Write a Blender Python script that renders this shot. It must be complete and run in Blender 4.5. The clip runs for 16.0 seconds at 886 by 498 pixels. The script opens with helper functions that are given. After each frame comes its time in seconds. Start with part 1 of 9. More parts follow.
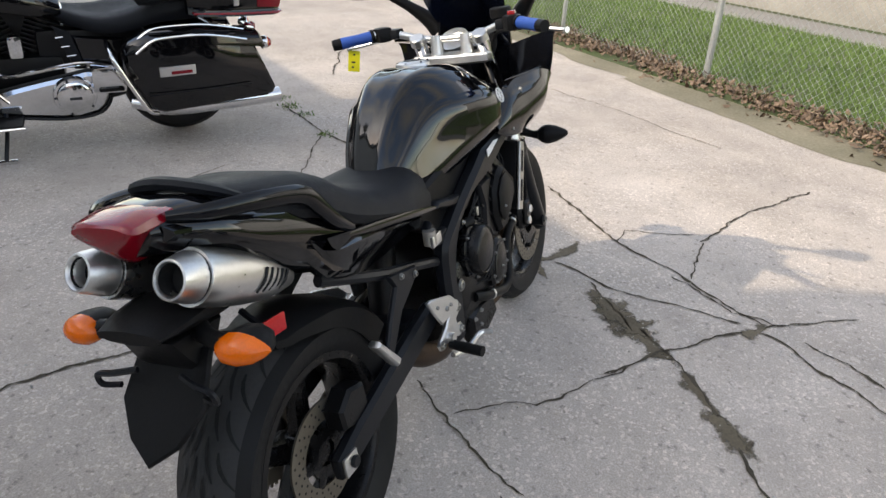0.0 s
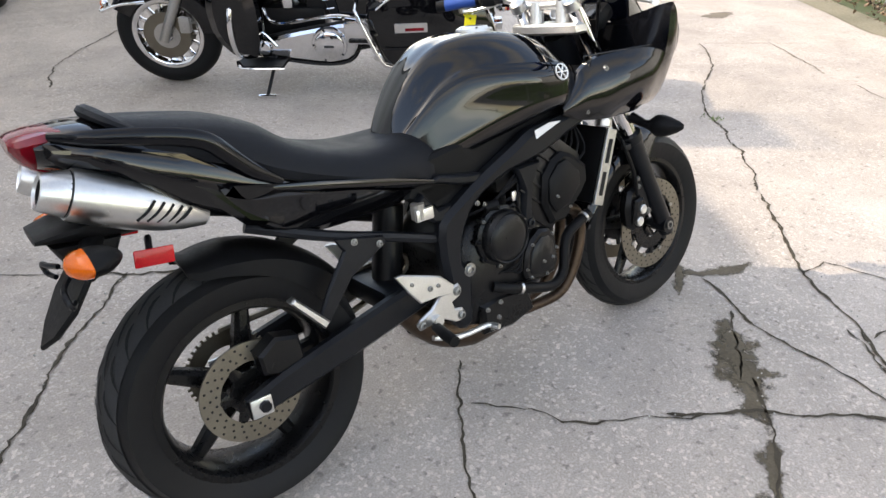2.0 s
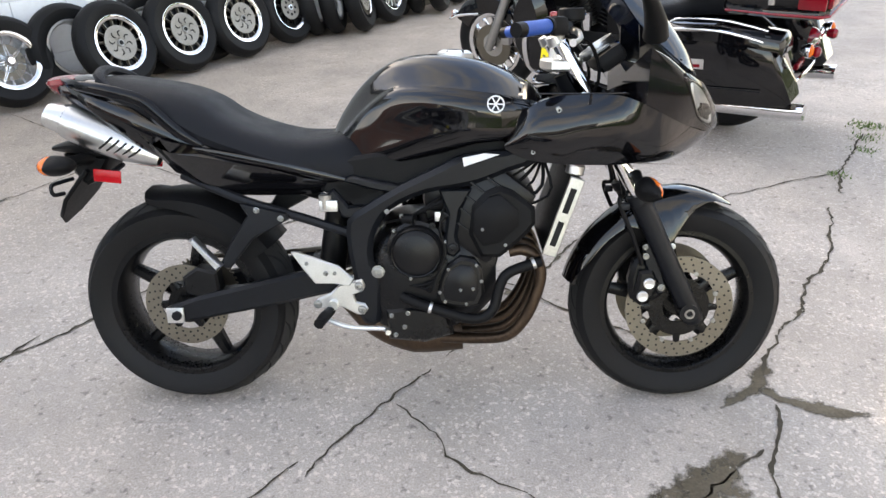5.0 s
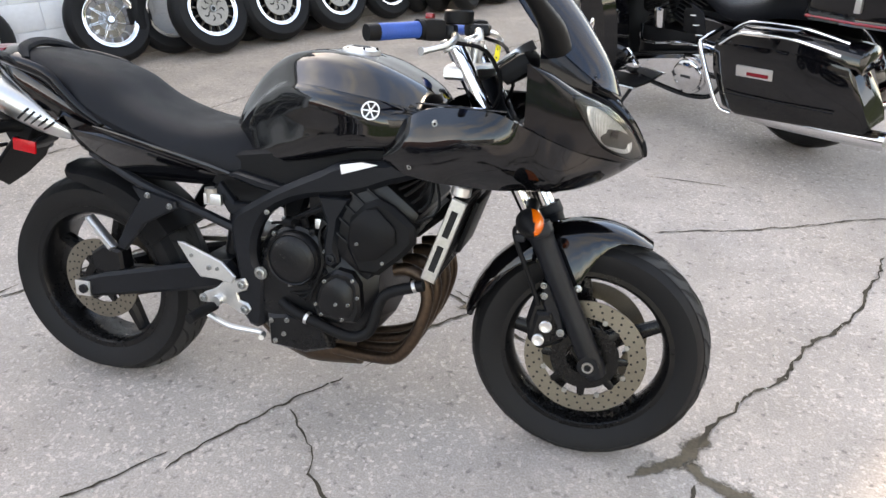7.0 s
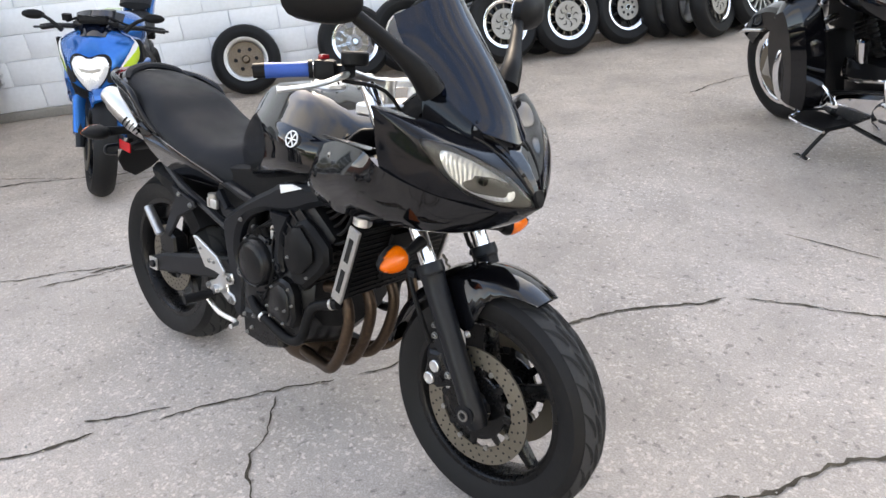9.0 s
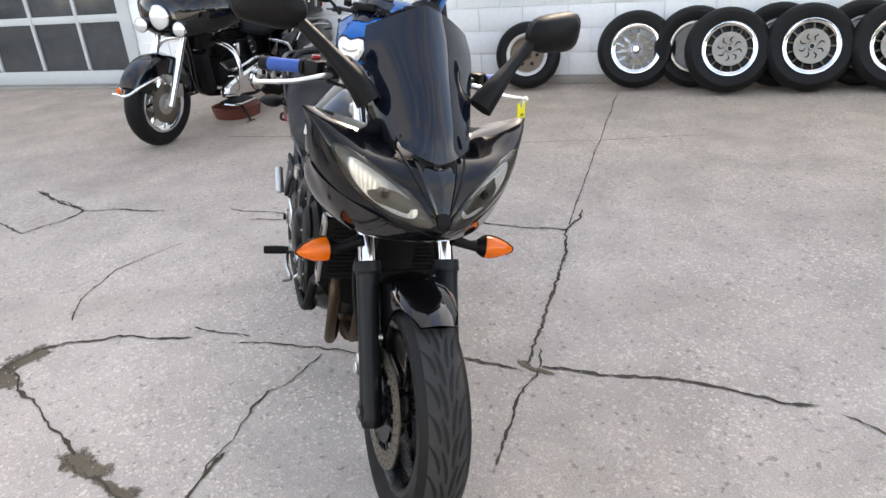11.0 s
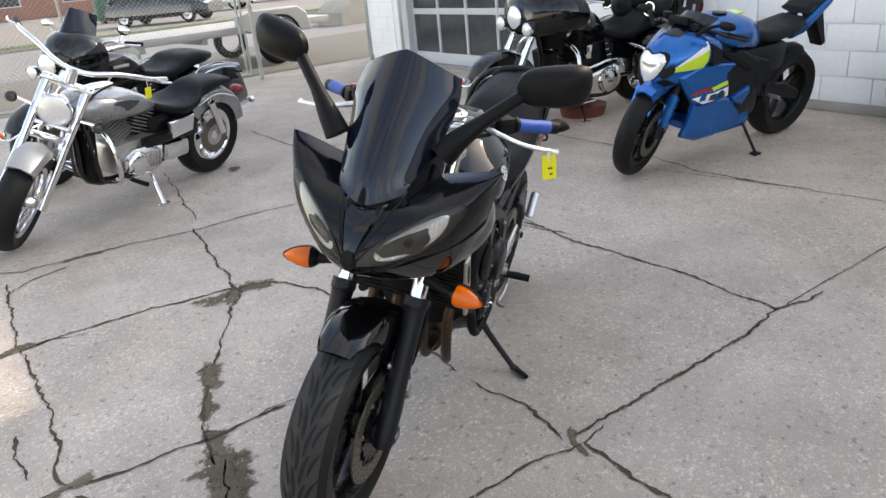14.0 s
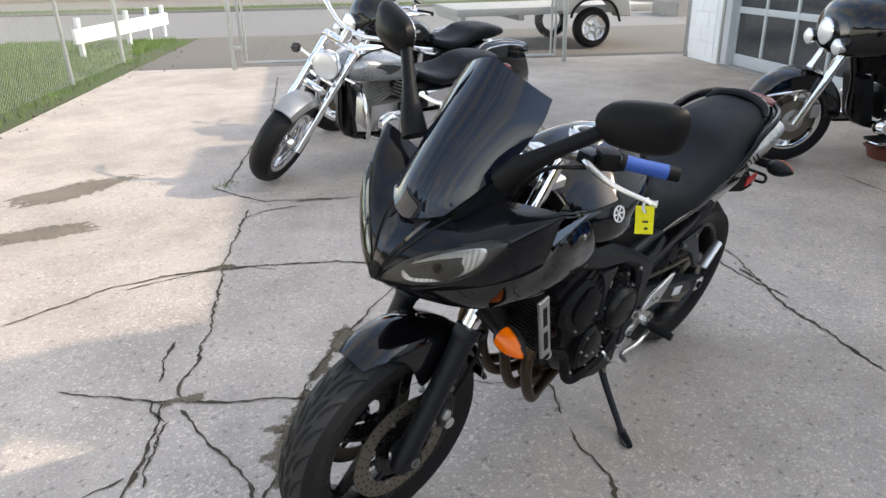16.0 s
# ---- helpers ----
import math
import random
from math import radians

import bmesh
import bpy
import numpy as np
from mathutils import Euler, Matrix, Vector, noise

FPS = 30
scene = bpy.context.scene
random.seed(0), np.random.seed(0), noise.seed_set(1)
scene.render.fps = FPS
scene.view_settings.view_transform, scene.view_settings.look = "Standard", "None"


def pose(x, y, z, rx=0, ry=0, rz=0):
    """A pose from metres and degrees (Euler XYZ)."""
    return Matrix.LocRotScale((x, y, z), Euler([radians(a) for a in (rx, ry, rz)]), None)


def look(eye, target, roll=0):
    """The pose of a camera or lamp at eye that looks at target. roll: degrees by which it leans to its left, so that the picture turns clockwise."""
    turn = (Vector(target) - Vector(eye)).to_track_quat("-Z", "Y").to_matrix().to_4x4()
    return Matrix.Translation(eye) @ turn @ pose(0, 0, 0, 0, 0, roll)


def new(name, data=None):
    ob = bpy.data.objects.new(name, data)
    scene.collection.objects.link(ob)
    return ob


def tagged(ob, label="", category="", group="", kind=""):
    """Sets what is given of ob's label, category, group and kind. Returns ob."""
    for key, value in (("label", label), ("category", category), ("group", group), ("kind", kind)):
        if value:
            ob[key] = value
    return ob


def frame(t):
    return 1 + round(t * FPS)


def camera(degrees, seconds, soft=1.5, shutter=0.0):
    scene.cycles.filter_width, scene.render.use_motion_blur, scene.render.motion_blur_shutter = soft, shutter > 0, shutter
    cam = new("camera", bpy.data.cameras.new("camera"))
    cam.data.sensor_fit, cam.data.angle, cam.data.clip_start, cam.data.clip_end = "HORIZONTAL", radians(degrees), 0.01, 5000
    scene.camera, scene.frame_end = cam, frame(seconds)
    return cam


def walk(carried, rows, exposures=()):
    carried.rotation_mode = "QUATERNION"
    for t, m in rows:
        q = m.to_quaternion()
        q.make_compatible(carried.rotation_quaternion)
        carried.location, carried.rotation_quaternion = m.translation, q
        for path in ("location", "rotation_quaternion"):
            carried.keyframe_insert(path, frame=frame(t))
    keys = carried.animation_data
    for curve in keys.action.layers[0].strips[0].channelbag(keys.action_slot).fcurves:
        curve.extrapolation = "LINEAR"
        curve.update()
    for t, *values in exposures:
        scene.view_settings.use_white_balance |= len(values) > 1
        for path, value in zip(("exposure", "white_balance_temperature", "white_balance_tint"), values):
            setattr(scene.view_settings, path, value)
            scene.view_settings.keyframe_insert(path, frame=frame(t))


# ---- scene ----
cam = camera(63.9, 16.0)
PATH = [
    (0, (-1.0, -0.713, 1.415), (0.662, -0.063, 0.511), 3.5),
    (0.5, (-0.871, -0.899, 1.396), (0.648, -0.057, 0.404), 1.0),
    (1, (-0.775, -1.146, 1.412), (0.592, -0.058, 0.438), -1.6),
    (1.5, (-0.617, -1.198, 1.42), (0.591, 0.068, 0.452), 0.1),
    (2, (-0.44, -1.304, 1.41), (0.647, 0.043, 0.407), 0.9),
    (2.5, (-0.27, -1.547, 1.427), (0.625, -0.038, 0.469), -2.1),
    (3, (-0.113, -1.553, 1.424), (0.535, 0.097, 0.497), -3.0),
    (3.5, (0.102, -1.598, 1.409), (0.623, 0.06, 0.419), -1.2),
    (3.7, (0.209, -1.672, 1.409), (0.637, 0.021, 0.433), -1.8),
    (5.8, (1.069, -1.823, 1.436), (0.738, -0.068, 0.534), -4.3),
    (6, (1.119, -1.798, 1.441), (0.73, -0.041, 0.569), -5.1),
    (6.5, (1.243, -1.636, 1.431), (0.929, 0.124, 0.535), 0.9),
    (7, (1.437, -1.552, 1.418), (0.989, 0.129, 0.431), -0.8),
    (7.3, (1.654, -1.528, 1.45), (1.04, 0.144, 0.54), -2.4),
    (7.5, (1.737, -1.508, 1.437), (1.031, 0.158, 0.585), -4.4),
    (8, (1.861, -1.38, 1.418), (1.013, 0.223, 0.576), -3.7),
    (8.5, (2.002, -1.226, 1.42), (1.154, 0.297, 0.44), -2.0),
    (9, (2.295, -1.141, 1.426), (1.092, 0.178, 0.523), -5.5),
    (9.5, (2.398, -0.992, 1.425), (0.991, 0.168, 0.604), -7.9),
    (10, (2.478, -0.793, 1.425), (0.958, 0.208, 0.598), -6.6),
    (10.2, (2.58, -0.712, 1.405), (0.996, 0.19, 0.583), -6.6),
    (12.3, (2.936, 0.158, 1.384), (1.1, 0.186, 0.591), -7.2),
    (12.5, (2.933, 0.22, 1.383), (1.084, 0.16, 0.624), -8.6),
    (13, (2.824, 0.349, 1.384), (0.99, 0.097, 0.629), -5.1),
    (13.5, (2.806, 0.58, 1.389), (1.021, 0.191, 0.575), -4.9),
    (14, (2.814, 0.781, 1.41), (1.075, 0.142, 0.656), -5.6),
    (14.5, (2.668, 0.849, 1.43), (0.986, 0.045, 0.707), -3.0),
    (15, (2.58, 1.049, 1.421), (0.982, 0.102, 0.681), -2.8),
    (15.5, (2.514, 1.194, 1.414), (1.06, 0.04, 0.671), -2.7),
    (16, (2.364, 1.155, 1.409), (1.063, -0.165, 0.657), -1.1),
]
walk(cam, [(t, look(eye, target, roll)) for t, eye, target, roll in PATH],
     [(0, 1.69, 8200, 12.5), (1, 1.97, 8200, 12.5), (2, 2.13, 8300, 13), (3.7, 2.31, 8400, 13.5), (6, 2.50, 8400, 14), (10, 2.47, 8400, 14.5), (12.5, 2.08, 8400, 14.5), (14.5, 2.00, 8300, 13), (16, 1.91, 8100, 12)])

# ---- light ----
# Lot directions: U runs along the white wall, V from the fence to the wall.
LOT = radians(51)
UX, UY, VX, VY = math.cos(LOT), math.sin(LOT), -math.sin(LOT), math.cos(LOT)


def lot(u, v, z=0.0):
    return Vector((u * UX + v * VX, u * UY + v * VY, z))


SUN_TO = (lot(0.06, 1.0).normalized() * math.cos(radians(36))) + Vector((0, 0, math.sin(radians(36))))
world = bpy.data.worlds.new("sky")
scene.world = world
world.use_nodes = True
wn = world.node_tree.nodes
sky = wn.new("ShaderNodeTexSky")
sky.sky_type, sky.sun_disc = "NISHITA", False
sky.sun_elevation, sky.sun_rotation = radians(36), math.atan2(SUN_TO.x, SUN_TO.y)
sky.air_density, sky.dust_density, sky.ozone_density = 1.0, 0.6, 1.2
wn["Background"].inputs["Strength"].default_value = 0.15
wl = world.node_tree.links
# broken streaks of thin cloud over the blue
sky_tc, sky_map, sky_noise = wn.new("ShaderNodeTexCoord"), wn.new("ShaderNodeMapping"), wn.new("ShaderNodeTexNoise")
sky_map.inputs["Scale"].default_value = (1.2, 3.2, 2.2)
sky_map.inputs["Rotation"].default_value = (0, 0, 0.6)
sky_noise.inputs["Scale"].default_value, sky_noise.inputs["Detail"].default_value, sky_noise.inputs["Roughness"].default_value = 1.6, 7, 0.6
sky_f, sky_bw, sky_white, sky_mix = wn.new("ShaderNodeMapRange"), wn.new("ShaderNodeRGBToBW"), wn.new("ShaderNodeVectorMath"), wn.new("ShaderNodeMix")
sky_f.inputs["From Min"].default_value, sky_f.inputs["From Max"].default_value = 0.45, 0.62
sky_white.operation = "SCALE"
sky_white.inputs[0].default_value = (1.46, 1.60, 1.80)
sky_mix.data_type = "RGBA"
wl.new(sky_tc.outputs["Generated"], sky_map.inputs["Vector"])
wl.new(sky_map.outputs[0], sky_noise.inputs["Vector"])
wl.new(sky_noise.outputs["Fac"], sky_f.inputs["Value"])
wl.new(sky.outputs[0], sky_bw.inputs[0])
wl.new(sky_bw.outputs[0], sky_white.inputs["Scale"])
wl.new(sky_f.outputs[0], sky_mix.inputs[0])
wl.new(sky.outputs[0], sky_mix.inputs[6])
wl.new(sky_white.outputs[0], sky_mix.inputs[7])
wl.new(sky_mix.outputs[2], wn["Background"].inputs[0])
sun_data = bpy.data.lights.new("sun", "SUN")
sun_data.energy, sun_data.angle, sun_data.color = 1.0, radians(0.7), (1.0, 0.96, 0.90)
sun = new("sun", sun_data)
sun.matrix_world = look(SUN_TO * 50, (0, 0, 0))

# ---- materials ----
def mat(name, base, rough=0.5, metal=0.0, coat=0.0, grain=0.0, scale=40.0, vary=0.12, bump=0.0, dirt=None, trans=0.0, ior=1.45, alpha=1.0, spec=0.5, obj_vary=0.0):
    """A surface with two scales of mottling in colour and gloss, and fine relief."""
    m = bpy.data.materials.new(name)
    m.use_nodes = True
    nt = m.node_tree
    n, l = nt.nodes, nt.links
    p = n["Principled BSDF"]
    p.inputs["Metallic"].default_value = metal
    p.inputs["IOR"].default_value = ior
    p.inputs["Coat Weight"].default_value = coat
    p.inputs["Coat Roughness"].default_value = 0.04
    p.inputs["Transmission Weight"].default_value = trans
    p.inputs["Alpha"].default_value = alpha
    p.inputs["Specular IOR Level"].default_value = spec
    tc = n.new("ShaderNodeTexCoord")
    big = n.new("ShaderNodeTexNoise")
    big.inputs["Scale"].default_value, big.inputs["Detail"].default_value = scale / 8, 4
    fine = n.new("ShaderNodeTexNoise")
    fine.inputs["Scale"].default_value, fine.inputs["Detail"].default_value = scale * 4, 3
    for t in (big, fine):
        l.new(tc.outputs["Object"], t.inputs["Vector"])
    mul = n.new("ShaderNodeMath")
    mul.operation = "MULTIPLY_ADD"
    mul.inputs[1].default_value = 0.6
    half = n.new("ShaderNodeMath")
    half.operation = "MULTIPLY"
    half.inputs[1].default_value = 0.4
    l.new(fine.outputs["Fac"], half.inputs[0])
    l.new(big.outputs["Fac"], mul.inputs[0])
    l.new(half.outputs[0], mul.inputs[2])
    ramp = n.new("ShaderNodeMapRange")
    ramp.inputs["From Min"].default_value, ramp.inputs["From Max"].default_value = 0.3, 0.7
    l.new(mul.outputs[0], ramp.inputs["Value"])
    mix = n.new("ShaderNodeMix")
    mix.data_type = "RGBA"
    lo = tuple(c * (1 - vary) for c in base)
    hi = tuple(min(1, c * (1 + vary)) for c in base)
    if dirt:
        lo = dirt
    mix.inputs[6].default_value, mix.inputs[7].default_value = (*lo, 1), (*hi, 1)
    l.new(ramp.outputs[0], mix.inputs[0])
    col = mix.outputs[2]
    if obj_vary:
        oi = n.new("ShaderNodeObjectInfo")
        hs = n.new("ShaderNodeHueSaturation")
        mr = n.new("ShaderNodeMapRange")
        mr.inputs["To Min"].default_value, mr.inputs["To Max"].default_value = 1 - obj_vary, 1 + obj_vary
        l.new(oi.outputs["Random"], mr.inputs["Value"])
        l.new(mr.outputs[0], hs.inputs["Value"])
        l.new(col, hs.inputs["Color"])
        col = hs.outputs["Color"]
    l.new(col, p.inputs["Base Color"])
    rr = n.new("ShaderNodeMapRange")
    rr.inputs["To Min"].default_value, rr.inputs["To Max"].default_value = max(0.0, rough * 0.8), min(1.0, rough * 1.25)
    l.new(ramp.outputs[0], rr.inputs["Value"])
    l.new(rr.outputs[0], p.inputs["Roughness"])
    if bump:
        b = n.new("ShaderNodeBump")
        b.inputs["Strength"].default_value, b.inputs["Distance"].default_value = bump, 0.002
        l.new(fine.outputs["Fac"], b.inputs["Height"])
        l.new(b.outputs[0], p.inputs["Normal"])
    return m


PAINT = mat("gloss_black_paint", (0.003, 0.003, 0.0038), 0.06, scale=14, vary=0.3, spec=0.5, coat=0.25)
PAINT2 = mat("black_cowl_paint", (0.0045, 0.005, 0.0068), 0.09, scale=14, vary=0.3, spec=0.32)
MATT = mat("satin_black_metal", (0.0075, 0.0085, 0.0108), 0.36, 0.0, scale=30, vary=0.3, bump=0.05, spec=0.26)
PLASTIC = mat("black_plastic", (0.0065, 0.0065, 0.007), 0.46, scale=30, vary=0.25, bump=0.15, spec=0.15)
ENGINE = mat("black_engine_casting", (0.0055, 0.0056, 0.0062), 0.3, scale=40, vary=0.4, bump=0.25, spec=0.3)
RUBBER = mat("tyre_rubber", (0.0075, 0.0075, 0.0082), 0.5, scale=18, vary=0.35, bump=0.2, dirt=(0.010, 0.0098, 0.0096), spec=0.2)
TREAD = mat("worn_tread_rubber", (0.030, 0.030, 0.030), 0.6, scale=30, vary=0.3, bump=0.25, spec=0.25)
RIM = mat("black_cast_rim", (0.004, 0.004, 0.0043), 0.28, scale=30, vary=0.4, spec=0.3)
VINYL = mat("black_seat_vinyl", (0.007, 0.008, 0.0105), 0.52, scale=120, vary=0.25, bump=0.5, spec=0.2)
CHROME = mat("chrome", (0.78, 0.78, 0.79), 0.08, 1.0, scale=20, vary=0.06)
ALU = mat("cast_aluminium", (0.68, 0.68, 0.67), 0.34, 1.0, scale=60, vary=0.12, bump=0.1)
BRUSHED = mat("brushed_silencer_metal", (0.62, 0.62, 0.61), 0.3, 1.0, scale=25, vary=0.08, bump=0.08)
STEEL = mat("disc_steel", (0.19, 0.168, 0.135), 0.42, 0.85, scale=60, vary=0.2, bump=0.1)
HEADER = mat("heat_browned_steel", (0.085, 0.055, 0.036), 0.4, 0.8, scale=24, vary=0.3, dirt=(0.030, 0.021, 0.016))
AMBER = mat("amber_lens", (0.72, 0.125, 0.004), 0.15, coat=0.15, scale=60, vary=0.15)
REDLENS = mat("red_lens", (0.20, 0.003, 0.010), 0.12, coat=0.15, scale=60, vary=0.2)
REDREFLEX = mat("bright_red_reflector", (0.42, 0.005, 0.010), 0.2, scale=60, vary=0.2)
REFLECT = mat("reflector_chrome", (0.88, 0.88, 0.87), 0.22, 0.45, scale=30, vary=0.25)


def fluted(m, scale, depth):
    """Adds pressed flutes to a reflector."""
    n, l = m.node_tree.nodes, m.node_tree.links
    w = n.new("ShaderNodeTexWave")
    w.bands_direction = "Y"
    w.inputs["Scale"].default_value, w.inputs["Distortion"].default_value = scale, 3.0
    tc = n.new("ShaderNodeTexCoord")
    l.new(tc.outputs["Object"], w.inputs["Vector"])
    b = n.new("ShaderNodeBump")
    b.inputs["Strength"].default_value, b.inputs["Distance"].default_value = depth, 0.01
    l.new(w.outputs["Fac"], b.inputs["Height"])
    l.new(b.outputs[0], n["Principled BSDF"].inputs["Normal"])


fluted(REFLECT, 34.0, 0.22)
HOUSING = mat("dark_lamp_housing", (0.050, 0.050, 0.048), 0.18, scale=20, vary=0.3)
ROTOR = mat("grey_rotor", (0.36, 0.34, 0.31), 0.5, 0.55, scale=30, vary=0.2, dirt=(0.24, 0.22, 0.19))
ROTORDARK = mat("dark_grey_paint", (0.055, 0.057, 0.06), 0.25, 0.4, coat=0.3, scale=20, vary=0.15)
BLUEGRIP = mat("blue_grip_rubber", (0.012, 0.066, 0.30), 0.5, scale=90, vary=0.25, bump=0.4)
YELLOW = mat("yellow_tag_card", (0.75, 0.68, 0.02), 0.6, scale=30, vary=0.08)
WHITE = mat("white_sticker", (0.75, 0.75, 0.74), 0.45, scale=30, vary=0.06)
DARKTEXT = mat("dark_marking", (0.03, 0.03, 0.03), 0.6, scale=30, vary=0.1)
SCREEN = mat("tinted_screen", (0.004, 0.006, 0.013), 0.04, scale=6, vary=0.2, spec=0.55)
SILVERP = mat("silver_paint", (0.27, 0.28, 0.29), 0.3, 0.6, coat=0.4, scale=20, vary=0.06)
BLUEP = mat("bright_blue_paint", (0.001, 0.118, 0.40), 0.22, 0.55, coat=0.2, scale=14, vary=0.1)
LIMEP = mat("lime_yellow_paint", (0.52, 0.72, 0.03), 0.22, coat=0.6, scale=14, vary=0.08)
REDP = mat("dark_red_paint", (0.26, 0.010, 0.014), 0.2, coat=0.6, scale=14, vary=0.12)
RUSTRED = mat("rusty_red_plastic", (0.16, 0.045, 0.03), 0.6, scale=20, vary=0.3)
WHITEWALL = mat("whitewall_rubber", (0.62, 0.60, 0.57), 0.6, scale=30, vary=0.15, dirt=(0.42, 0.40, 0.37))
DULLALU = mat("dull_wheel_metal", (0.50, 0.49, 0.47), 0.36, 0.9, scale=30, vary=0.25)
RUSTY = mat("tarnished_wheel_metal", (0.19, 0.15, 0.112), 0.5, 0.7, scale=24, vary=0.4, dirt=(0.10, 0.075, 0.05))
DARKHOLE = mat("dark_recess", (0.004, 0.004, 0.004), 0.8, scale=30, vary=0.2)


def clear_lens():
    m = bpy.data.materials.new("clear_lens")
    m.use_nodes = True
    n, l = m.node_tree.nodes, m.node_tree.links
    n.remove(n["Principled BSDF"])
    clear, gloss, mix, fres = n.new("ShaderNodeBsdfTransparent"), n.new("ShaderNodeBsdfGlossy"), n.new("ShaderNodeMixShader"), n.new("ShaderNodeFresnel")
    clear.inputs[0].default_value = (0.9, 0.9, 0.88, 1)
    gloss.inputs["Roughness"].default_value = 0.03
    fres.inputs["IOR"].default_value = 1.5
    l.new(fres.outputs[0], mix.inputs[0])
    l.new(clear.outputs[0], mix.inputs[1])
    l.new(gloss.outputs[0], mix.inputs[2])
    l.new(mix.outputs[0], n["Material Output"].inputs["Surface"])
    return m


LENS = clear_lens()
PANE = mat("dark_window_pane", (0.05, 0.055, 0.06), 0.05, coat=0.3, scale=2, vary=0.35)

# ---- mesh tools ----
from mathutils.bvhtree import BVHTree


def cr(pts, n, closed=False):
    """n points along a smooth curve through pts."""
    pts = [Vector(p) for p in pts]
    k = len(pts)
    if k < 3 and not closed:
        return [pts[0].lerp(pts[-1], i / (n - 1)) for i in range(n)]
    spans = k if closed else k - 1
    out = []
    for i in range(n):
        s = i / n * spans if closed else i / (n - 1) * spans
        j = min(int(s), spans - 1)
        f = s - j
        if closed:
            a, b, c, d = (pts[(j + o) % k] for o in (-1, 0, 1, 2))
        else:
            b, c = pts[j], pts[j + 1]
            a = pts[j - 1] if j else b + (b - c)
            d = pts[j + 2] if j + 2 < k else c + (c - b)
        out.append(0.5 * ((2 * b) + (c - a) * f + (2 * a - 5 * b + 4 * c - d) * f * f + (3 * b - a - 3 * c + d) * f ** 3))
    return out


def loft(bm, rings, caps=True, closed=True):
    rows = [[bm.verts.new(p) for p in r] for r in rings]
    for a, b in zip(rows, rows[1:]):
        n = len(a)
        for i in range(n if closed else n - 1):
            j = (i + 1) % n
            bm.faces.new((a[i], a[j], b[j], b[i]))
    if caps and closed:
        bm.faces.new(rows[0][::-1])
        bm.faces.new(rows[-1])
    return [v for r in rows for v in r]


def body(bm, secs, n=10, sub=4):
    """A left-right even hull: secs are (x, [(y, z) from the top middle to the bottom middle])."""
    halves = [[Vector((x, p.x, p.y)) for p in cr([(a, b, 0) for a, b in half], n)] for x, half in secs]
    cols = [cr([h[i] for h in halves], (len(secs) - 1) * sub + 1) for i in range(n)]
    rings = []
    for k in range(len(cols[0])):
        half = [c[k] for c in cols]
        half[0].y = half[-1].y = 0
        rings.append(half + [Vector((p.x, -p.y, p.z)) for p in half[-2:0:-1]])
    return loft(bm, rings)


def tube(bm, pts, r, seg=8, n=0, flat=1.0):
    """A pipe along pts; r is one radius or one for each point; flat squeezes it sideways."""
    k = n or (len(pts) if len(pts) < 3 else (len(pts) - 1) * 4 + 1)
    path = cr(pts, k)
    rad = [r] * k if not isinstance(r, (list, tuple)) else [float(np.interp(i / (k - 1) * (len(r) - 1), range(len(r)), r)) for i in range(k)]
    rings, side = [], None
    for i, p in enumerate(path):
        d = (path[min(i + 1, k - 1)] - path[max(i - 1, 0)]).normalized()
        if side is None:
            side = d.cross(Vector((0, 0, 1)) if abs(d.z) < 0.9 else Vector((0, 1, 0))).normalized()
        side = (side - d * side.dot(d)).normalized()
        up = d.cross(side)
        rings.append([p + side * (math.cos(a) * rad[i] * flat) + up * (math.sin(a) * rad[i]) for a in (2 * math.pi * j / seg for j in range(seg))])
    return loft(bm, rings)


def lathe(bm, profile, seg=32, c=(0, 0, 0), axis=(0, 1, 0), closed=False, arc=None):
    """profile: (radius, along the axis). Turned about the axis through c."""
    q = Vector((0, 0, 1)).rotation_difference(Vector(axis)).to_matrix()
    c = Vector(c)
    a0, a1 = arc or (0, 2 * math.pi)
    full = arc is None
    count = seg if full else seg + 1
    rings = []
    for j in range(count):
        a = a0 + (a1 - a0) * j / seg
        rings.append([c + q @ Vector((r * math.cos(a), r * math.sin(a), h)) for r, h in profile])
    rows = [[bm.verts.new(p) for p in ring] for ring in rings]
    m = len(profile)
    for j in range(seg):
        A, B = rows[j], rows[(j + 1) % count]
        for i in range(m if closed else m - 1):
            k = (i + 1) % m
            bm.faces.new((A[i], B[i], B[k], A[k]))
    bmesh.ops.remove_doubles(bm, verts=[v for r in rows for v in r], dist=1e-5)


def cyl(bm, a, b, r, r2=None, seg=16):
    a, b = Vector(a), Vector(b)
    r2 = r if r2 is None else r2
    d = (b - a).normalized()
    s = d.orthogonal().normalized()
    t = d.cross(s)
    ring = lambda p, q: [p + (s * math.cos(2 * math.pi * j / seg) + t * math.sin(2 * math.pi * j / seg)) * q for j in range(seg)]
    e = min(r, r2, (b - a).length) * 0.12
    loft(bm, [ring(a, r - e), ring(a + d * e, r), ring(b - d * e, r2), ring(b, r2 - e)])


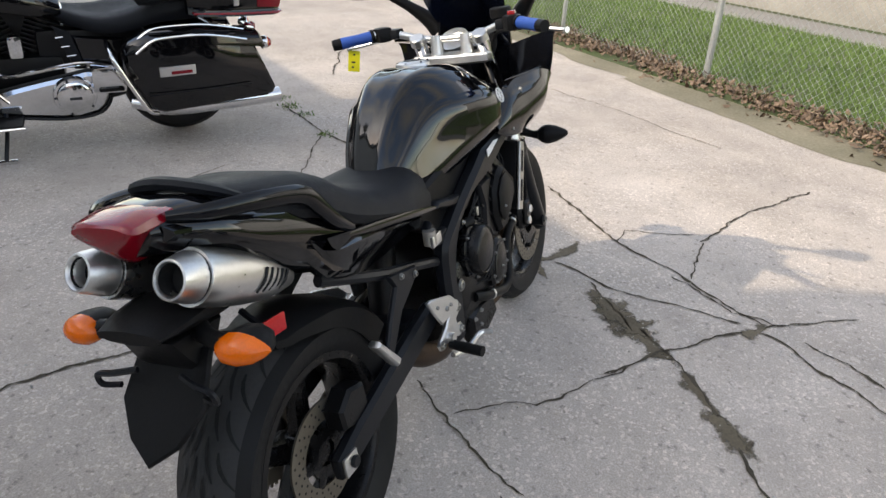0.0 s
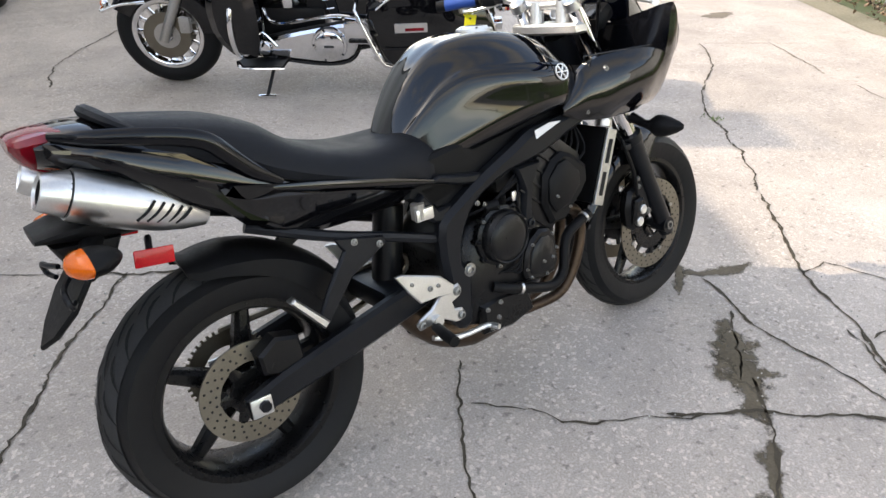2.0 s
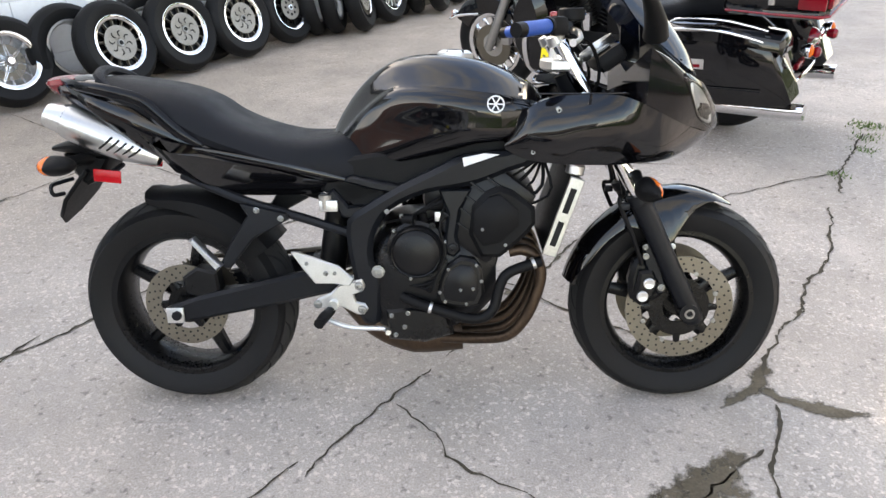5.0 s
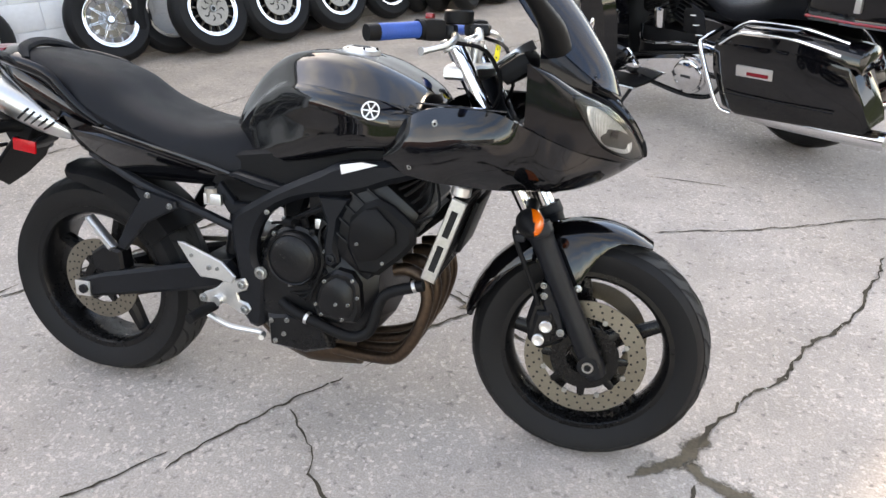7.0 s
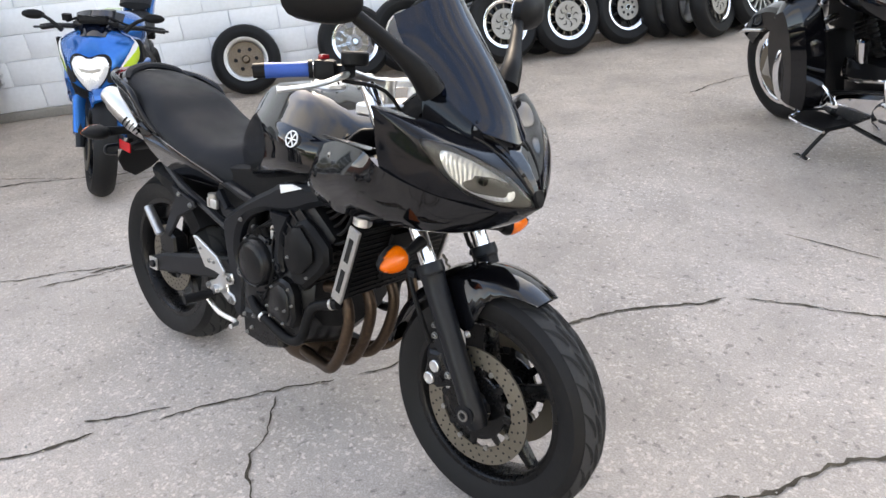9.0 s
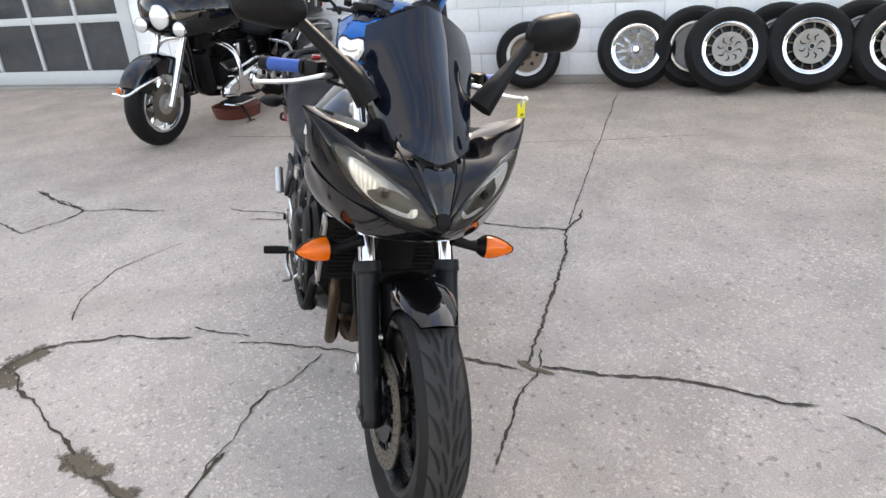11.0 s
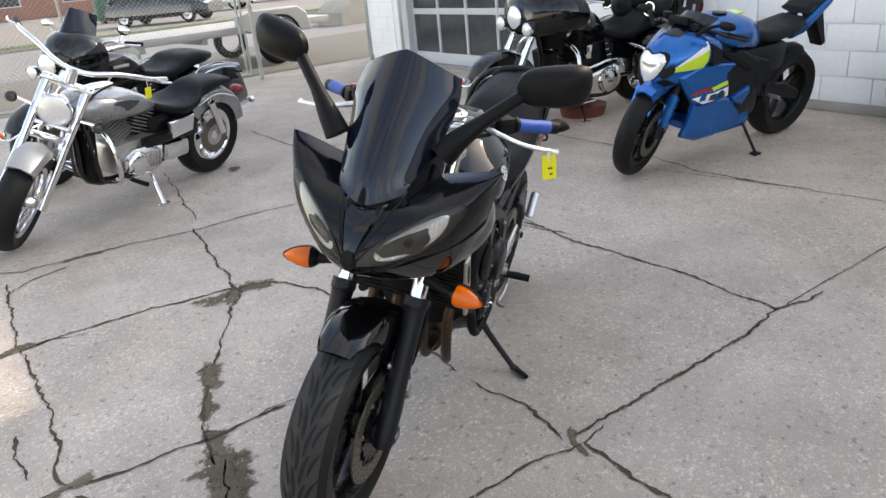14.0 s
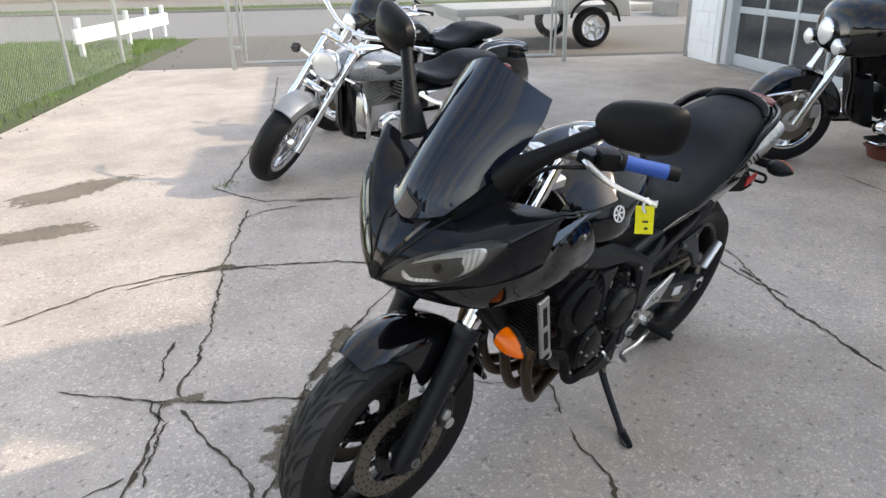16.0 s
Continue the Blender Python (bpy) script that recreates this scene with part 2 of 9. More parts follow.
def plate(bm, pts, y0, y1, soft=0, rim=0.006, plane="xz"):
    """An outlined plate between y0 and y1 with softened rims; soft: points per side for a curved outline."""
    pts = [Vector((p[0], p[1], 0)) for p in pts]
    if soft:
        pts = cr(pts, len(pts) * soft, closed=True)
    k = len(pts)
    area = sum(pts[i].x * pts[(i + 1) % k].y - pts[(i + 1) % k].x * pts[i].y for i in range(k))
    if area < 0:
        pts.reverse()
    inner = []
    for i in range(k):
        a, b, c = pts[i - 1], pts[i], pts[(i + 1) % k]
        d = ((b - a).normalized() + (c - b).normalized())
        d = d.normalized() if d.length > 1e-6 else Vector((1, 0, 0))
        inner.append(b + Vector((-d.y, d.x, 0)) * rim)
    f = {"xz": lambda p, y: Vector((p.x, y, p.y)), "yz": lambda p, y: Vector((y, p.x, p.y)), "xy": lambda p, y: Vector((p.x, p.y, y))}[plane]
    s = 1 if y1 > y0 else -1
    e = s * min(rim, abs(y1 - y0) * 0.4)
    rings = [[f(p, y0) for p in inner], [f(p, y0 + e) for p in pts], [f(p, y1 - e) for p in pts], [f(p, y1) for p in inner]]
    loft(bm, rings)


def rbox(bm, c, s, bev=0.006, m=None):
    hx, hy, hz = s[0] / 2, s[1] / 2, s[2] / 2
    b = min(bev, hx * 0.9, hy * 0.9, hz * 0.9)
    out = bmesh.ops.create_cube(bm, size=1)["verts"]
    for v in out:
        v.co = Vector((v.co.x * s[0], v.co.y * s[1], v.co.z * s[2]))
    es = list({e for v in out for e in v.link_edges})
    if b > 0:
        made = bmesh.ops.bevel(bm, geom=es, offset=b, segments=2, affect="EDGES", profile=0.6)
        out = made["verts"]
        out = list({v for f in made["faces"] for v in f.verts} | set(v for v in out if v.is_valid))
    M = Matrix.Translation(c) @ (m or Matrix.Identity(4))
    for v in out:
        v.co = M @ v.co


def ball(bm, c, s, seg=16, m=None):
    M = Matrix.Translation(c) @ (m or Matrix.Identity(4)) @ Matrix.Diagonal((*s, 1))
    bmesh.ops.create_uvsphere(bm, u_segments=seg, v_segments=max(8, seg // 2), radius=1, matrix=M)


def mesh_of(bm, name, material, sharp=38):
    bmesh.ops.recalc_face_normals(bm, faces=bm.faces)
    lim = radians(sharp)
    for f in bm.faces:
        f.smooth = True
    for e in bm.edges:
        e.smooth = not (len(e.link_faces) == 2 and e.calc_face_angle(0) > lim)
    me = bpy.data.meshes.new(name)
    bm.to_mesh(me)
    bm.free()
    me.materials.append(material)
    return me


def part(name, bm, material, parent, label="", sharp=38):
    """One mesh object under a thing or a part."""
    ob = new(name, mesh_of(bm, name, material, sharp))
    if parent is not None:
        ob.parent = parent
    return tagged(ob, label) if label else ob


def thing(name, m, label, category, group="", kind=""):
    ob = new(name)
    ob.empty_display_size = 0.1
    ob.matrix_world = m
    return tagged(ob, label, category, group, kind)


def made(fn, *args, **kw):
    bm = bmesh.new()
    fn(bm, *args, **kw)
    return bm


def flip(bm):
    for v in bm.verts:
        v.co.y = -v.co.y
    return bm


def pair(name, build, material, parent, label=""):
    """The same part on the right (y < 0) and on the left."""
    part(name, build(), material, parent, label)
    part(name, flip(build()), material, parent, label)

# ---- ground ----
def concrete():
    m = bpy.data.materials.new("old_concrete")
    m.use_nodes = True
    n, l = m.node_tree.nodes, m.node_tree.links
    p = n["Principled BSDF"]
    tc = n.new("ShaderNodeTexCoord")

    def noise_at(scale, detail=4.0, rough=0.55):
        t = n.new("ShaderNodeTexNoise")
        t.inputs["Scale"].default_value, t.inputs["Detail"].default_value, t.inputs["Roughness"].default_value = scale, detail, rough
        l.new(tc.outputs["Object"], t.inputs["Vector"])
        return t.outputs["Fac"]

    def ramp(src, a, b, lo, hi):
        r = n.new("ShaderNodeMapRange")
        for k, v in zip(("From Min", "From Max", "To Min", "To Max"), (a, b, lo, hi)):
            r.inputs[k].default_value = v
        l.new(src, r.inputs["Value"])
        return r.outputs[0]

    def mul(a, b):
        q = n.new("ShaderNodeMath")
        q.operation = "MULTIPLY"
        l.new(a, q.inputs[0])
        l.new(b, q.inputs[1])
        return q.outputs[0]

    stains = ramp(noise_at(0.55, 5), 0.3, 0.7, 0.78, 1.14)
    cloud = ramp(noise_at(3.0, 5, 0.6), 0.3, 0.7, 0.86, 1.12)
    grit = ramp(noise_at(170.0, 3, 0.7), 0.3, 0.7, 0.72, 1.26)
    pebbles = n.new("ShaderNodeTexVoronoi")
    pebbles.inputs["Scale"].default_value = 105.0
    l.new(tc.outputs["Object"], pebbles.inputs["Vector"])
    cell = n.new("ShaderNodeSeparateColor")
    l.new(pebbles.outputs["Color"], cell.inputs[0])
    worn = ramp(noise_at(1.6, 4, 0.6), 0.36, 0.66, 0.3, 1.0)
    speck = ramp(cell.outputs[0], 0.74, 1.0, -0.07, 0.46)
    lift = n.new("ShaderNodeMath")
    lift.operation = "MULTIPLY_ADD"
    lift.inputs[2].default_value = 1.0
    l.new(speck, lift.inputs[0])
    l.new(worn, lift.inputs[1])
    peb = lift.outputs[0]
    spots = ramp(noise_at(30.0, 4), 0.60, 0.68, 1.0, 0.62)
    value = mul(mul(mul(stains, cloud), mul(grit, peb)), spots)
    mix = n.new("ShaderNodeMix")
    mix.data_type, mix.blend_type = "RGBA", "MULTIPLY"
    mix.inputs[0].default_value = 1.0
    tint = n.new("ShaderNodeMix")
    tint.data_type = "RGBA"
    tint.inputs[6].default_value, tint.inputs[7].default_value = (0.451, 0.388, 0.331, 1), (0.430, 0.388, 0.357, 1)
    l.new(noise_at(1.2, 3), tint.inputs[0])
    # the concrete turns tanner towards the building
    turned = n.new("ShaderNodeVectorRotate")
    turned.rotation_type = "Z_AXIS"
    turned.inputs["Angle"].default_value = -LOT
    l.new(tc.outputs["Object"], turned.inputs["Vector"])
    axes = n.new("ShaderNodeSeparateXYZ")
    l.new(turned.outputs[0], axes.inputs[0])
    slab = n.new("ShaderNodeMix")
    slab.data_type = "RGBA"
    slab.inputs[7].default_value = (0.470, 0.388, 0.318, 1)
    l.new(ramp(axes.outputs["Y"], 0.4, 2.2, 0.0, 0.9), slab.inputs[0])
    l.new(tint.outputs[2], slab.inputs[6])
    l.new(slab.outputs[2], mix.inputs[6])
    l.new(value, mix.inputs[7])
    l.new(mix.outputs[2], p.inputs["Base Color"])
    p.inputs["Roughness"].default_value = 0.85
    p.inputs["Specular IOR Level"].default_value = 0.3
    b = n.new("ShaderNodeBump")
    b.inputs["Strength"].default_value, b.inputs["Distance"].default_value = 0.5, 0.002
    l.new(grit, b.inputs["Height"])
    l.new(b.outputs[0], p.inputs["Normal"])
    return m


CONCRETE = concrete()
ASPHALT = mat("street_asphalt", (0.130, 0.126, 0.123), 0.85, scale=6, vary=0.15, bump=0.3)
SOIL = mat("grass_soil", (0.045, 0.075, 0.018), 0.9, scale=8, vary=0.35, bump=0.4, dirt=(0.06, 0.06, 0.03))
CRACK = mat("crack_dirt", (0.075, 0.064, 0.049), 0.95, scale=60, vary=0.4, bump=0.4, dirt=(0.03, 0.025, 0.019), spec=0.1)
DAMP = mat("damp_concrete", (0.135, 0.112, 0.082), 0.9, scale=30, vary=0.35, bump=0.3, dirt=(0.065, 0.054, 0.038), spec=0.15)
# darkened concrete colour that stands in for cast shadows
FAINT = mat("drying_concrete", (0.20, 0.172, 0.138), 0.85, scale=24, vary=0.3, bump=0.3, dirt=(0.135, 0.115, 0.09), spec=0.2)
GRIT = mat("pale_grit", (0.42, 0.40, 0.36), 0.85, scale=40, vary=0.3)


def sheet(bm, pts, z0, z1):
    """A thick flat sheet over a ring of lot coordinates."""
    loft(bm, [[lot(u, v, z) for u, v in pts] for z in (z0, z1)])


part("ground", made(sheet, [(-400, -400), (400, -400), (400, 400), (-400, 400)], -0.6, -0.11), ASPHALT, None, "grey asphalt ground that reaches the horizon")["kind"] = "structure"
pave = part("pavement", made(sheet, [(-8.6, -4.55), (16, -4.35), (16, 4.9), (-8.6, 4.9)], -0.4, 0.0), CONCRETE, None, "worn cracked pale concrete lot")
tagged(pave, kind="structure", category="pavement")
apron = part("apron", made(sheet, [(-13.6, -4.62), (-8.61, -4.56), (-8.61, 12), (-13.6, 12)], -0.4, -0.004), mat("worn_apron", (0.132, 0.121, 0.105), 0.85, scale=5, vary=0.2, bump=0.3), None, "worn grey apron between gate and street")
tagged(apron, kind="structure", category="pavement")

# ---- cracks, damp bands, painted shadow ellipses and an oil spot ----
rng = random.Random(7)


def ribbon(bm, path, w, z, jag=0.015, step=0.018):
    """An uneven strip along a path on the ground."""
    pts = [Vector((x, y, 0)) for x, y in path]
    dense = [pts[0]]
    for a, b in zip(pts, pts[1:]):
        k = max(2, int((b - a).length / step))
        dense += [a.lerp(b, i / k) for i in range(1, k + 1)]
    rows = []
    ph = rng.uniform(0, 50)
    for i, p in enumerate(dense):
        d = (dense[min(i + 1, len(dense) - 1)] - dense[max(i - 1, 0)]).normalized()
        s = Vector((-d.y, d.x, 0))
        off = noise.noise(p * 5 + Vector((ph, 0, 0))) * jag * 2 + noise.noise(p * 26 + Vector((ph, 3, 0))) * jag * 0.75 + noise.noise(p * 70 + Vector((ph, 7, 0))) * jag * 0.35
        wide = w * (0.25 + abs(noise.noise(p * 14 + Vector((0, ph, 0)))) * 1.6 + abs(noise.noise(p * 55 + Vector((0, ph, 0)))) * 1.0)
        if i in (0, len(dense) - 1):
            wide *= 0.3
        c = p + s * off
        rows.append((bm.verts.new((c.x + s.x * wide / 2, c.y + s.y * wide / 2, z)), bm.verts.new((c.x - s.x * wide / 2, c.y - s.y * wide / 2, z))))
    for a, b in zip(rows, rows[1:]):
        bm.faces.new((a[0], a[1], b[1], b[0]))


def blob(bm, c, rx, ry, turn, z, seed):
    lay = bm.verts.layers.float.new("edge")
    rows = []
    for f in (0.0, 0.35, 0.7, 1.0):
        ring = []
        for i in range(48):
            a = 2 * math.pi * i / 48
            k = 1.35 * (1 + 0.40 * noise.noise(Vector((math.cos(a) * 1.5 + seed, math.sin(a) * 1.5, 0))) + 0.12 * noise.noise(Vector((math.cos(a) * 5, math.sin(a) * 5 + seed, 0))))
            x, y = rx * k * f * math.cos(a), ry * k * f * math.sin(a)
            v = bm.verts.new((c[0] + x * math.cos(turn) - y * math.sin(turn), c[1] + x * math.sin(turn) + y * math.cos(turn), z))
            v[lay] = f * f
            ring.append(v)
        rows.append(ring)
    for a, b in zip(rows, rows[1:]):
        for i in range(48):
            bm.faces.new((a[i], a[(i + 1) % 48], b[(i + 1) % 48], b[i]))


CRACKS = [
    (0.013, [(-2.89, -7.26), (-1.34, -4.98), (0.11, -3.24)]),
    (0.013, [(0.21, -3.25), (0.13, -2.72), (-0.17, -2.50), (-0.55, -2.09), (-0.91, -1.82)]),
    (0.013, [(-0.60, -2.11), (-0.07, -1.55), (0.15, -1.30)]),
    (0.013, [(0.29, -2.66), (0.79, -2.05), (1.03, -1.68), (1.22, -1.39), (1.55, -1.02)]),
    (0.013, [(1.06, -2.04), (0.71, -1.83), (0.42, -1.60), (0.15, -1.30)]),
    (0.013, [(0.15, -1.30), (0.65, -1.04), (1.09, -0.83), (1.35, -0.59)]),
    (0.013, [(1.55, -1.02), (1.42, -0.84), (1.24, -0.69), (1.01, -0.53)]),
    (0.013, [(0.99, 0.49), (0.72, 0.69), (0.31, 0.98), (0.05, 1.15), (-0.15, 1.34)]),
    (0.013, [(-0.88, -0.07), (-0.61, 0.25), (-0.26, 0.80), (0.05, 1.15)]),
    (0.013, [(-2.88, -0.25), (-2.50, 0.28), (-1.86, 0.85), (-1.49, 1.47)]),
    (0.013, [(2.58, 0.09), (2.07, -0.36), (1.89, -0.65), (1.68, -0.89), (1.59, -1.01)]),
    (0.009, [(1.55, -1.16), (1.37, -1.41)]),
    (0.013, [(1.72, -0.17), (1.65, -0.36), (1.60, -0.55), (1.58, -0.75), (1.58, -0.94)]),
    (0.009, [(1.62, -0.36), (1.43, -0.47), (1.31, -0.57)]),
    (0.009, [(1.09, -0.59), (0.89, -0.47), (0.75, -0.37), (0.61, -0.15)]),
    (0.009, [(0.69, 0.02), (0.57, -0.14), (0.48, -0.27), (0.37, -0.44)]),
    (0.009, [(2.25, -0.74), (1.85, -0.73)]),
    (0.013, [(2.25, -0.74), (2.78, -0.95), (3.26, -1.24)]),
    (0.013, [(3.13, 2.18), (3.00, 2.00), (2.73, 1.61), (2.60, 1.34)]),
    (0.009, [(2.73, 1.61), (2.12, 1.35)]),
    (0.009, [(0.17, -0.59), (0.35, -0.39)]),
    (0.009, [(1.62, 1.19), (2.13, 1.36)]),
    (0.013, [(2.49, 1.18), (2.31, 0.77), (2.10, 0.49), (1.91, 0.23), (1.79, 0.08), (1.74, -0.04)]),
    (0.013, [(0.17, -1.30), (0.07, -1.18), (0.10, -0.88), (0.25, -0.60)]),
    (0.009, [(-0.85, -1.86), (-1.19, -1.58)]),
    (0.009, [(0.92, 0.57), (1.18, 0.36), (1.39, 0.18)]),
    (0.013, [(1.02, 0.51), (1.15, 0.71), (1.31, 0.90), (1.44, 1.04), (1.56, 1.17)]),
    (0.009, [(0.73, 0.09), (0.87, 0.30), (1.02, 0.45)]),
    (0.013, [(-1.85, -1.76), (-1.40, -1.48), (-1.49, -1.30), (-1.61, -1.18), (-1.54, -1.01), (-1.33, -0.73)]),
    (0.013, [(-1.61, -1.18), (-2.21, -1.53)]),
    (0.013, [(-3.21, -3.34), (-2.42, -2.31), (-2.64, -1.98)]),
    (0.013, [(1.82, -2.08), (1.33, -2.13), (0.87, -1.98)]),
    (0.009, [(-0.93, -0.28), (-0.69, 0.23)]),
    (0.009, [(-1.17, -0.35), (-0.77, 0.07)]),
    (0.013, [(4.06, 2.34), (5.32, 2.93)]),
    (0.012, [(4.80, 1.92), (4.32, 1.48), (3.83, 1.25), (3.43, 0.98), (3.24, 0.76), (2.94, 0.41), (2.60, 0.12)]),
    (0.009, [(5.25, 1.56), (5.01, 1.21), (4.76, 0.90)]),
    (0.007, [(4.67, 0.64), (4.35, 0.02), (4.06, -0.33), (3.82, -0.74)]),
    (0.010, [(1.20, 5.01), (0.75, 4.52), (0.48, 4.12), (0.36, 3.69)]),
    (0.008, [(2.06, -0.38), (2.20, -0.39), (2.27, -0.59), (2.33, -0.73)]),
    (0.010, [(0.41, -2.54), (0.19, -2.57), (0.03, -2.50)]),
    (0.010, [(1.64, -1.08), (1.66, -1.00), (1.64, -0.91)]),
    (0.009, [(1.83, -1.37), (1.72, -1.19), (1.58, -1.02)]),
    (0.009, [(1.64, -0.91), (1.70, -0.84), (1.78, -0.72), (1.83, -0.65)]),
    (0.009, [(-1.78, -3.24), (-1.03, -2.50), (-0.75, -2.17)]),
    (0.007, [(-0.13, -1.08), (-0.34, -1.06), (-0.58, -0.94), (-0.78, -0.63)]),
    (0.009, [(-2.20, -1.51), (-1.94, -1.38), (-1.68, -1.19)]),
    (0.009, [(1.31, -2.05), (1.06, -2.00), (0.85, -1.96), (0.67, -1.74)]),
]
for width, path in CRACKS:
    part("crack", made(ribbon, path, width, 0.004), CRACK, pave, "dark jagged crack")
# first three: cast shadows painted as flat dark ellipses; last: an oil spot
SHADES_AND_OIL = [
    (0.93, -3.93, 0.46, 0.15, 4),
    (1.32, -3.18, 0.34, 0.12, -20),
    (5.87, 2.46, 0.20, 0.10, 0),
    (-1.88, -2.66, 0.09, 0.045, 20),
]
JOINTS = [
    [(-0.01, 1.18), (-1.18, 2.05), (-2.33, 2.91)],
    [(-1.90, 0.57), (-1.56, 1.32), (-1.18, 2.04), (-0.92, 2.62)],
    [(1.57, 1.79), (1.95, 1.75)],
    [(4.81, 1.91), (5.54, 1.40)],
    [(-2.75, 0.23), (-2.28, 0.50)],
]
for path in JOINTS:
    part("slab_joint", made(ribbon, path, 0.006, 0.0035, 0.004), CRACK, pave, "straight slab joint")


def ragged_fade(base, name):
    """A dark ground material that thins out to nothing towards its ragged edge."""
    m = base.copy()
    m.name = name
    n, l = m.node_tree.nodes, m.node_tree.links
    edge, tc, fine, add, fade, clear, mix = (n.new("ShaderNode" + k) for k in ("Attribute", "TexCoord", "TexNoise", "Math", "MapRange", "BsdfTransparent", "MixShader"))
    edge.attribute_name = "edge"
    fine.inputs["Scale"].default_value, fine.inputs["Detail"].default_value, fine.inputs["Roughness"].default_value = 22.0, 6.0, 0.7
    l.new(tc.outputs["Object"], fine.inputs["Vector"])
    add.operation = "MULTIPLY_ADD"
    add.inputs[1].default_value = 1.9
    l.new(fine.outputs["Fac"], add.inputs[0])
    l.new(edge.outputs["Fac"], add.inputs[2])
    for k, v in zip(("From Min", "From Max", "To Min", "To Max"), (1.28, 1.62, 0.92, 0.0)):
        fade.inputs[k].default_value = v
    l.new(add.outputs[0], fade.inputs["Value"])
    l.new(fade.outputs[0], mix.inputs[0])
    l.new(clear.outputs[0], mix.inputs[1])
    l.new(n["Principled BSDF"].outputs[0], mix.inputs[2])
    l.new(mix.outputs[0], n["Material Output"].inputs["Surface"])
    return m


SEEP = ragged_fade(DAMP, "seeping_damp")
FAINTSHADE = ragged_fade(FAINT, "seeping_faint")


def seep(bm, path, w, z, seed):
    """A ragged damp band: each side wanders by itself."""
    lay = bm.verts.layers.float.new("edge")
    pts = cr([(x, y, 0) for x, y in path], 34 * len(path))
    rows = []
    for i, p in enumerate(pts):
        d = (pts[min(i + 1, len(pts) - 1)] - pts[max(i - 1, 0)]).normalized()
        side = Vector((-d.y, d.x, 0))
        f = min(1.0, 4 * i / len(pts), 4 * (len(pts) - 1 - i) / len(pts))
        row = []
        for k, sgn in ((0, 1), (5, 0), (9, -1)):
            q = p * 7 + Vector((seed, k, 0))
            wide = w * 0.85 * max(0.35, 0.8 + 1.0 * noise.noise(q) + 0.6 * noise.noise(q * 3.3))
            v = bm.verts.new((p.x + side.x * wide * sgn, p.y + side.y * wide * sgn, z))
            v[lay] = 1.0 if sgn else 1.0 - f
            row.append(v)
        rows.append(row)
    for a, b in zip(rows, rows[1:]):
        for k in (0, 1):
            bm.faces.new((a[k], a[k + 1], b[k + 1], b[k]))


WET = [
    (0.11, [(1.62, -0.31), (1.50, -0.42), (1.38, -0.52), (1.24, -0.68), (1.18, -0.76)]),
    (0.05, [(1.26, -0.68), (1.10, -0.80), (0.95, -0.90), (0.86, -0.98), (0.74, -1.06)]),
    (0.06, [(2.02, -0.22), (1.86, -0.20), (1.74, -0.14), (1.66, -0.05)]),
    (0.11, [(0.36, -1.47), (0.30, -1.37), (0.21, -1.28), (0.10, -1.19), (0.05, -1.06)]),
    (0.07, [(0.34, -1.18), (0.26, -1.25), (0.18, -1.29), (0.10, -1.36)]),
    (0.06, [(1.79, 0.08), (1.72, -0.04), (1.62, -0.14), (1.52, -0.2)]),
    (0.05, [(1.10, 0.56), (1.02, 0.49), (0.94, 0.46)]),
    (0.14, [(1.55, -0.38), (1.46, -0.46), (1.36, -0.56), (1.28, -0.66)]),
    (0.09, [(1.00, -0.86), (0.92, -0.90), (0.86, -0.96), (0.80, -1.00)]),
    (0.05, [(0.03, -2.61), (-0.10, -2.52), (-0.22, -2.42)]),
    (0.05, [(0.95, -1.98), (0.85, -1.96), (0.78, -1.88)]),
    (0.07, [(1.62, -1.02), (1.54, -1.00), (1.46, -0.92)]),
]
for k, (width, path) in enumerate(WET):
    part("damp_band", made(seep, path, width, 0.0026 + 0.0002 * k, 4.7 * k), SEEP, pave, "dark damp band along a crack")
for k, (x, y, rx, ry, turn) in enumerate(SHADES_AND_OIL):
    part("damp_stain", made(blob, (x, y), rx, ry, radians(turn), 0.0022 + 0.0002 * (k % 5), k * 3.1), FAINTSHADE if rx > 0.15 else SEEP, pave, "faint cast-shadow ellipse painted on the concrete" if rx > 0.15 else "dark oil spot")

# loose grit that gathers along the cracks
verts, faces = [], []
grit_rng = random.Random(23)
for width, path in CRACKS:
    for a, b in zip(path, path[1:]):
        length = math.hypot(b[0] - a[0], b[1] - a[1])
        for _ in range(int(length * 26)):
            f = grit_rng.random()
            x, y = a[0] + (b[0] - a[0]) * f + grit_rng.gauss(0, 0.045), a[1] + (b[1] - a[1]) * f + grit_rng.gauss(0, 0.045)
            r = grit_rng.uniform(0.0018, 0.0055)
            n, turn = len(verts), grit_rng.uniform(0, 6.28)
            verts += [(x + r * math.cos(turn + k * 1.571) * grit_rng.uniform(0.7, 1.2), y + r * math.sin(turn + k * 1.571) * grit_rng.uniform(0.7, 1.2), 0.003) for k in range(4)]
            verts.append((x + grit_rng.uniform(-0.3, 0.3) * r, y, 0.003 + r * grit_rng.uniform(0.7, 1.3)))
            faces += [(n + k, n + (k + 1) % 4, n + 4) for k in range(4)]
me = bpy.data.meshes.new("grit")
me.from_pydata(verts, [], faces)
me.materials.append(GRIT)
tagged(new("grit", me), "loose pale grit along the cracks", "grit", kind="stuff")

# ---- the black sport tourer ----
LEANED = pose(0, -0.082, 0, -11.7, 0, -0.77)


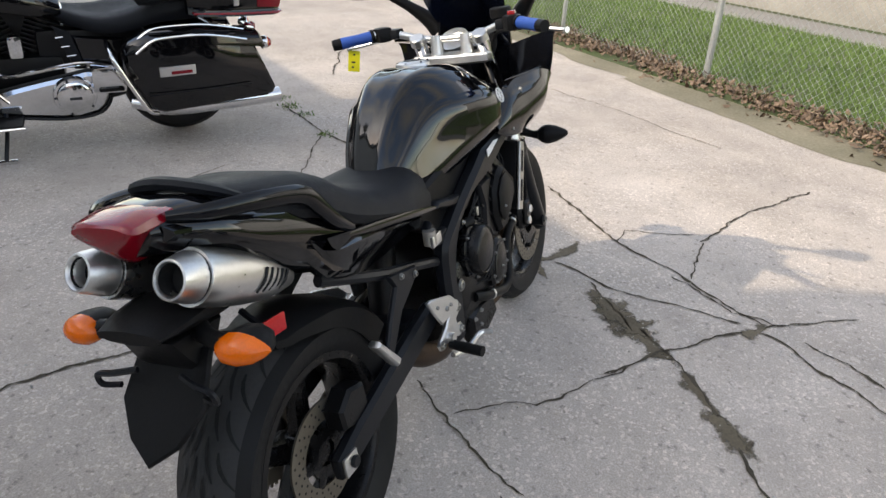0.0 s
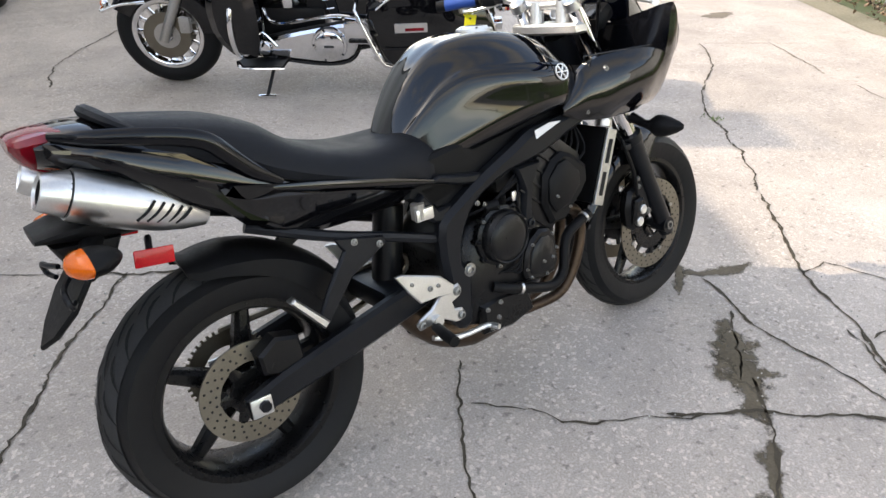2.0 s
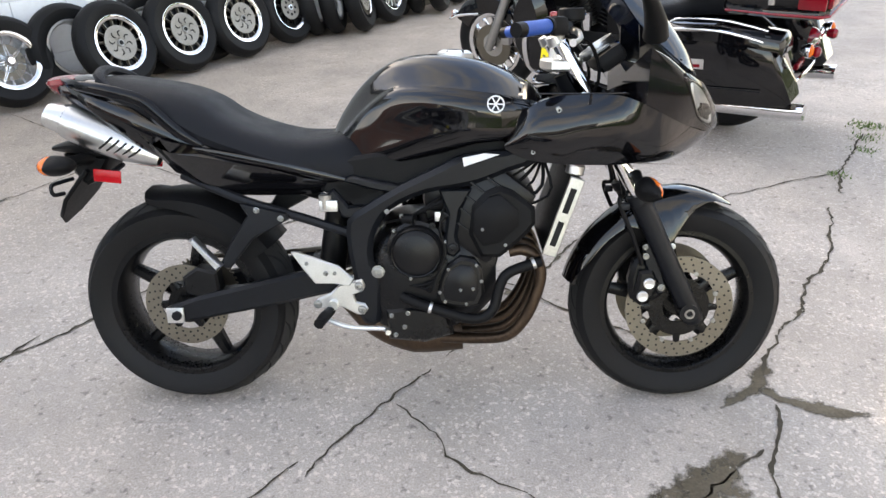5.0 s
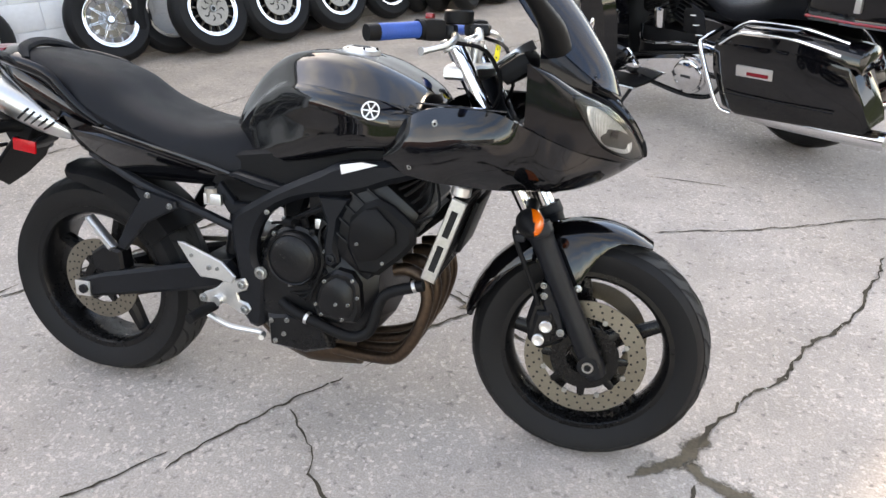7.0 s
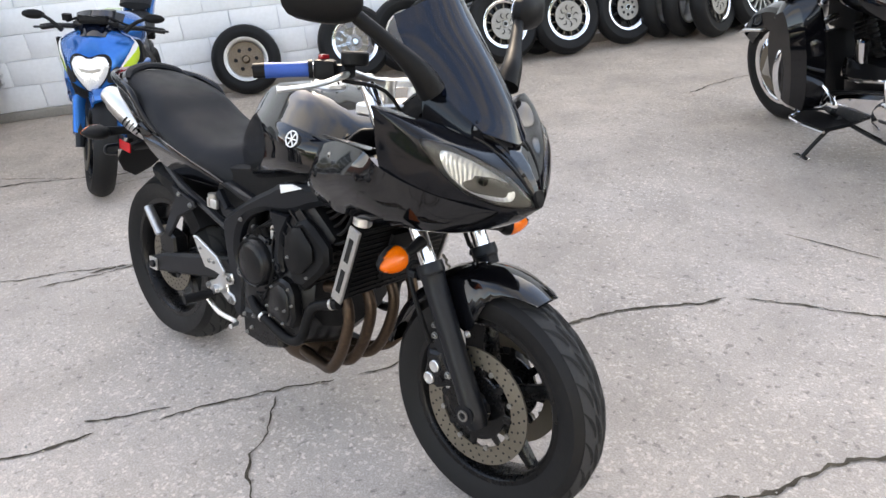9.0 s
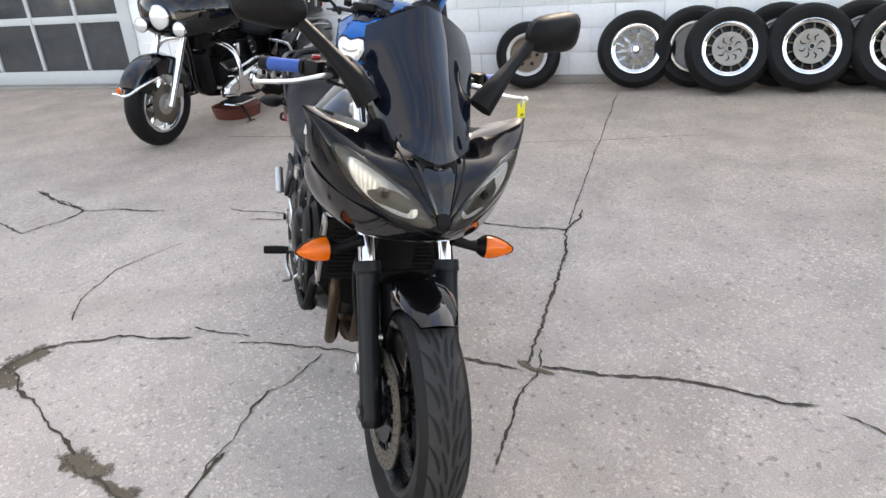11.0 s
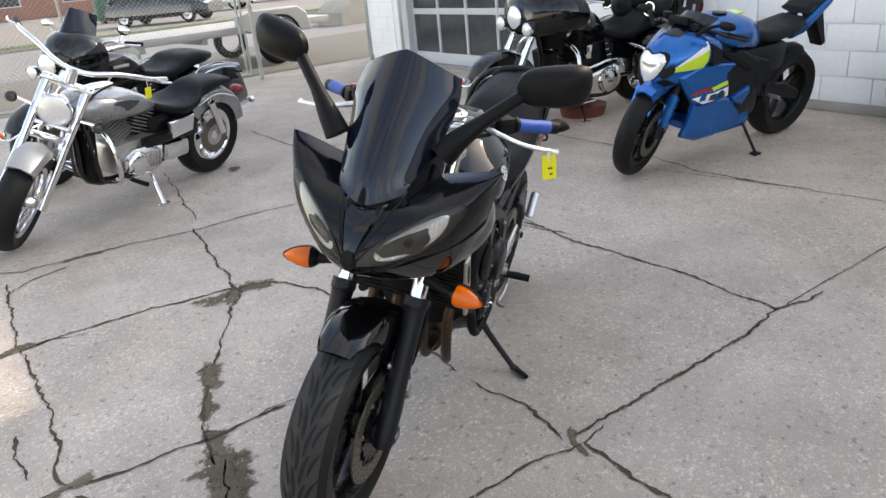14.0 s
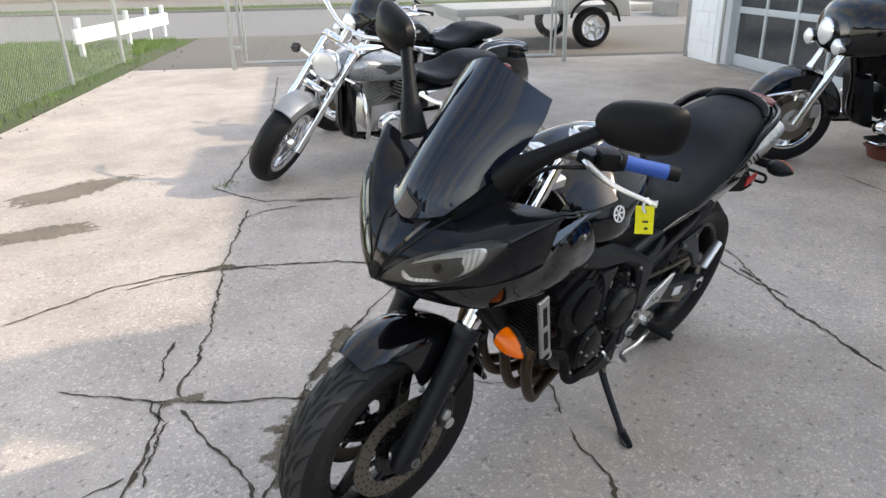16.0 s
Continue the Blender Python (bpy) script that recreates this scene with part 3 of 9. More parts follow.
def tyre(bm, x, z, R, W, r, seg=84, y=0.0):
    w = W / 2
    prof = [(r, -w * 0.72), (r + (R - r) * 0.35, -w * 0.97), (R - (R - r) * 0.38, -w), (R - w * 0.30, -w * 0.78), (R - w * 0.09, -w * 0.42), (R, 0),
            (R - w * 0.09, w * 0.42), (R - w * 0.30, w * 0.78), (R - (R - r) * 0.38, w), (r + (R - r) * 0.35, w * 0.97), (r, w * 0.72)]
    lathe(bm, prof + [(r - 0.004, 0)], seg, (x, y, z), closed=True)


def rim_ring(bm, x, z, r, W, seg=64, y=0.0, lip=0.02):
    w = W / 2
    prof = [(r + 0.004, -w), (r - 0.012, -w), (r - lip, -w * 0.85), (r - lip - 0.008, 0), (r - lip, w * 0.85), (r - 0.012, w), (r + 0.004, w), (r - 0.006, 0)]
    lathe(bm, prof, seg, (x, y, z), closed=True)


def spoke(bm, x, z, r0, r1, a, w0, w1, t, y=0.0, bow=0.0):
    """One cast spoke from hub to rim at the angle a."""
    d, s = Vector((math.cos(a), 0, math.sin(a))), Vector((-math.sin(a), 0, math.cos(a)))
    c = Vector((x, y, z))
    rings = []
    for k in range(5):
        f = k / 4
        p = c + d * (r0 + (r1 - r0) * f) + s * bow * math.sin(math.pi * f)
        w, h = w0 + (w1 - w0) * f, t * (1.15 - 0.35 * f)
        rings.append([p + s * (w * cs) + Vector((0, h * sn, 0)) for cs, sn in ((0.5, -0.25), (0.5, 0.25), (0.25, 0.5), (-0.25, 0.5), (-0.5, 0.25), (-0.5, -0.25), (-0.25, -0.5), (0.25, -0.5))])
    loft(bm, rings)


def disc(bm, x, z, r0, r1, y, t=0.005, seg=48):
    lathe(bm, [(r0, -t / 2), (r1, -t / 2), (r1, t / 2), (r0, t / 2)], seg, (x, y, z), closed=True)


def dots(bm, x, z, y, rows, r=0.0032):
    for rad, count, off in rows:
        for k in range(count):
            a = 2 * math.pi * (k + off) / count
            cyl(bm, (x + rad * math.cos(a), y - 0.0002, z + rad * math.sin(a)), (x + rad * math.cos(a), y + 0.0002, z + rad * math.sin(a)), r, seg=8)


ZINC = mat("dull_zinc_bolt", (0.30, 0.30, 0.29), 0.34, 0.9, scale=60, vary=0.2)


def bolt(parent, p, r=0.008, axis=(0, -1, 0), material=None):
    p, a = Vector(p), Vector(axis).normalized()
    bm = made(lathe, [(r * 1.15, 0), (r * 1.15, 0.0015), (r * 0.9, 0.0018), (r * 0.86, 0.006), (r * 0.7, 0.0072), (r * 0.45, 0.0072), (r * 0.4, 0.003), (0, 0.003)], 10, p, a)
    part("bolt", bm, material or ZINC, parent)


def cast_wheel(parent, name, x, z, R, W, r, rimw, spokes, material, phase=0.0, tread=True):
    wheel = part(name, made(rim_ring, x, z, r, rimw), material, parent)
    part("tyre", made(tyre, x, z, R, W, r - 0.004), RUBBER, wheel, "black rubber tyre")
    hub = made(lathe, [(0.0, -rimw * 0.42), (0.032, -rimw * 0.42), (0.045, -rimw * 0.2), (0.045, rimw * 0.2), (0.032, rimw * 0.42), (0.0, rimw * 0.42)], 24, (x, 0, z))
    part("hub", hub, material, wheel)
    for k in range(spokes):
        part("spoke", made(spoke, x, z, 0.035, r - 0.014, 2 * math.pi * (k + phase) / spokes, 0.05, 0.03, rimw * 0.32), material, wheel)
    return wheel


def grooves(bm, x, z, R, W, count, a0, a1):
    """Slanted tread cuts, as thin dark inlays that hug the crown of the tyre."""
    w = W / 2
    crown = lambda y: R - w * 0.30 * (abs(y) / (w * 0.78)) ** 2 + 0.0008
    for k in range(count):
        for side in (1, -1):
            for lane, (ya, yb, da) in enumerate(((0.10, 0.32, 0.26), (0.38, 0.74, 0.22))):
                a = a0 + (a1 - a0) * (k + 0.5 * (side > 0) + 0.33 * lane) / count
                rows = []
                for f in (0, 0.25, 0.5, 0.75, 1):
                    y = side * w * (ya + (yb - ya) * f * f)
                    aa = a + da * f
                    half_w = 0.0042 * math.sin(math.pi * (0.12 + 0.76 * f))
                    row = []
                    for s in (-1, 1):
                        yy = y + s * half_w
                        rr = crown(yy)
                        row.append(bm.verts.new((x + rr * math.cos(aa), yy, z + rr * math.sin(aa))))
                    rows.append(row)
                for p, q in zip(rows, rows[1:]):
                    bm.faces.new((p[0], p[1], q[1], q[0]))


def patch(bm, tree, outline, lift, rings=6, soft=5):
    """A skin that follows a hull, seen from in front: outline in (y, z), pushed forward by lift."""
    pts = cr([(a, b, 0) for a, b in outline], len(outline) * soft, closed=True)
    c = sum(pts, Vector()) / len(pts)
    rows = []
    for k in range(rings + 1):
        f = 1 - k / rings
        row = []
        for p in (pts if k < rings else [c]):
            q = c + (p - c) * f
            hit, nrm, _, _ = tree.ray_cast(Vector((3, q.x, q.y)), Vector((-1, 0, 0)))
            if hit is None:
                hit, nrm, _, _ = tree.find_nearest(Vector((1.45, q.x, q.y)))
            row.append(bm.verts.new(hit + nrm * lift * (1.0 if k else 0.2)))
        rows.append(row)
    for a, b in zip(rows, rows[1:-1]):
        for i in range(len(a)):
            j = (i + 1) % len(a)
            bm.faces.new((a[i], a[j], b[j], b[i]))
    last = rows[-2]
    for i in range(len(last)):
        bm.faces.new((last[i], last[(i + 1) % len(last)], rows[-1][0]))


def side_skin(bm, s, tree):
    """The glossy lower fairing: a skin from the tank's knee to the nose, laid over the cowl in front."""
    stations = [(0.915, 0.790, 0.768, 0.176, 0.184, 0.178), (0.95, 0.838, 0.752, 0.184, 0.200, 0.186), (0.985, 0.880, 0.742, 0.190, 0.213, 0.192), (1.05, 0.902, 0.734, 0.200, 0.229, 0.202),
                (1.12, 0.905, 0.729, 0.222, 0.245, 0.190), (1.19, 0.902, 0.727, 0.241, 0.248, 0.184), (1.25, 0.878, 0.730, 0, 0, 0), (1.31, 0.848, 0.736, 0, 0, 0), (1.37, 0.820, 0.746, 0, 0, 0),
                (1.43, 0.799, 0.760, 0, 0, 0), (1.468, 0.793, 0.777, 0, 0, 0)]
    cols = []
    for x, zt, zb, yt, ym, yb in stations:
        col = []
        for k in range(9):
            f = k / 8
            z = zt + (zb - zt) * f
            if yt:
                y = yt * (1 - f) ** 2 + (4 * ym - yt - yb) / 2 * 2 * f * (1 - f) + yb * f * f
            else:
                hit = tree.ray_cast(Vector((x, s * 2, z)), Vector((0, -s, 0)))[0]
                if hit is None:
                    hit = tree.find_nearest(Vector((x, s * 0.3, z)))[0]
                y = abs(hit.y) + 0.004
            col.append((x, y, z))
        cols.append(col)
    lines = [cr([c[k] for c in cols], 41) for k in range(9)]
    rings = []
    for i in range(41):
        out = [l[i] for l in lines]
        lip = Vector((out[0].x, out[0].y - 0.014, out[0].z + 0.001))
        hem = Vector((out[-1].x, out[-1].y - 0.012, out[-1].z + 0.004))
        ring = [lip] + out + [hem] + [Vector((p.x, p.y - 0.010, p.z)) for p in out[::-1]]
        rings.append([Vector((p.x, s * p.y, p.z)) for p in ring])
    loft(bm, rings)


def sport_tourer():
    bike = thing("motorcycle", LEANED, "glossy black sport touring motorcycle with blue grips on its side stand", "motorcycle")
    RX, RZ, FX, FZ = 0.0, 0.312, 1.412, 0.301
    # wheels
    rear = cast_wheel(bike, "rear_wheel", RX, RZ, 0.312, 0.178, 0.216, 0.14, 5, RIM, 0.1)
    front = cast_wheel(bike, "front_wheel", FX, FZ, 0.300, 0.122, 0.216, 0.092, 5, RIM, 0.35)
    # a lighter grey band over each tyre's crown
    for x, z, R, W, wheel in ((FX, FZ, 0.300, 0.122, front), (RX, RZ, 0.312, 0.178, rear)):
        w = W / 2
        band = [(R - w * 0.26, -w * 0.74), (R - w * 0.08, -w * 0.42), (R, 0), (R - w * 0.08, w * 0.42), (R - w * 0.26, w * 0.74)]
        part("tread_band", made(lathe, [(r + 0.0006, h) for r, h in band], 84, (x, 0, z)), TREAD, wheel, "lighter grey tread")
    part("tread", made(grooves, FX, FZ, 0.3014, 0.122, 26, 0, 2 * math.pi), DARKHOLE, front)
    part("tread", made(grooves, RX, RZ, 0.3134, 0.178, 26, 0, 2 * math.pi), DARKHOLE, rear)
    for y in (-0.07, 0.07):
        d = part("brake_disc", made(disc, FX, FZ, 0.105, 0.150, y), STEEL, front, "drilled brown-grey brake disc")
        part("hole_pattern", made(dots, FX, FZ, y + math.copysign(0.0028, y), [(0.113, 30, 0), (0.128, 30, 0.33), (0.142, 30, 0.66)]), DARKHOLE, front)
        car = made(disc, FX, FZ, 0.045, 0.085, y, 0.006)
        for k in range(8):
            spoke(car, FX, FZ, 0.08, 0.11, 2 * math.pi * k / 8, 0.022, 0.016, 0.006, y)
        part("disc_carrier", car, RIM, front)
    part("brake_disc", made(disc, RX, RZ, 0.075, 0.122, -0.062), STEEL, rear, "drilled brown-grey brake disc")
    part("hole_pattern", made(dots, RX, RZ, -0.0648, [(0.085, 24, 0), (0.098, 24, 0.33), (0.112, 24, 0.66)]), DARKHOLE, rear)
    car = made(disc, RX, RZ, 0.03, 0.055, -0.062, 0.006)
    for k in range(6):
        spoke(car, RX, RZ, 0.05, 0.08, 2 * math.pi * k / 6, 0.03, 0.02, 0.006, -0.062)
    part("disc_carrier", car, RIM, rear)
    sp = made(disc, RX, RZ, 0.06, 0.098, 0.085, 0.006)
    for k in range(40):
        a = 2 * math.pi * k / 40
        rbox(sp, (RX + 0.1 * math.cos(a), 0.085, RZ + 0.1 * math.sin(a)), (0.012, 0.005, 0.007), 0.001, Matrix.Rotation(-a, 4, "Y"))
    part("sprocket", sp, STEEL, rear)
    chain = made(tube, [(RX, 0.085, RZ + 0.102), (0.25, 0.085, 0.425), (0.5, 0.085, 0.445), (0.545, 0.085, 0.41), (0.5, 0.085, 0.375), (0.25, 0.085, 0.30), (RX, 0.085, RZ - 0.102)], 0.008, 6)
    part("chain", chain, STEEL, bike)
    # swing arm
    arm = [(-0.035, 0.325), (-0.032, 0.275), (0.047, 0.285), (0.30, 0.335), (0.46, 0.372), (0.50, 0.40), (0.46, 0.445), (0.36, 0.428), (0.06, 0.358)]
    pair("swing_arm", lambda: made(plate, arm, -0.128, -0.092, 0, 0.01), MATT, bike)
    part("swing_arm_bridge", made(rbox, (0.40, 0, 0.405), (0.09, 0.2, 0.06), 0.015), MATT, bike)
    for s in (-1, 1):
        part("axle_block", made(rbox, (-0.008, s * 0.130, 0.305), (0.05, 0.008, 0.046), 0.004), ALU, bike, "silver axle adjuster block")
        part("axle_nut", made(cyl, (-0.002, s * 0.128, 0.306), (-0.002, s * 0.143, 0.306), 0.014, seg=8), MATT, bike)
    cal = made(plate, [(0.02, 0.36), (0.075, 0.345), (0.12, 0.37), (0.115, 0.425), (0.06, 0.44), (0.015, 0.41)], -0.115, -0.06, 0, 0.008)
    part("rear_caliper", cal, ENGINE, bike)
    # rear hugger
    rings = []
    for k in range(15):
        a = radians(104 - k * 5.0)
        w = 0.098 * (0.72 + 0.28 * min(1, k / 4))
        drop = 0.028 + 0.05 * k / 14
        row = []
        for y, dr in ((-w, -drop), (-w, -0.012), (-w * 0.75, 0.004), (0, 0.012), (w * 0.75, 0.004), (w, -0.012), (w, -drop), (w - 0.006, -drop), (w * 0.7, -0.004), (0, 0.004), (-w * 0.7, -0.004), (-w + 0.006, -drop)):
            r = 0.328 + dr + (0.012 if k == 0 else 0)
            row.append(Vector((RX + r * math.cos(a), y, RZ + r * math.sin(a))))
        rings.append(row)
    part("rear_hugger", made(loft, rings), PLASTIC, bike, "matt black rear hugger")
    # front mudguard
    rings = []
    for k in range(23):
        a = radians(66 + k * 4.6)
        f = k / 22
        w = 0.074 * (0.40 + 0.60 * math.sin(math.pi * min(0.5, 0.06 + f * 1.6)) ** 0.7) * (1 - 0.25 * max(0, f - 0.7))
        flat = min(1.0, 0.30 + 3.0 * f)
        flap = 0.115 * math.exp(-((f - 0.36) / 0.13) ** 2)
        drop = 0.006 + 0.026 * min(1, f * 5, (1 - f) * 6) + flap
        R = 0.318 + 0.012 * math.sin(math.pi * min(1, f * 1.6))
        row = []
        for y, dr in ((-w * 1.02, -drop), (-w, -0.018), (-w * 0.72, 0.0), (0, 0.012), (w * 0.72, 0.0), (w, -0.018), (w * 1.02, -drop), (w * 1.02 - 0.005, -drop), (w - 0.006, -0.02), (0, 0.006), (-w + 0.006, -0.02), (-w * 1.02 + 0.005, -drop)):
            r = R + dr * flat
            row.append(Vector((FX + r * math.cos(a), y, FZ + r * math.sin(a))))
        rings.append(row)
    part("front_mudguard", made(loft, rings), PAINT, bike, "gloss black front mudguard", 60)
    # forks
    for s in (-1, 1):
        y = s * 0.104
        leg = made(tube, [(1.448, y, 0.272), (1.436, y, 0.296), (1.40, y, 0.370), (1.352, y, 0.468), (1.290, y, 0.596), (1.281, y, 0.615), (1.270, y, 0.637)], [0.024, 0.029, 0.028, 0.027, 0.029, 0.034, 0.033], 16)
        part("fork_leg", leg, MATT, bike, "satin black fork slider")
        part("axle_clamp", made(tube, [(1.424, y - s * 0.03, 0.305), (1.424, y + s * 0.028, 0.305)], 0.026, 14), MATT, bike)
        part("axle_ring", made(lathe, [(0.014, 0), (0.014, 0.004), (0.009, 0.004), (0.008, -0.004), (0, -0.004)], 16, (1.424, y + s * 0.030, 0.305), (0, s, 0)), ZINC, bike)
        part("fork_tube", made(tube, [(1.275, y, 0.625), (1.05, y, 1.035)], 0.0215, 14), CHROME, bike, "polished fork tube")
        part("fork_cap", made(cyl, (1.052, y, 1.02), (1.040, y, 1.045), 0.024), ALU, bike)
        cal = made(plate, [(1.275, 0.445), (1.320, 0.470), (1.362, 0.415), (1.372, 0.372), (1.352, 0.338), (1.300, 0.312), (1.270, 0.335), (1.262, 0.39)], s * 0.052, s * 0.098, 0, 0.012)
        caliper = part("front_caliper", cal, ENGINE, bike)
        part("caliper_half", made(plate, [(1.288, 0.420), (1.325, 0.425), (1.345, 0.385), (1.330, 0.345), (1.295, 0.325), (1.275, 0.350)], s * 0.095, s * 0.114, 0, 0.010), ENGINE, caliper)
        for bx, bz in ((1.314, 0.387), (1.298, 0.350)):
            part("caliper_piston_cap", made(lathe, [(0.0155, -0.004), (0.0155, 0.005), (0.013, 0.007), (0.005, 0.006), (0, 0.005)], 18, (bx, s * 0.114, bz), (0, s, 0)), ALU, bike, "bright caliper cap")
        part("caliper_lug", made(plate, [(1.295, 0.50), (1.315, 0.495), (1.35, 0.42), (1.365, 0.36), (1.34, 0.35), (1.30, 0.44)], s * 0.085, s * 0.108, 0, 0.006), MATT, bike)
        for bx, bz, br in ((1.303, 0.462, 0.008), (1.300, 0.488, 0.007), (1.350, 0.372, 0.009)):
            bolt(bike, (bx, s * 0.107, bz), br, (0, s, 0))
        part("axle_end", made(cyl, (1.42, s * 0.05, 0.303), (1.42, s * 0.10, 0.303), 0.014), MATT, bike)
        part("brake_hose", made(tube, [(1.292, s * 0.112, 0.440), (1.262, s * 0.124, 0.52), (1.229, s * 0.124, 0.594), (1.222, s * 0.115, 0.625), (1.238, s * 0.085, 0.64), (1.21, s * 0.06, 0.74)], 0.006, 8), PLASTIC, bike)
        part("hose_bracket", made(rbox, (1.236, s * 0.118, 0.605), (0.024, 0.022, 0.018), 0.004), MATT, bike)
        for k in range(8):
            a = 2 * math.pi * (k + 0.5) / 8
            part("disc_rivet", made(lathe, [(0.0065, -0.004), (0.0065, 0.003), (0.003, 0.0036), (0, 0.003)], 10, (FX + 0.106 * math.cos(a), s * 0.073, FZ + 0.106 * math.sin(a)), (0, s, 0)), ZINC, front)
        bolt(bike, (1.380, s * 0.080, 0.482), 0.008, (0, s, 0), ALU)
    part("lower_fork_clamp", made(plate, [(1.18, -0.135), (1.25, -0.12), (1.27, 0), (1.25, 0.12), (1.18, 0.135), (1.13, 0.06), (1.13, -0.06)], 0.735, 0.775, 0, 0.008, "xy"), MATT, bike)
    clamp = made(plate, [(1.035, -0.124), (1.08, -0.124), (1.12, -0.05), (1.13, 0), (1.12, 0.05), (1.08, 0.124), (1.035, 0.124), (1.02, 0.05), (1.02, -0.05)], 0.955, 0.985, 0, 0.006, "xy")
    part("top_fork_clamp", clamp, ALU, bike, "silver top fork clamp")
    # tank, seat, tail
    tank = [
        (0.452, [(0, 0.800), (0.035, 0.796), (0.056, 0.775), (0.060, 0.755), (0.062, 0.73), (0.05, 0.71), (0, 0.705)]),
        (0.485, [(0, 0.858), (0.046, 0.852), (0.074, 0.820), (0.078, 0.79), (0.082, 0.745), (0.074, 0.715), (0, 0.70)]),
        (0.535, [(0, 0.922), (0.058, 0.914), (0.094, 0.876), (0.098, 0.84), (0.104, 0.77), (0.098, 0.71), (0, 0.69)]),
        (0.59, [(0, 0.968), (0.070, 0.960), (0.112, 0.920), (0.116, 0.88), (0.122, 0.80), (0.118, 0.715), (0, 0.69)]),
        (0.65, [(0, 0.994), (0.086, 0.986), (0.132, 0.950), (0.142, 0.90), (0.142, 0.82), (0.136, 0.735), (0, 0.70)]),
        (0.74, [(0, 1.002), (0.105, 0.995), (0.155, 0.960), (0.180, 0.898), (0.176, 0.84), (0.160, 0.76), (0, 0.73)]),
        (0.84, [(0, 0.990), (0.108, 0.984), (0.160, 0.950), (0.203, 0.888), (0.203, 0.85), (0.180, 0.786), (0, 0.765)]),
        (0.92, [(0, 0.962), (0.098, 0.956), (0.152, 0.925), (0.196, 0.878), (0.198, 0.845), (0.175, 0.793), (0, 0.775)]),
        (0.985, [(0, 0.928), (0.075, 0.922), (0.120, 0.898), (0.160, 0.868), (0.162, 0.845), (0.14, 0.808), (0, 0.79)]),
        (1.02, [(0, 0.895), (0.06, 0.890), (0.09, 0.877), (0.115, 0.86), (0.118, 0.845), (0.10, 0.822), (0, 0.80)]),
    ]
    for k, (x, h) in enumerate(tank):
        (zt, (ys, zs)), f = (h[0][1], h[3]), (0.3, 0.4, 0.5, 0.7, 0.9, 1, 1, 0.9, 0.6, 0.4)[k]
        yc, zc = ys - 0.022 * f, zs + 0.030 * f
        tank[k] = (x, [h[0], (ys * 0.24, zt - 0.002), (ys * 0.50, zt - 0.008), (yc - 0.004, zc + 0.003), (yc + 0.003, zc - 0.004), h[3], *h[4:]])
    tk = part("fuel_tank", made(body, tank, 25, 5), PAINT, bike, "gloss black fuel tank", 50)
    cap = part("fuel_cap", made(lathe, [(0.026, 0.010), (0.034, 0.011), (0.040, 0.008), (0.047, 0.004), (0.049, -0.006)], 28, (0.79, 0, 1.000), (0.06, 0, 1)), ALU, bike, "round fuel cap with a bright rim")
    part("cap_centre", made(lathe, [(0, 0.013), (0.02, 0.013), (0.027, 0.009)], 24, (0.79, 0, 1.000), (0.06, 0, 1)), MATT, cap)
    for k in range(6):
        a = 2 * math.pi * k / 6
        bolt(cap, (0.79 + 0.041 * math.cos(a), 0.041 * math.sin(a), 1.003), 0.0035, (0, 0, 1), MATT)
    for s in (-1, 1):
        part("tank_skirt", made(plate, [(0.43, 0.66), (0.47, 0.74), (0.60, 0.76), (0.80, 0.785), (0.98, 0.80), (0.98, 0.745), (0.80, 0.70), (0.62, 0.655), (0.50, 0.62)], s * 0.085, s * 0.135, 0, 0.01), PLASTIC, bike)
    for s in (-1, 1):
        badge = made(lathe, [(0, 0.002), (0.004, 0.002), (0.004, 0.0)], 20, (0.892, s * 0.204, 0.884), (0.05, s, 0.35))
        lathe(badge, [(0.0185, 0.0), (0.0185, 0.003), (0.0215, 0.003), (0.0215, 0.0)], 28, (0.892, s * 0.204, 0.884), (0.05, s, 0.35), closed=True)
        q = Vector((0, 0, 1)).rotation_difference(Vector((0.05, s, 0.35))).to_matrix().to_4x4()
        for k in range(6):
            rbox(badge, (0, 0, 0), (0.016, 0.0032, 0.003), 0.001, Matrix.Translation((0.892, s * 0.204, 0.884)) @ q @ Matrix.Rotation(math.pi * k / 3, 4, "Z") @ Matrix.Translation((0.012, 0, 0.0012)))
        part("round_badge", badge, WHITE, bike, "round white badge")
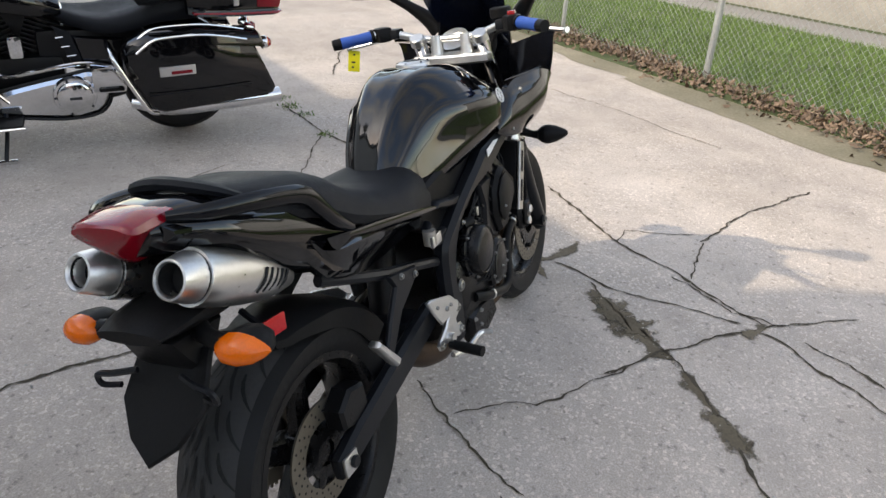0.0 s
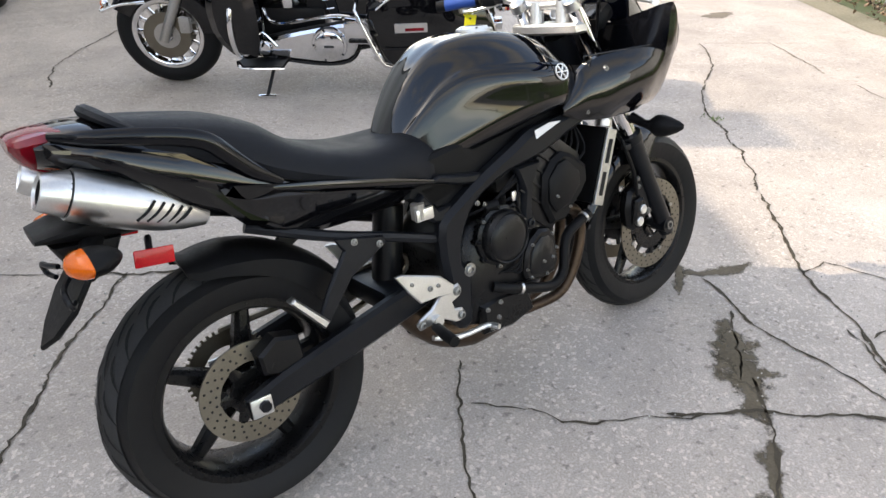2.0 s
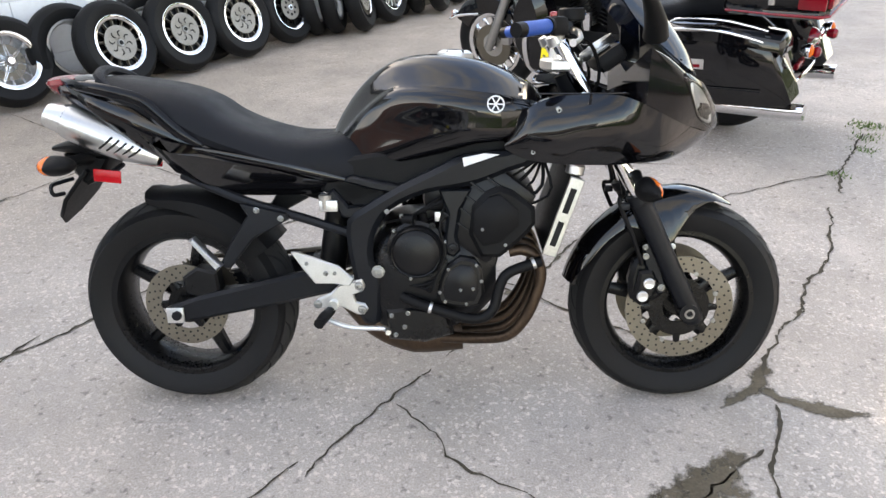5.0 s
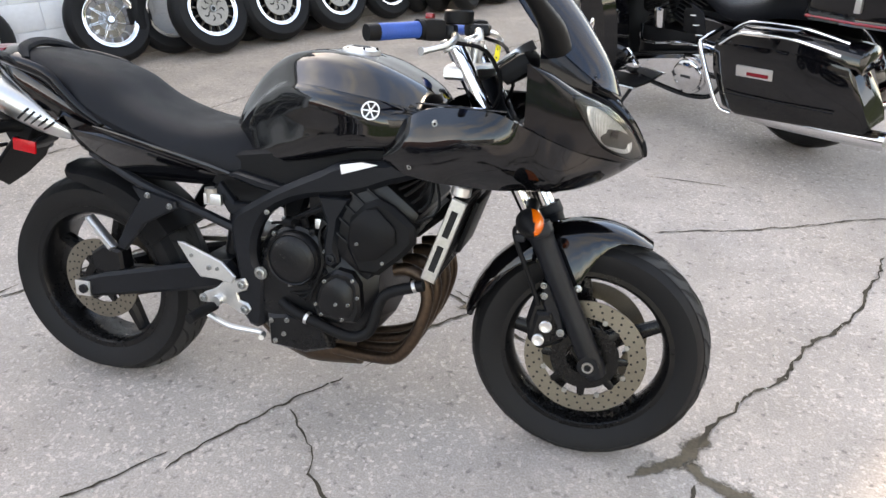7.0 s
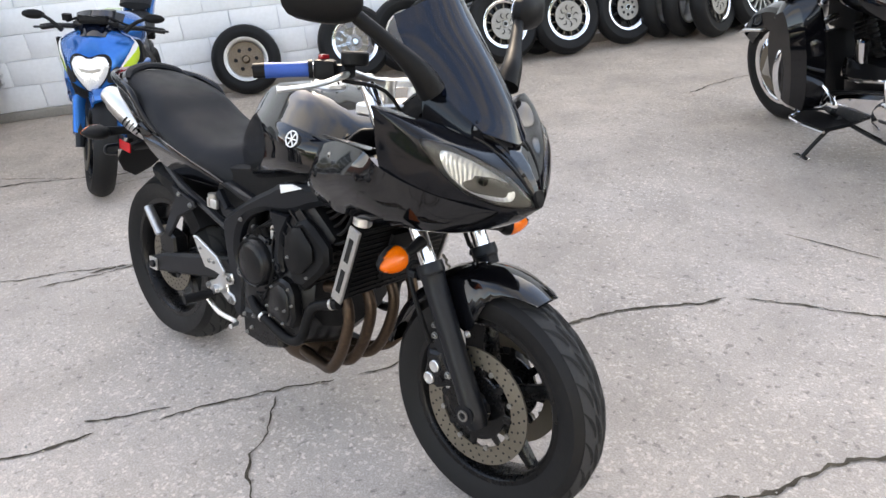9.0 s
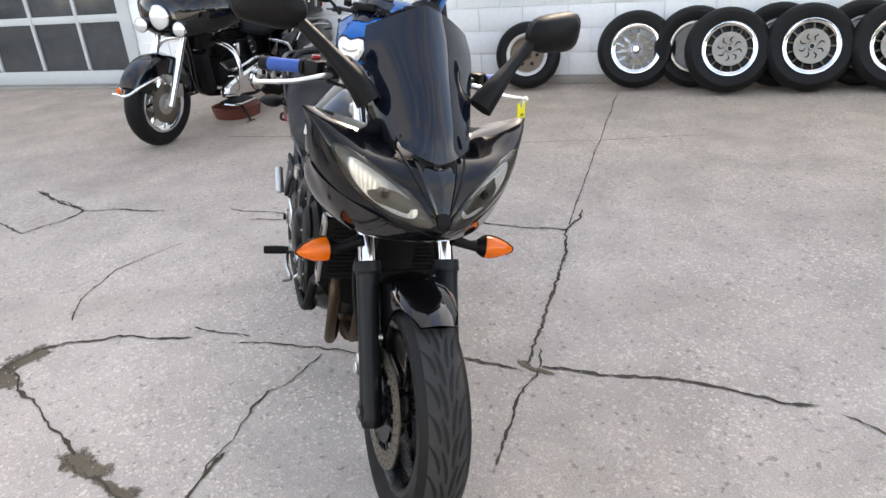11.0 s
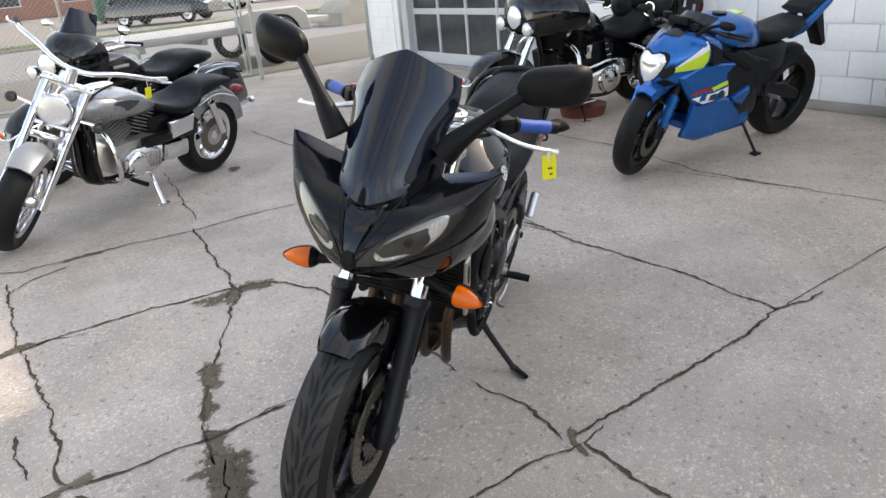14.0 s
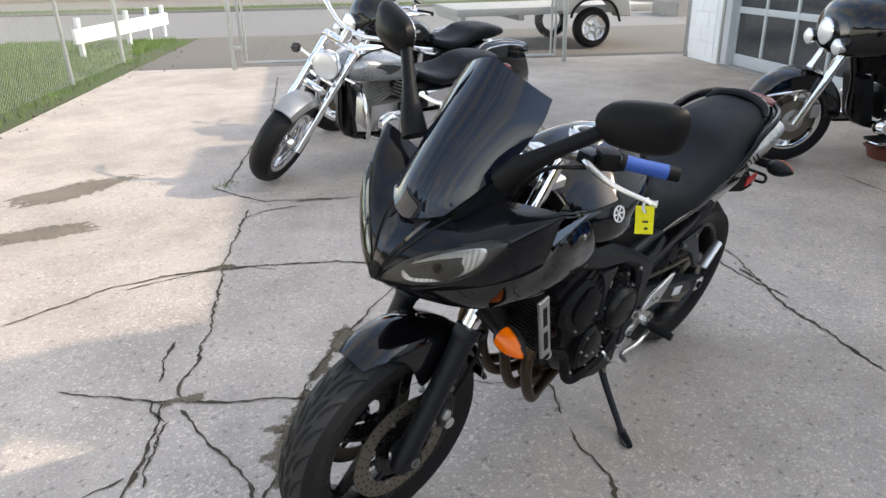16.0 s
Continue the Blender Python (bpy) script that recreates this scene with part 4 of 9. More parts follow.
    seat = [
        (-0.178, [(0, 0.952), (0.04, 0.950), (0.062, 0.938), (0.05, 0.920), (0, 0.915)]),
        (-0.14, [(0, 0.962), (0.06, 0.959), (0.100, 0.938), (0.095, 0.90), (0, 0.89)]),
        (-0.05, [(0, 0.950), (0.08, 0.945), (0.130, 0.912), (0.127, 0.87), (0, 0.86)]),
        (0.05, [(0, 0.930), (0.09, 0.925), (0.143, 0.884), (0.141, 0.835), (0, 0.82)]),
        (0.12, [(0, 0.903), (0.095, 0.898), (0.149, 0.852), (0.149, 0.795), (0, 0.78)]),
        (0.18, [(0, 0.858), (0.10, 0.856), (0.152, 0.822), (0.152, 0.772), (0, 0.76)]),
        (0.26, [(0, 0.822), (0.11, 0.82), (0.155, 0.79), (0.155, 0.748), (0, 0.73)]),
        (0.35, [(0, 0.802), (0.11, 0.798), (0.156, 0.768), (0.156, 0.718), (0, 0.70)]),
        (0.43, [(0, 0.800), (0.10, 0.795), (0.148, 0.76), (0.148, 0.694), (0, 0.68)]),
        (0.50, [(0, 0.806), (0.075, 0.80), (0.125, 0.762), (0.138, 0.69), (0, 0.69)]),
        (0.55, [(0, 0.79), (0.05, 0.785), (0.098, 0.76), (0.118, 0.715), (0, 0.705)]),
    ]
    part("seat", made(body, seat, 12, 4), VINYL, bike, "textured black dual seat")
    part("seat_rear_roll", made(tube, [(-0.115, -0.112, 0.938), (-0.150, -0.08, 0.962), (-0.166, 0, 0.976), (-0.150, 0.08, 0.962), (-0.115, 0.112, 0.938)], [0.006, 0.012, 0.013, 0.012, 0.006], 8, 0, 1.3), VINYL, bike)
    tail = [
        (-0.275, [(0, 0.955), (0.04, 0.953), (0.068, 0.935), (0.05, 0.905), (0, 0.885)]),
        (-0.23, [(0, 0.966), (0.05, 0.963), (0.092, 0.935), (0.085, 0.892), (0, 0.87)]),
        (-0.16, [(0, 0.958), (0.07, 0.954), (0.12, 0.92), (0.116, 0.866), (0, 0.845)]),
        (-0.06, [(0, 0.91), (0.09, 0.905), (0.137, 0.878), (0.134, 0.815), (0.10, 0.775), (0, 0.77)]),
        (0.06, [(0, 0.85), (0.09, 0.85), (0.143, 0.83), (0.141, 0.765), (0.11, 0.72), (0, 0.72)]),
        (0.16, [(0, 0.79), (0.09, 0.79), (0.146, 0.78), (0.145, 0.725), (0.11, 0.70), (0, 0.69)]),
        (0.24, [(0, 0.75), (0.09, 0.75), (0.14, 0.745), (0.14, 0.72), (0, 0.71)]),
    ]
    part("tail_cowl", made(body, tail, 12, 4), PAINT, bike, "gloss black tail cowl")
    lamp = [
        (-0.318, [(0, 0.955), (0.04, 0.953), (0.064, 0.944), (0.045, 0.928), (0, 0.92)]),
        (-0.300, [(0, 0.962), (0.05, 0.96), (0.078, 0.944), (0.048, 0.915), (0.02, 0.90), (0, 0.895)]),
        (-0.262, [(0, 0.968), (0.05, 0.966), (0.086, 0.948), (0.05, 0.905), (0.022, 0.868), (0, 0.858)]),
        (-0.205, [(0, 0.966), (0.046, 0.964), (0.09, 0.95), (0.06, 0.91), (0.03, 0.88), (0, 0.87)]),
    ]
    lamp = [(max(x, -0.312) if x < -0.21 else -0.226, [(a * 0.9, 0.957 + (b - 0.957) * 0.82) for a, b in h]) for x, h in lamp]
    part("tail_light", made(body, lamp, 10, 4), REDLENS, bike, "dark red tail light")
    for s in (-1, 1):
        rail = made(tube, [(-0.250, s * 0.080, 0.952), (-0.20, s * 0.122, 0.944), (-0.12, s * 0.148, 0.932), (-0.04, s * 0.157, 0.914), (0.000, s * 0.160, 0.896), (0.030, s * 0.160, 0.866), (0.075, s * 0.157, 0.822), (0.13, s * 0.152, 0.786)], [0.008, 0.014, 0.017, 0.018, 0.018, 0.017, 0.016, 0.010], 12, 0, 0.62)
        part("grab_rail", rail, PAINT2, bike, "satin black grab rail")
        side = made(plate, [(-0.262, 0.940), (-0.15, 0.925), (-0.04, 0.895), (0.03, 0.845), (0.10, 0.79), (0.14, 0.76), (0.10, 0.695), (0.045, 0.712), (-0.02, 0.785), (-0.10, 0.850), (-0.19, 0.893), (-0.262, 0.915)], s * 0.09, s * 0.143, 0, 0.014)
        for v in side.verts:
            v.co.y *= 1 - 1.9 * max(0, -0.06 - v.co.x)
        part("tail_side_panel", side, PAINT, bike, "gloss black tail side panel")
        cover = [(0.0, 0.812), (0.042, 0.742), (0.10, 0.676), (0.168, 0.650), (0.253, 0.642), (0.40, 0.645), (0.467, 0.660), (0.535, 0.686), (0.40, 0.716), (0.313, 0.742), (0.151, 0.776), (0.06, 0.79)]
        bm = made(plate, cover, s * 0.115, s * 0.163, 3, 0.022)
        for v in bm.verts:
            v.co.y -= s * 0.38 * max(0, 0.755 - v.co.z)
        part("side_cover", bm, PAINT, bike, "gloss black side cover")
        part("cover_ledge", made(tube, [(0.06, s * 0.150, 0.788), (0.20, s * 0.160, 0.762), (0.36, s * 0.163, 0.728), (0.50, s * 0.155, 0.692)], [0.004, 0.011, 0.012, 0.005], 8, 0, 0.7), PAINT, bike)
    # silencers under the tail
    for s in (-1, 1):
        a, b = Vector((-0.296, s * 0.094, 0.872)), Vector((-0.02, s * 0.078, 0.745))
        ax = b - a
        can = made(lathe, [(0.040, 0.052), (0.0475, 0.052), (0.0490, 0.06), (0.0505, 0.11), (0.0505, 0.16), (0.046, 0.22), (0.035, 0.27), (0.022, 0.31)], 32, a, ax)
        part("silencer", can, BRUSHED, bike, "brushed metal silencer")
        # the cap is cut slantwise and its mouth sits low
        end = made(lathe, [(0.024, 0.03), (0.026, 0.004), (0.0285, 0.0), (0.032, 0.001), (0.0345, 0.008), (0.0425, 0.044), (0.0425, 0.0495), (0.038, 0.051)], 32, a, ax)
        d = ax.normalized()
        for v in end.verts:
            along = (v.co - a).dot(d)
            v.co += Vector((0, s * 0.006, -0.004)) * max(0, 1 - along / 0.045)
        part("silencer_cap", end, ALU, bike, "bright slanted silencer cap")
        part("silencer_gap", made(lathe, [(0.0425, 0.048), (0.0425, 0.056)], 24, a, ax), DARKHOLE, bike)
        part("silencer_mouth", made(lathe, [(0, 0.036), (0.0245, 0.036), (0.0252, 0.006)], 24, a + Vector((0, s * 0.005, -0.003)), ax), DARKHOLE, bike)
        up = Vector((0, s, 0)).cross(d).normalized() * s
        for k in range(5):
            base = a + d * (0.182 + 0.0185 * k)
            rad = 0.050 - 0.0026 * k
            slot = made(tube, [base + Vector((0, s * rad * 0.88, 0)) + up * rad * 0.5 - d * 0.014, base + Vector((0, s * (rad + 0.0005), 0)) + up * 0.004, base + Vector((0, s * rad * 0.94, 0)) - up * rad * 0.36 + d * 0.010], 0.0030, 6)
            part("silencer_slot", slot, DARKHOLE, bike)
    # rear mudguard, plate holder, lamps
    under = [
        (-0.32, [(0, 0.782), (0.05, 0.779), (0.07, 0.772), (0.05, 0.762), (0, 0.758)]),
        (-0.26, [(0, 0.795), (0.06, 0.792), (0.085, 0.778), (0.06, 0.755), (0, 0.748)]),
        (-0.16, [(0, 0.795), (0.06, 0.795), (0.075, 0.775), (0.055, 0.742), (0, 0.735)]),
        (-0.04, [(0, 0.785), (0.06, 0.785), (0.075, 0.77), (0.06, 0.742), (0, 0.735)]),
        (0.10, [(0, 0.74), (0.06, 0.74), (0.08, 0.73), (0.07, 0.70), (0, 0.69)]),
    ]
    part("rear_undertray", made(body, under, 10, 4), PLASTIC, bike, "matt black undertray")
    tip = Matrix.Translation((-0.283, 0, 0.645)) @ Matrix.Rotation(radians(38), 4, "Y")
    bm = made(plate, [(-0.078, 0.085), (0.078, 0.085), (0.092, -0.02), (0.055, -0.085), (0.0, -0.125), (-0.055, -0.085), (-0.092, -0.02)], -0.006, 0.006, 0, 0.004, "yz")
    bm.transform(tip)
    part("plate_holder", bm, PLASTIC, bike, "black plate holder without a plate")
    bm = made(plate, [(-0.30, 0.755), (-0.17, 0.745), (-0.20, 0.690), (-0.245, 0.665), (-0.275, 0.70)], -0.06, 0.06, 0, 0.01)
    part("mudguard_flap", bm, PLASTIC, bike)
    for s in (-1, 1):
        part("plate_bracket", made(tube, [(-0.285, s * 0.05, 0.685), (-0.30, s * 0.09, 0.682), (-0.305, s * 0.125, 0.678), (-0.30, s * 0.128, 0.655), (-0.29, s * 0.095, 0.652)], 0.006, 6), MATT, bike)
        stalk = made(tube, [(-0.22, s * 0.04, 0.745), (-0.245, s * 0.09, 0.742), (-0.262, s * 0.145, 0.741)], [0.022, 0.015, 0.018], 10)
        part("indicator_stalk", stalk, PLASTIC, bike)
        drop = [(-0.048, 0.004), (-0.040, 0.016), (-0.022, 0.0255), (0.0, 0.027), (0.022, 0.022), (0.040, 0.012), (0.050, 0.003)]
        shells = []
        for front_half in (True, False):
            rings = []
            for dy, r in drop:
                ring = []
                for q in range(13):
                    t = math.pi * q / 12
                    deep = (0.060 if front_half else -0.036) * r / 0.027
                    ring.append(Vector((-0.262 + deep * math.sin(t) ** 0.9 + 0.06 * dy, s * (0.178 + dy), 0.741 + r * math.cos(t))))
                rings.append(ring)
            shells.append(made(loft, rings))
        rear_ind = part("rear_indicator", shells[0], PLASTIC, bike, "black indicator shell")
        part("lens", shells[1], AMBER, rear_ind, "amber lens")
        part("side_reflector", made(rbox, (-0.142, s * 0.132, 0.705), (0.074, 0.006, 0.034), 0.003, Matrix.Rotation(radians(6), 4, "Y")), REDREFLEX, bike, "bright red side reflector")
        part("reflector_bracket", made(tube, [(-0.13, s * 0.06, 0.725), (-0.15, s * 0.128, 0.70)], 0.007, 6), MATT, bike)
    # frame
    frame_side = [(0.501, 0.583), (0.552, 0.622), (0.642, 0.675), (0.752, 0.727), (0.808, 0.754), (0.921, 0.766), (1.02, 0.80), (1.06, 0.78), (1.0, 0.735), (0.93, 0.712), (0.861, 0.684), (0.79, 0.668), (0.717, 0.657),
                  (0.643, 0.627), (0.597, 0.590), (0.568, 0.53), (0.564, 0.465), (0.588, 0.431), (0.585, 0.367), (0.575, 0.291), (0.533, 0.286), (0.498, 0.36), (0.509, 0.414), (0.498, 0.50)]

    def spar():
        bm = made(plate, frame_side, -0.180, -0.130, 2, 0.014)
        for v in bm.verts:
            v.co.y *= 0.88 + 0.12 * min(1.0, max(0.0, (v.co.z - 0.44) / 0.30))
        return bm

    pair("frame_spar", spar, MATT, bike)
    pair("frame_arm", lambda: made(plate, [(0.490, 0.690), (0.517, 0.702), (0.60, 0.684), (0.645, 0.676), (0.622, 0.656), (0.575, 0.664), (0.520, 0.680)], -0.160, -0.128, 0, 0.006), MATT, bike)
    pair("seat_stay", lambda: made(plate, [(0.448, 0.652), (0.467, 0.668), (0.506, 0.620), (0.548, 0.622), (0.520, 0.585), (0.488, 0.590)], -0.156, -0.126, 0, 0.007), MATT, bike)
    pair("side_pocket", lambda: made(plate, [(0.47, 0.675), (0.60, 0.675), (0.60, 0.61), (0.52, 0.61)], -0.135, -0.115, 0, 0.004), PLASTIC, bike)
    down = [(0.745, 0.668), (0.832, 0.668), (0.804, 0.610), (0.793, 0.543), (0.800, 0.500), (0.783, 0.482), (0.762, 0.490), (0.756, 0.539), (0.766, 0.600)]
    pair("engine_hanger", lambda: made(plate, down, -0.176, -0.140, 0, 0.010), MATT, bike)
    part("head_tube", made(tube, [(1.19, 0, 0.73), (1.09, 0, 0.95)], 0.04, 14), MATT, bike)
    part("frame_neck", made(rbox, (1.05, 0, 0.80), (0.16, 0.26, 0.10), 0.03, Matrix.Rotation(radians(-18), 4, "Y")), MATT, bike)
    for s in (-1, 1):
        part("subframe_rail", made(tube, [(0.54, s * 0.135, 0.53), (0.38, s * 0.135, 0.585), (0.22, s * 0.13, 0.635), (0.05, s * 0.10, 0.70)], 0.013, 8), MATT, bike)
        hanger = [(0.215, 0.635), (0.34, 0.607), (0.345, 0.588), (0.245, 0.535), (0.175, 0.452), (0.145, 0.46), (0.185, 0.53), (0.235, 0.60)]
        part("footrest_hanger", made(plate, hanger, s * 0.15, s * 0.165, 0, 0.005), MATT, bike)
        bolt(bike, (0.262, s * 0.165, 0.615), 0.0075, (0, s, 0))
        bolt(bike, (0.325, s * 0.165, 0.592), 0.0075, (0, s, 0))
        peg = made(plate, [(0.078, 0.540), (0.092, 0.548), (0.162, 0.468), (0.146, 0.455)], s * 0.165, s * 0.195, 0, 0.006)
        part("passenger_peg", peg, ALU, bike, "folded silver passenger footrest")
        heel = [(0.346, 0.502), (0.364, 0.503), (0.474, 0.462), (0.512, 0.425), (0.500, 0.405), (0.455, 0.412), (0.408, 0.412), (0.378, 0.450)]
        part("heel_guard", made(plate, heel, s * 0.166, s * 0.176, 0, 0.003), ALU, bike, "silver heel guard")
        hold = [(0.500, 0.412), (0.532, 0.420), (0.541, 0.402), (0.534, 0.386), (0.508, 0.376), (0.514, 0.356), (0.538, 0.350), (0.546, 0.334), (0.534, 0.318), (0.514, 0.318), (0.476, 0.340), (0.404, 0.336), (0.397, 0.352), (0.408, 0.364), (0.444, 0.380), (0.470, 0.405)]
        part("footrest_plate", made(plate, hold, s * 0.152, s * 0.165, 0, 0.004), ALU, bike, "silver footrest plate")
        part("pedal_boss", made(tube, [(0.452, s * 0.160, 0.350), (0.452, s * 0.180, 0.350)], 0.014, 12), ALU, bike)
        for bx, bz in ((0.524, 0.402), (0.530, 0.334), (0.408, 0.350)):
            bolt(bike, (bx, s * 0.165, bz), 0.011, (0, s, 0))
        for bx, bz, br in ((0.388, 0.470, 0.006), (0.438, 0.442, 0.008), (0.462, 0.442, 0.006)):
            bolt(bike, (bx, s * 0.174, bz), br, (0, s, 0))
        part("rider_peg", made(tube, [(0.445, s * 0.17, 0.335), (0.436, s * 0.22, 0.334), (0.43, s * 0.265, 0.332)], [0.013, 0.015, 0.014], 10), PLASTIC, bike)
        part("foot_lever", made(tube, [(0.425, s * 0.182, 0.315), (0.50, s * 0.19, 0.292), (0.59, s * 0.19, 0.288), (0.605, s * 0.22, 0.288)], 0.0075, 8), ALU, bike)
        bolt(bike, (0.577, s * 0.158, 0.440), 0.016, (0, s, 0), ZINC)
        bolt(bike, (0.609, s * 0.172, 0.610), 0.006, (0, s, 0))
        bolt(bike, (0.780, s * 0.174, 0.511), 0.014, (0, s, 0), MATT)
        sticker = made(plate, [(0.812, 0.727), (0.808, 0.750), (0.862, 0.761), (0.903, 0.757)], s * 0.1805, s * 0.1830, 0, 0.001)
        if s < 0:
            part("white_label", sticker, WHITE, bike, "white paper label")
        else:
            sticker.free()
    part("brake_reservoir", made(tube, [(0.445, -0.155, 0.615), (0.445, -0.155, 0.652)], 0.017, 14), ROTOR, bike, "pale brake fluid reservoir")
    part("reservoir_bracket", made(rbox, (0.455, -0.165, 0.625), (0.05, 0.012, 0.03), 0.004), ALU, bike)
    part("rear_shock", made(tube, [(0.42, 0.0, 0.40), (0.46, 0.0, 0.62)], 0.04, 14), ENGINE, bike)
    # engine
    case = [
        (0.545, [(0, 0.50), (0.10, 0.49), (0.13, 0.42), (0.12, 0.30), (0, 0.26)]),
        (0.60, [(0, 0.56), (0.12, 0.55), (0.155, 0.46), (0.145, 0.28), (0, 0.225)]),
        (0.72, [(0, 0.57), (0.13, 0.56), (0.165, 0.47), (0.15, 0.27), (0, 0.215)]),
        (0.83, [(0, 0.55), (0.13, 0.54), (0.16, 0.45), (0.14, 0.31), (0, 0.25)]),
        (0.895, [(0, 0.50), (0.12, 0.49), (0.14, 0.44), (0.12, 0.36), (0, 0.32)]),
    ]
    part("crankcase", made(body, case, 10, 4), ENGINE, bike, "black engine crankcase")
    tilt = Matrix.Rotation(radians(38), 4, "Y")
    part("cylinder_block", made(rbox, (0.865, 0, 0.585), (0.17, 0.33, 0.20), 0.02, tilt), ENGINE, bike)
    for k in range(5):
        part("cylinder_rib", made(rbox, (0.83 + 0.022 * k, 0, 0.548 + 0.028 * k), (0.186, 0.342, 0.006), 0.002, tilt), ENGINE, bike)
    part("cylinder_head_cover", made(rbox, (0.925, 0, 0.66), (0.15, 0.32, 0.07), 0.02, tilt), ENGINE, bike)
    for s in (-1, 1):
        part("clutch_cover" if s < 0 else "alternator_cover", made(lathe, [(0, 0.052), (0.045, 0.050), (0.064, 0.043), (0.070, 0.034), (0.071, 0.018), (0.080, 0.014), (0.081, 0.0)], 40, (0.684, s * 0.152, 0.502), (0, s, 0)), ENGINE, bike)
        part("cover_rim", made(lathe, [(0.062, 0.0446), (0.065, 0.0470), (0.069, 0.0400), (0.066, 0.0420)], 40, (0.684, s * 0.152, 0.502), (0, s, 0)), ENGINE, bike)
        for k in range(9):
            a = 2 * math.pi * k / 9 + 0.3
            part("cover_ear", made(cyl, (0.684 + 0.080 * math.cos(a), s * 0.150, 0.502 + 0.080 * math.sin(a)), (0.684 + 0.080 * math.cos(a), s * 0.170, 0.502 + 0.080 * math.sin(a)), 0.009, seg=10), ENGINE, bike)
            bolt(bike, (0.684 + 0.080 * math.cos(a), s * 0.170, 0.502 + 0.080 * math.sin(a)), 0.0042, (0, s, 0), MATT if k % 3 else ZINC)
        low = [(0.764, 0.463), (0.80, 0.487), (0.837, 0.48), (0.857, 0.452), (0.863, 0.384), (0.849, 0.351), (0.804, 0.345), (0.744, 0.357), (0.735, 0.383), (0.75, 0.439)]
        part("ignition_cover", made(plate, low, s * 0.148, s * 0.188, 0, 0.008), ENGINE, bike)
        inner = [(0.80 + (x - 0.80) * 0.74, 0.415 + (z - 0.415) * 0.74) for x, z in low]
        part("cover_boss", made(plate, inner, s * 0.184, s * 0.194, 0, 0.006), ENGINE, bike)
        for bx, bz in ((0.768, 0.454), (0.842, 0.465), (0.744, 0.390), (0.758, 0.364), (0.815, 0.357), (0.800, 0.399), (0.833, 0.402), (0.855, 0.421)):
            bolt(bike, (bx, s * (0.194 if 0.79 < bx < 0.834 and bz > 0.38 else 0.187), bz), 0.0042, (0, s, 0), ZINC)
        top = [(0.832, 0.622), (0.869, 0.661), (0.904, 0.675), (0.939, 0.661), (0.994, 0.618), (0.996, 0.575), (0.973, 0.544), (0.905, 0.484), (0.854, 0.485), (0.823, 0.548)]
        part("head_side_cover", made(plate, top, s * 0.150, s * 0.186, 0, 0.012), PLASTIC, bike, "matt black faceted cylinder head cover")
        facet = [(0.838, 0.615), (0.872, 0.648), (0.905, 0.655), (0.950, 0.612), (0.952, 0.575), (0.905, 0.530), (0.860, 0.520), (0.836, 0.555)]
        part("cover_facet", made(plate, facet, s * 0.184, s * 0.200, 0, 0.010), PLASTIC, bike)
        bolt(bike, (0.858, s * 0.199, 0.566), 0.004, (0, s, 0), ZINC)
        bolt(bike, (0.918, s * 0.185, 0.520), 0.004, (0, s, 0), ZINC)
        part("oil_filler", made(tube, [(0.650, s * 0.150, 0.584), (0.682, s * 0.165, 0.587)], 0.015, 12), PLASTIC, bike)
        part("cable_clamp", made(rbox, (0.741, s * 0.158, 0.592), (0.016, 0.010, 0.026), 0.003), ALU, bike)
        part("plug_boot", made(tube, [(0.706, s * 0.150, 0.575), (0.702, s * 0.160, 0.605)], 0.010, 10), PLASTIC, bike)
        for dx, dz in ((0.646, 0.594), (0.722, 0.566)):
            bolt(bike, (dx, s * 0.155, dz), 0.0055, (0, s, 0))
        part("coolant_pipe", made(tube, [(0.640, s * 0.165, 0.372), (0.679, s * 0.180, 0.358), (0.741, s * 0.184, 0.338), (0.832, s * 0.182, 0.312), (0.884, s * 0.178, 0.334), (0.904, s * 0.170, 0.401), (0.931, s * 0.166, 0.439), (1.016, s * 0.160, 0.468)], 0.0145, 10), PLASTIC, bike)
        part("hose_clip", made(tube, [(0.714, s * 0.183, 0.347), (0.722, s * 0.1835, 0.3445)], 0.0165, 12), ALU, bike)
        part("hose_clip", made(tube, [(0.990, s * 0.162, 0.461), (0.998, s * 0.161, 0.464)], 0.0165, 12), DULLALU, bike)
        for k in range(3):
            part("wire", made(tube, [(0.655 + 0.02 * k, s * 0.16, 0.40), (0.70 + 0.01 * k, s * (0.178 + 0.004 * k), 0.408 - 0.008 * k), (0.736, s * 0.180, 0.43), (0.752 + 0.005 * k, s * 0.174, 0.50), (0.748, s * 0.165, 0.58), (0.77 + 0.03 * k, s * 0.15, 0.64)], 0.0032, 6), PLASTIC, bike)
        sump = [(0.595, 0.33), (0.66, 0.345), (0.76, 0.33), (0.78, 0.26), (0.70, 0.235), (0.60, 0.245)]
        part("sump_cover", made(plate, sump, s * 0.13, s * 0.172, 0, 0.012), ENGINE, bike)
        for bx, bz in ((0.61, 0.318), (0.655, 0.325), (0.645, 0.285), (0.62, 0.262)):
            bolt(bike, (bx, s * 0.172, bz), 0.006, (0, s, 0))
    part("intake_block", made(rbox, (0.76, 0, 0.645), (0.12, 0.28, 0.10), 0.03), ENGINE, bike)
    part("filter_box", made(rbox, (0.80, 0, 0.735), (0.26, 0.24, 0.07), 0.03), PLASTIC, bike)
    for k in range(7):
        z = 0.60 + 0.012 * (k % 3)
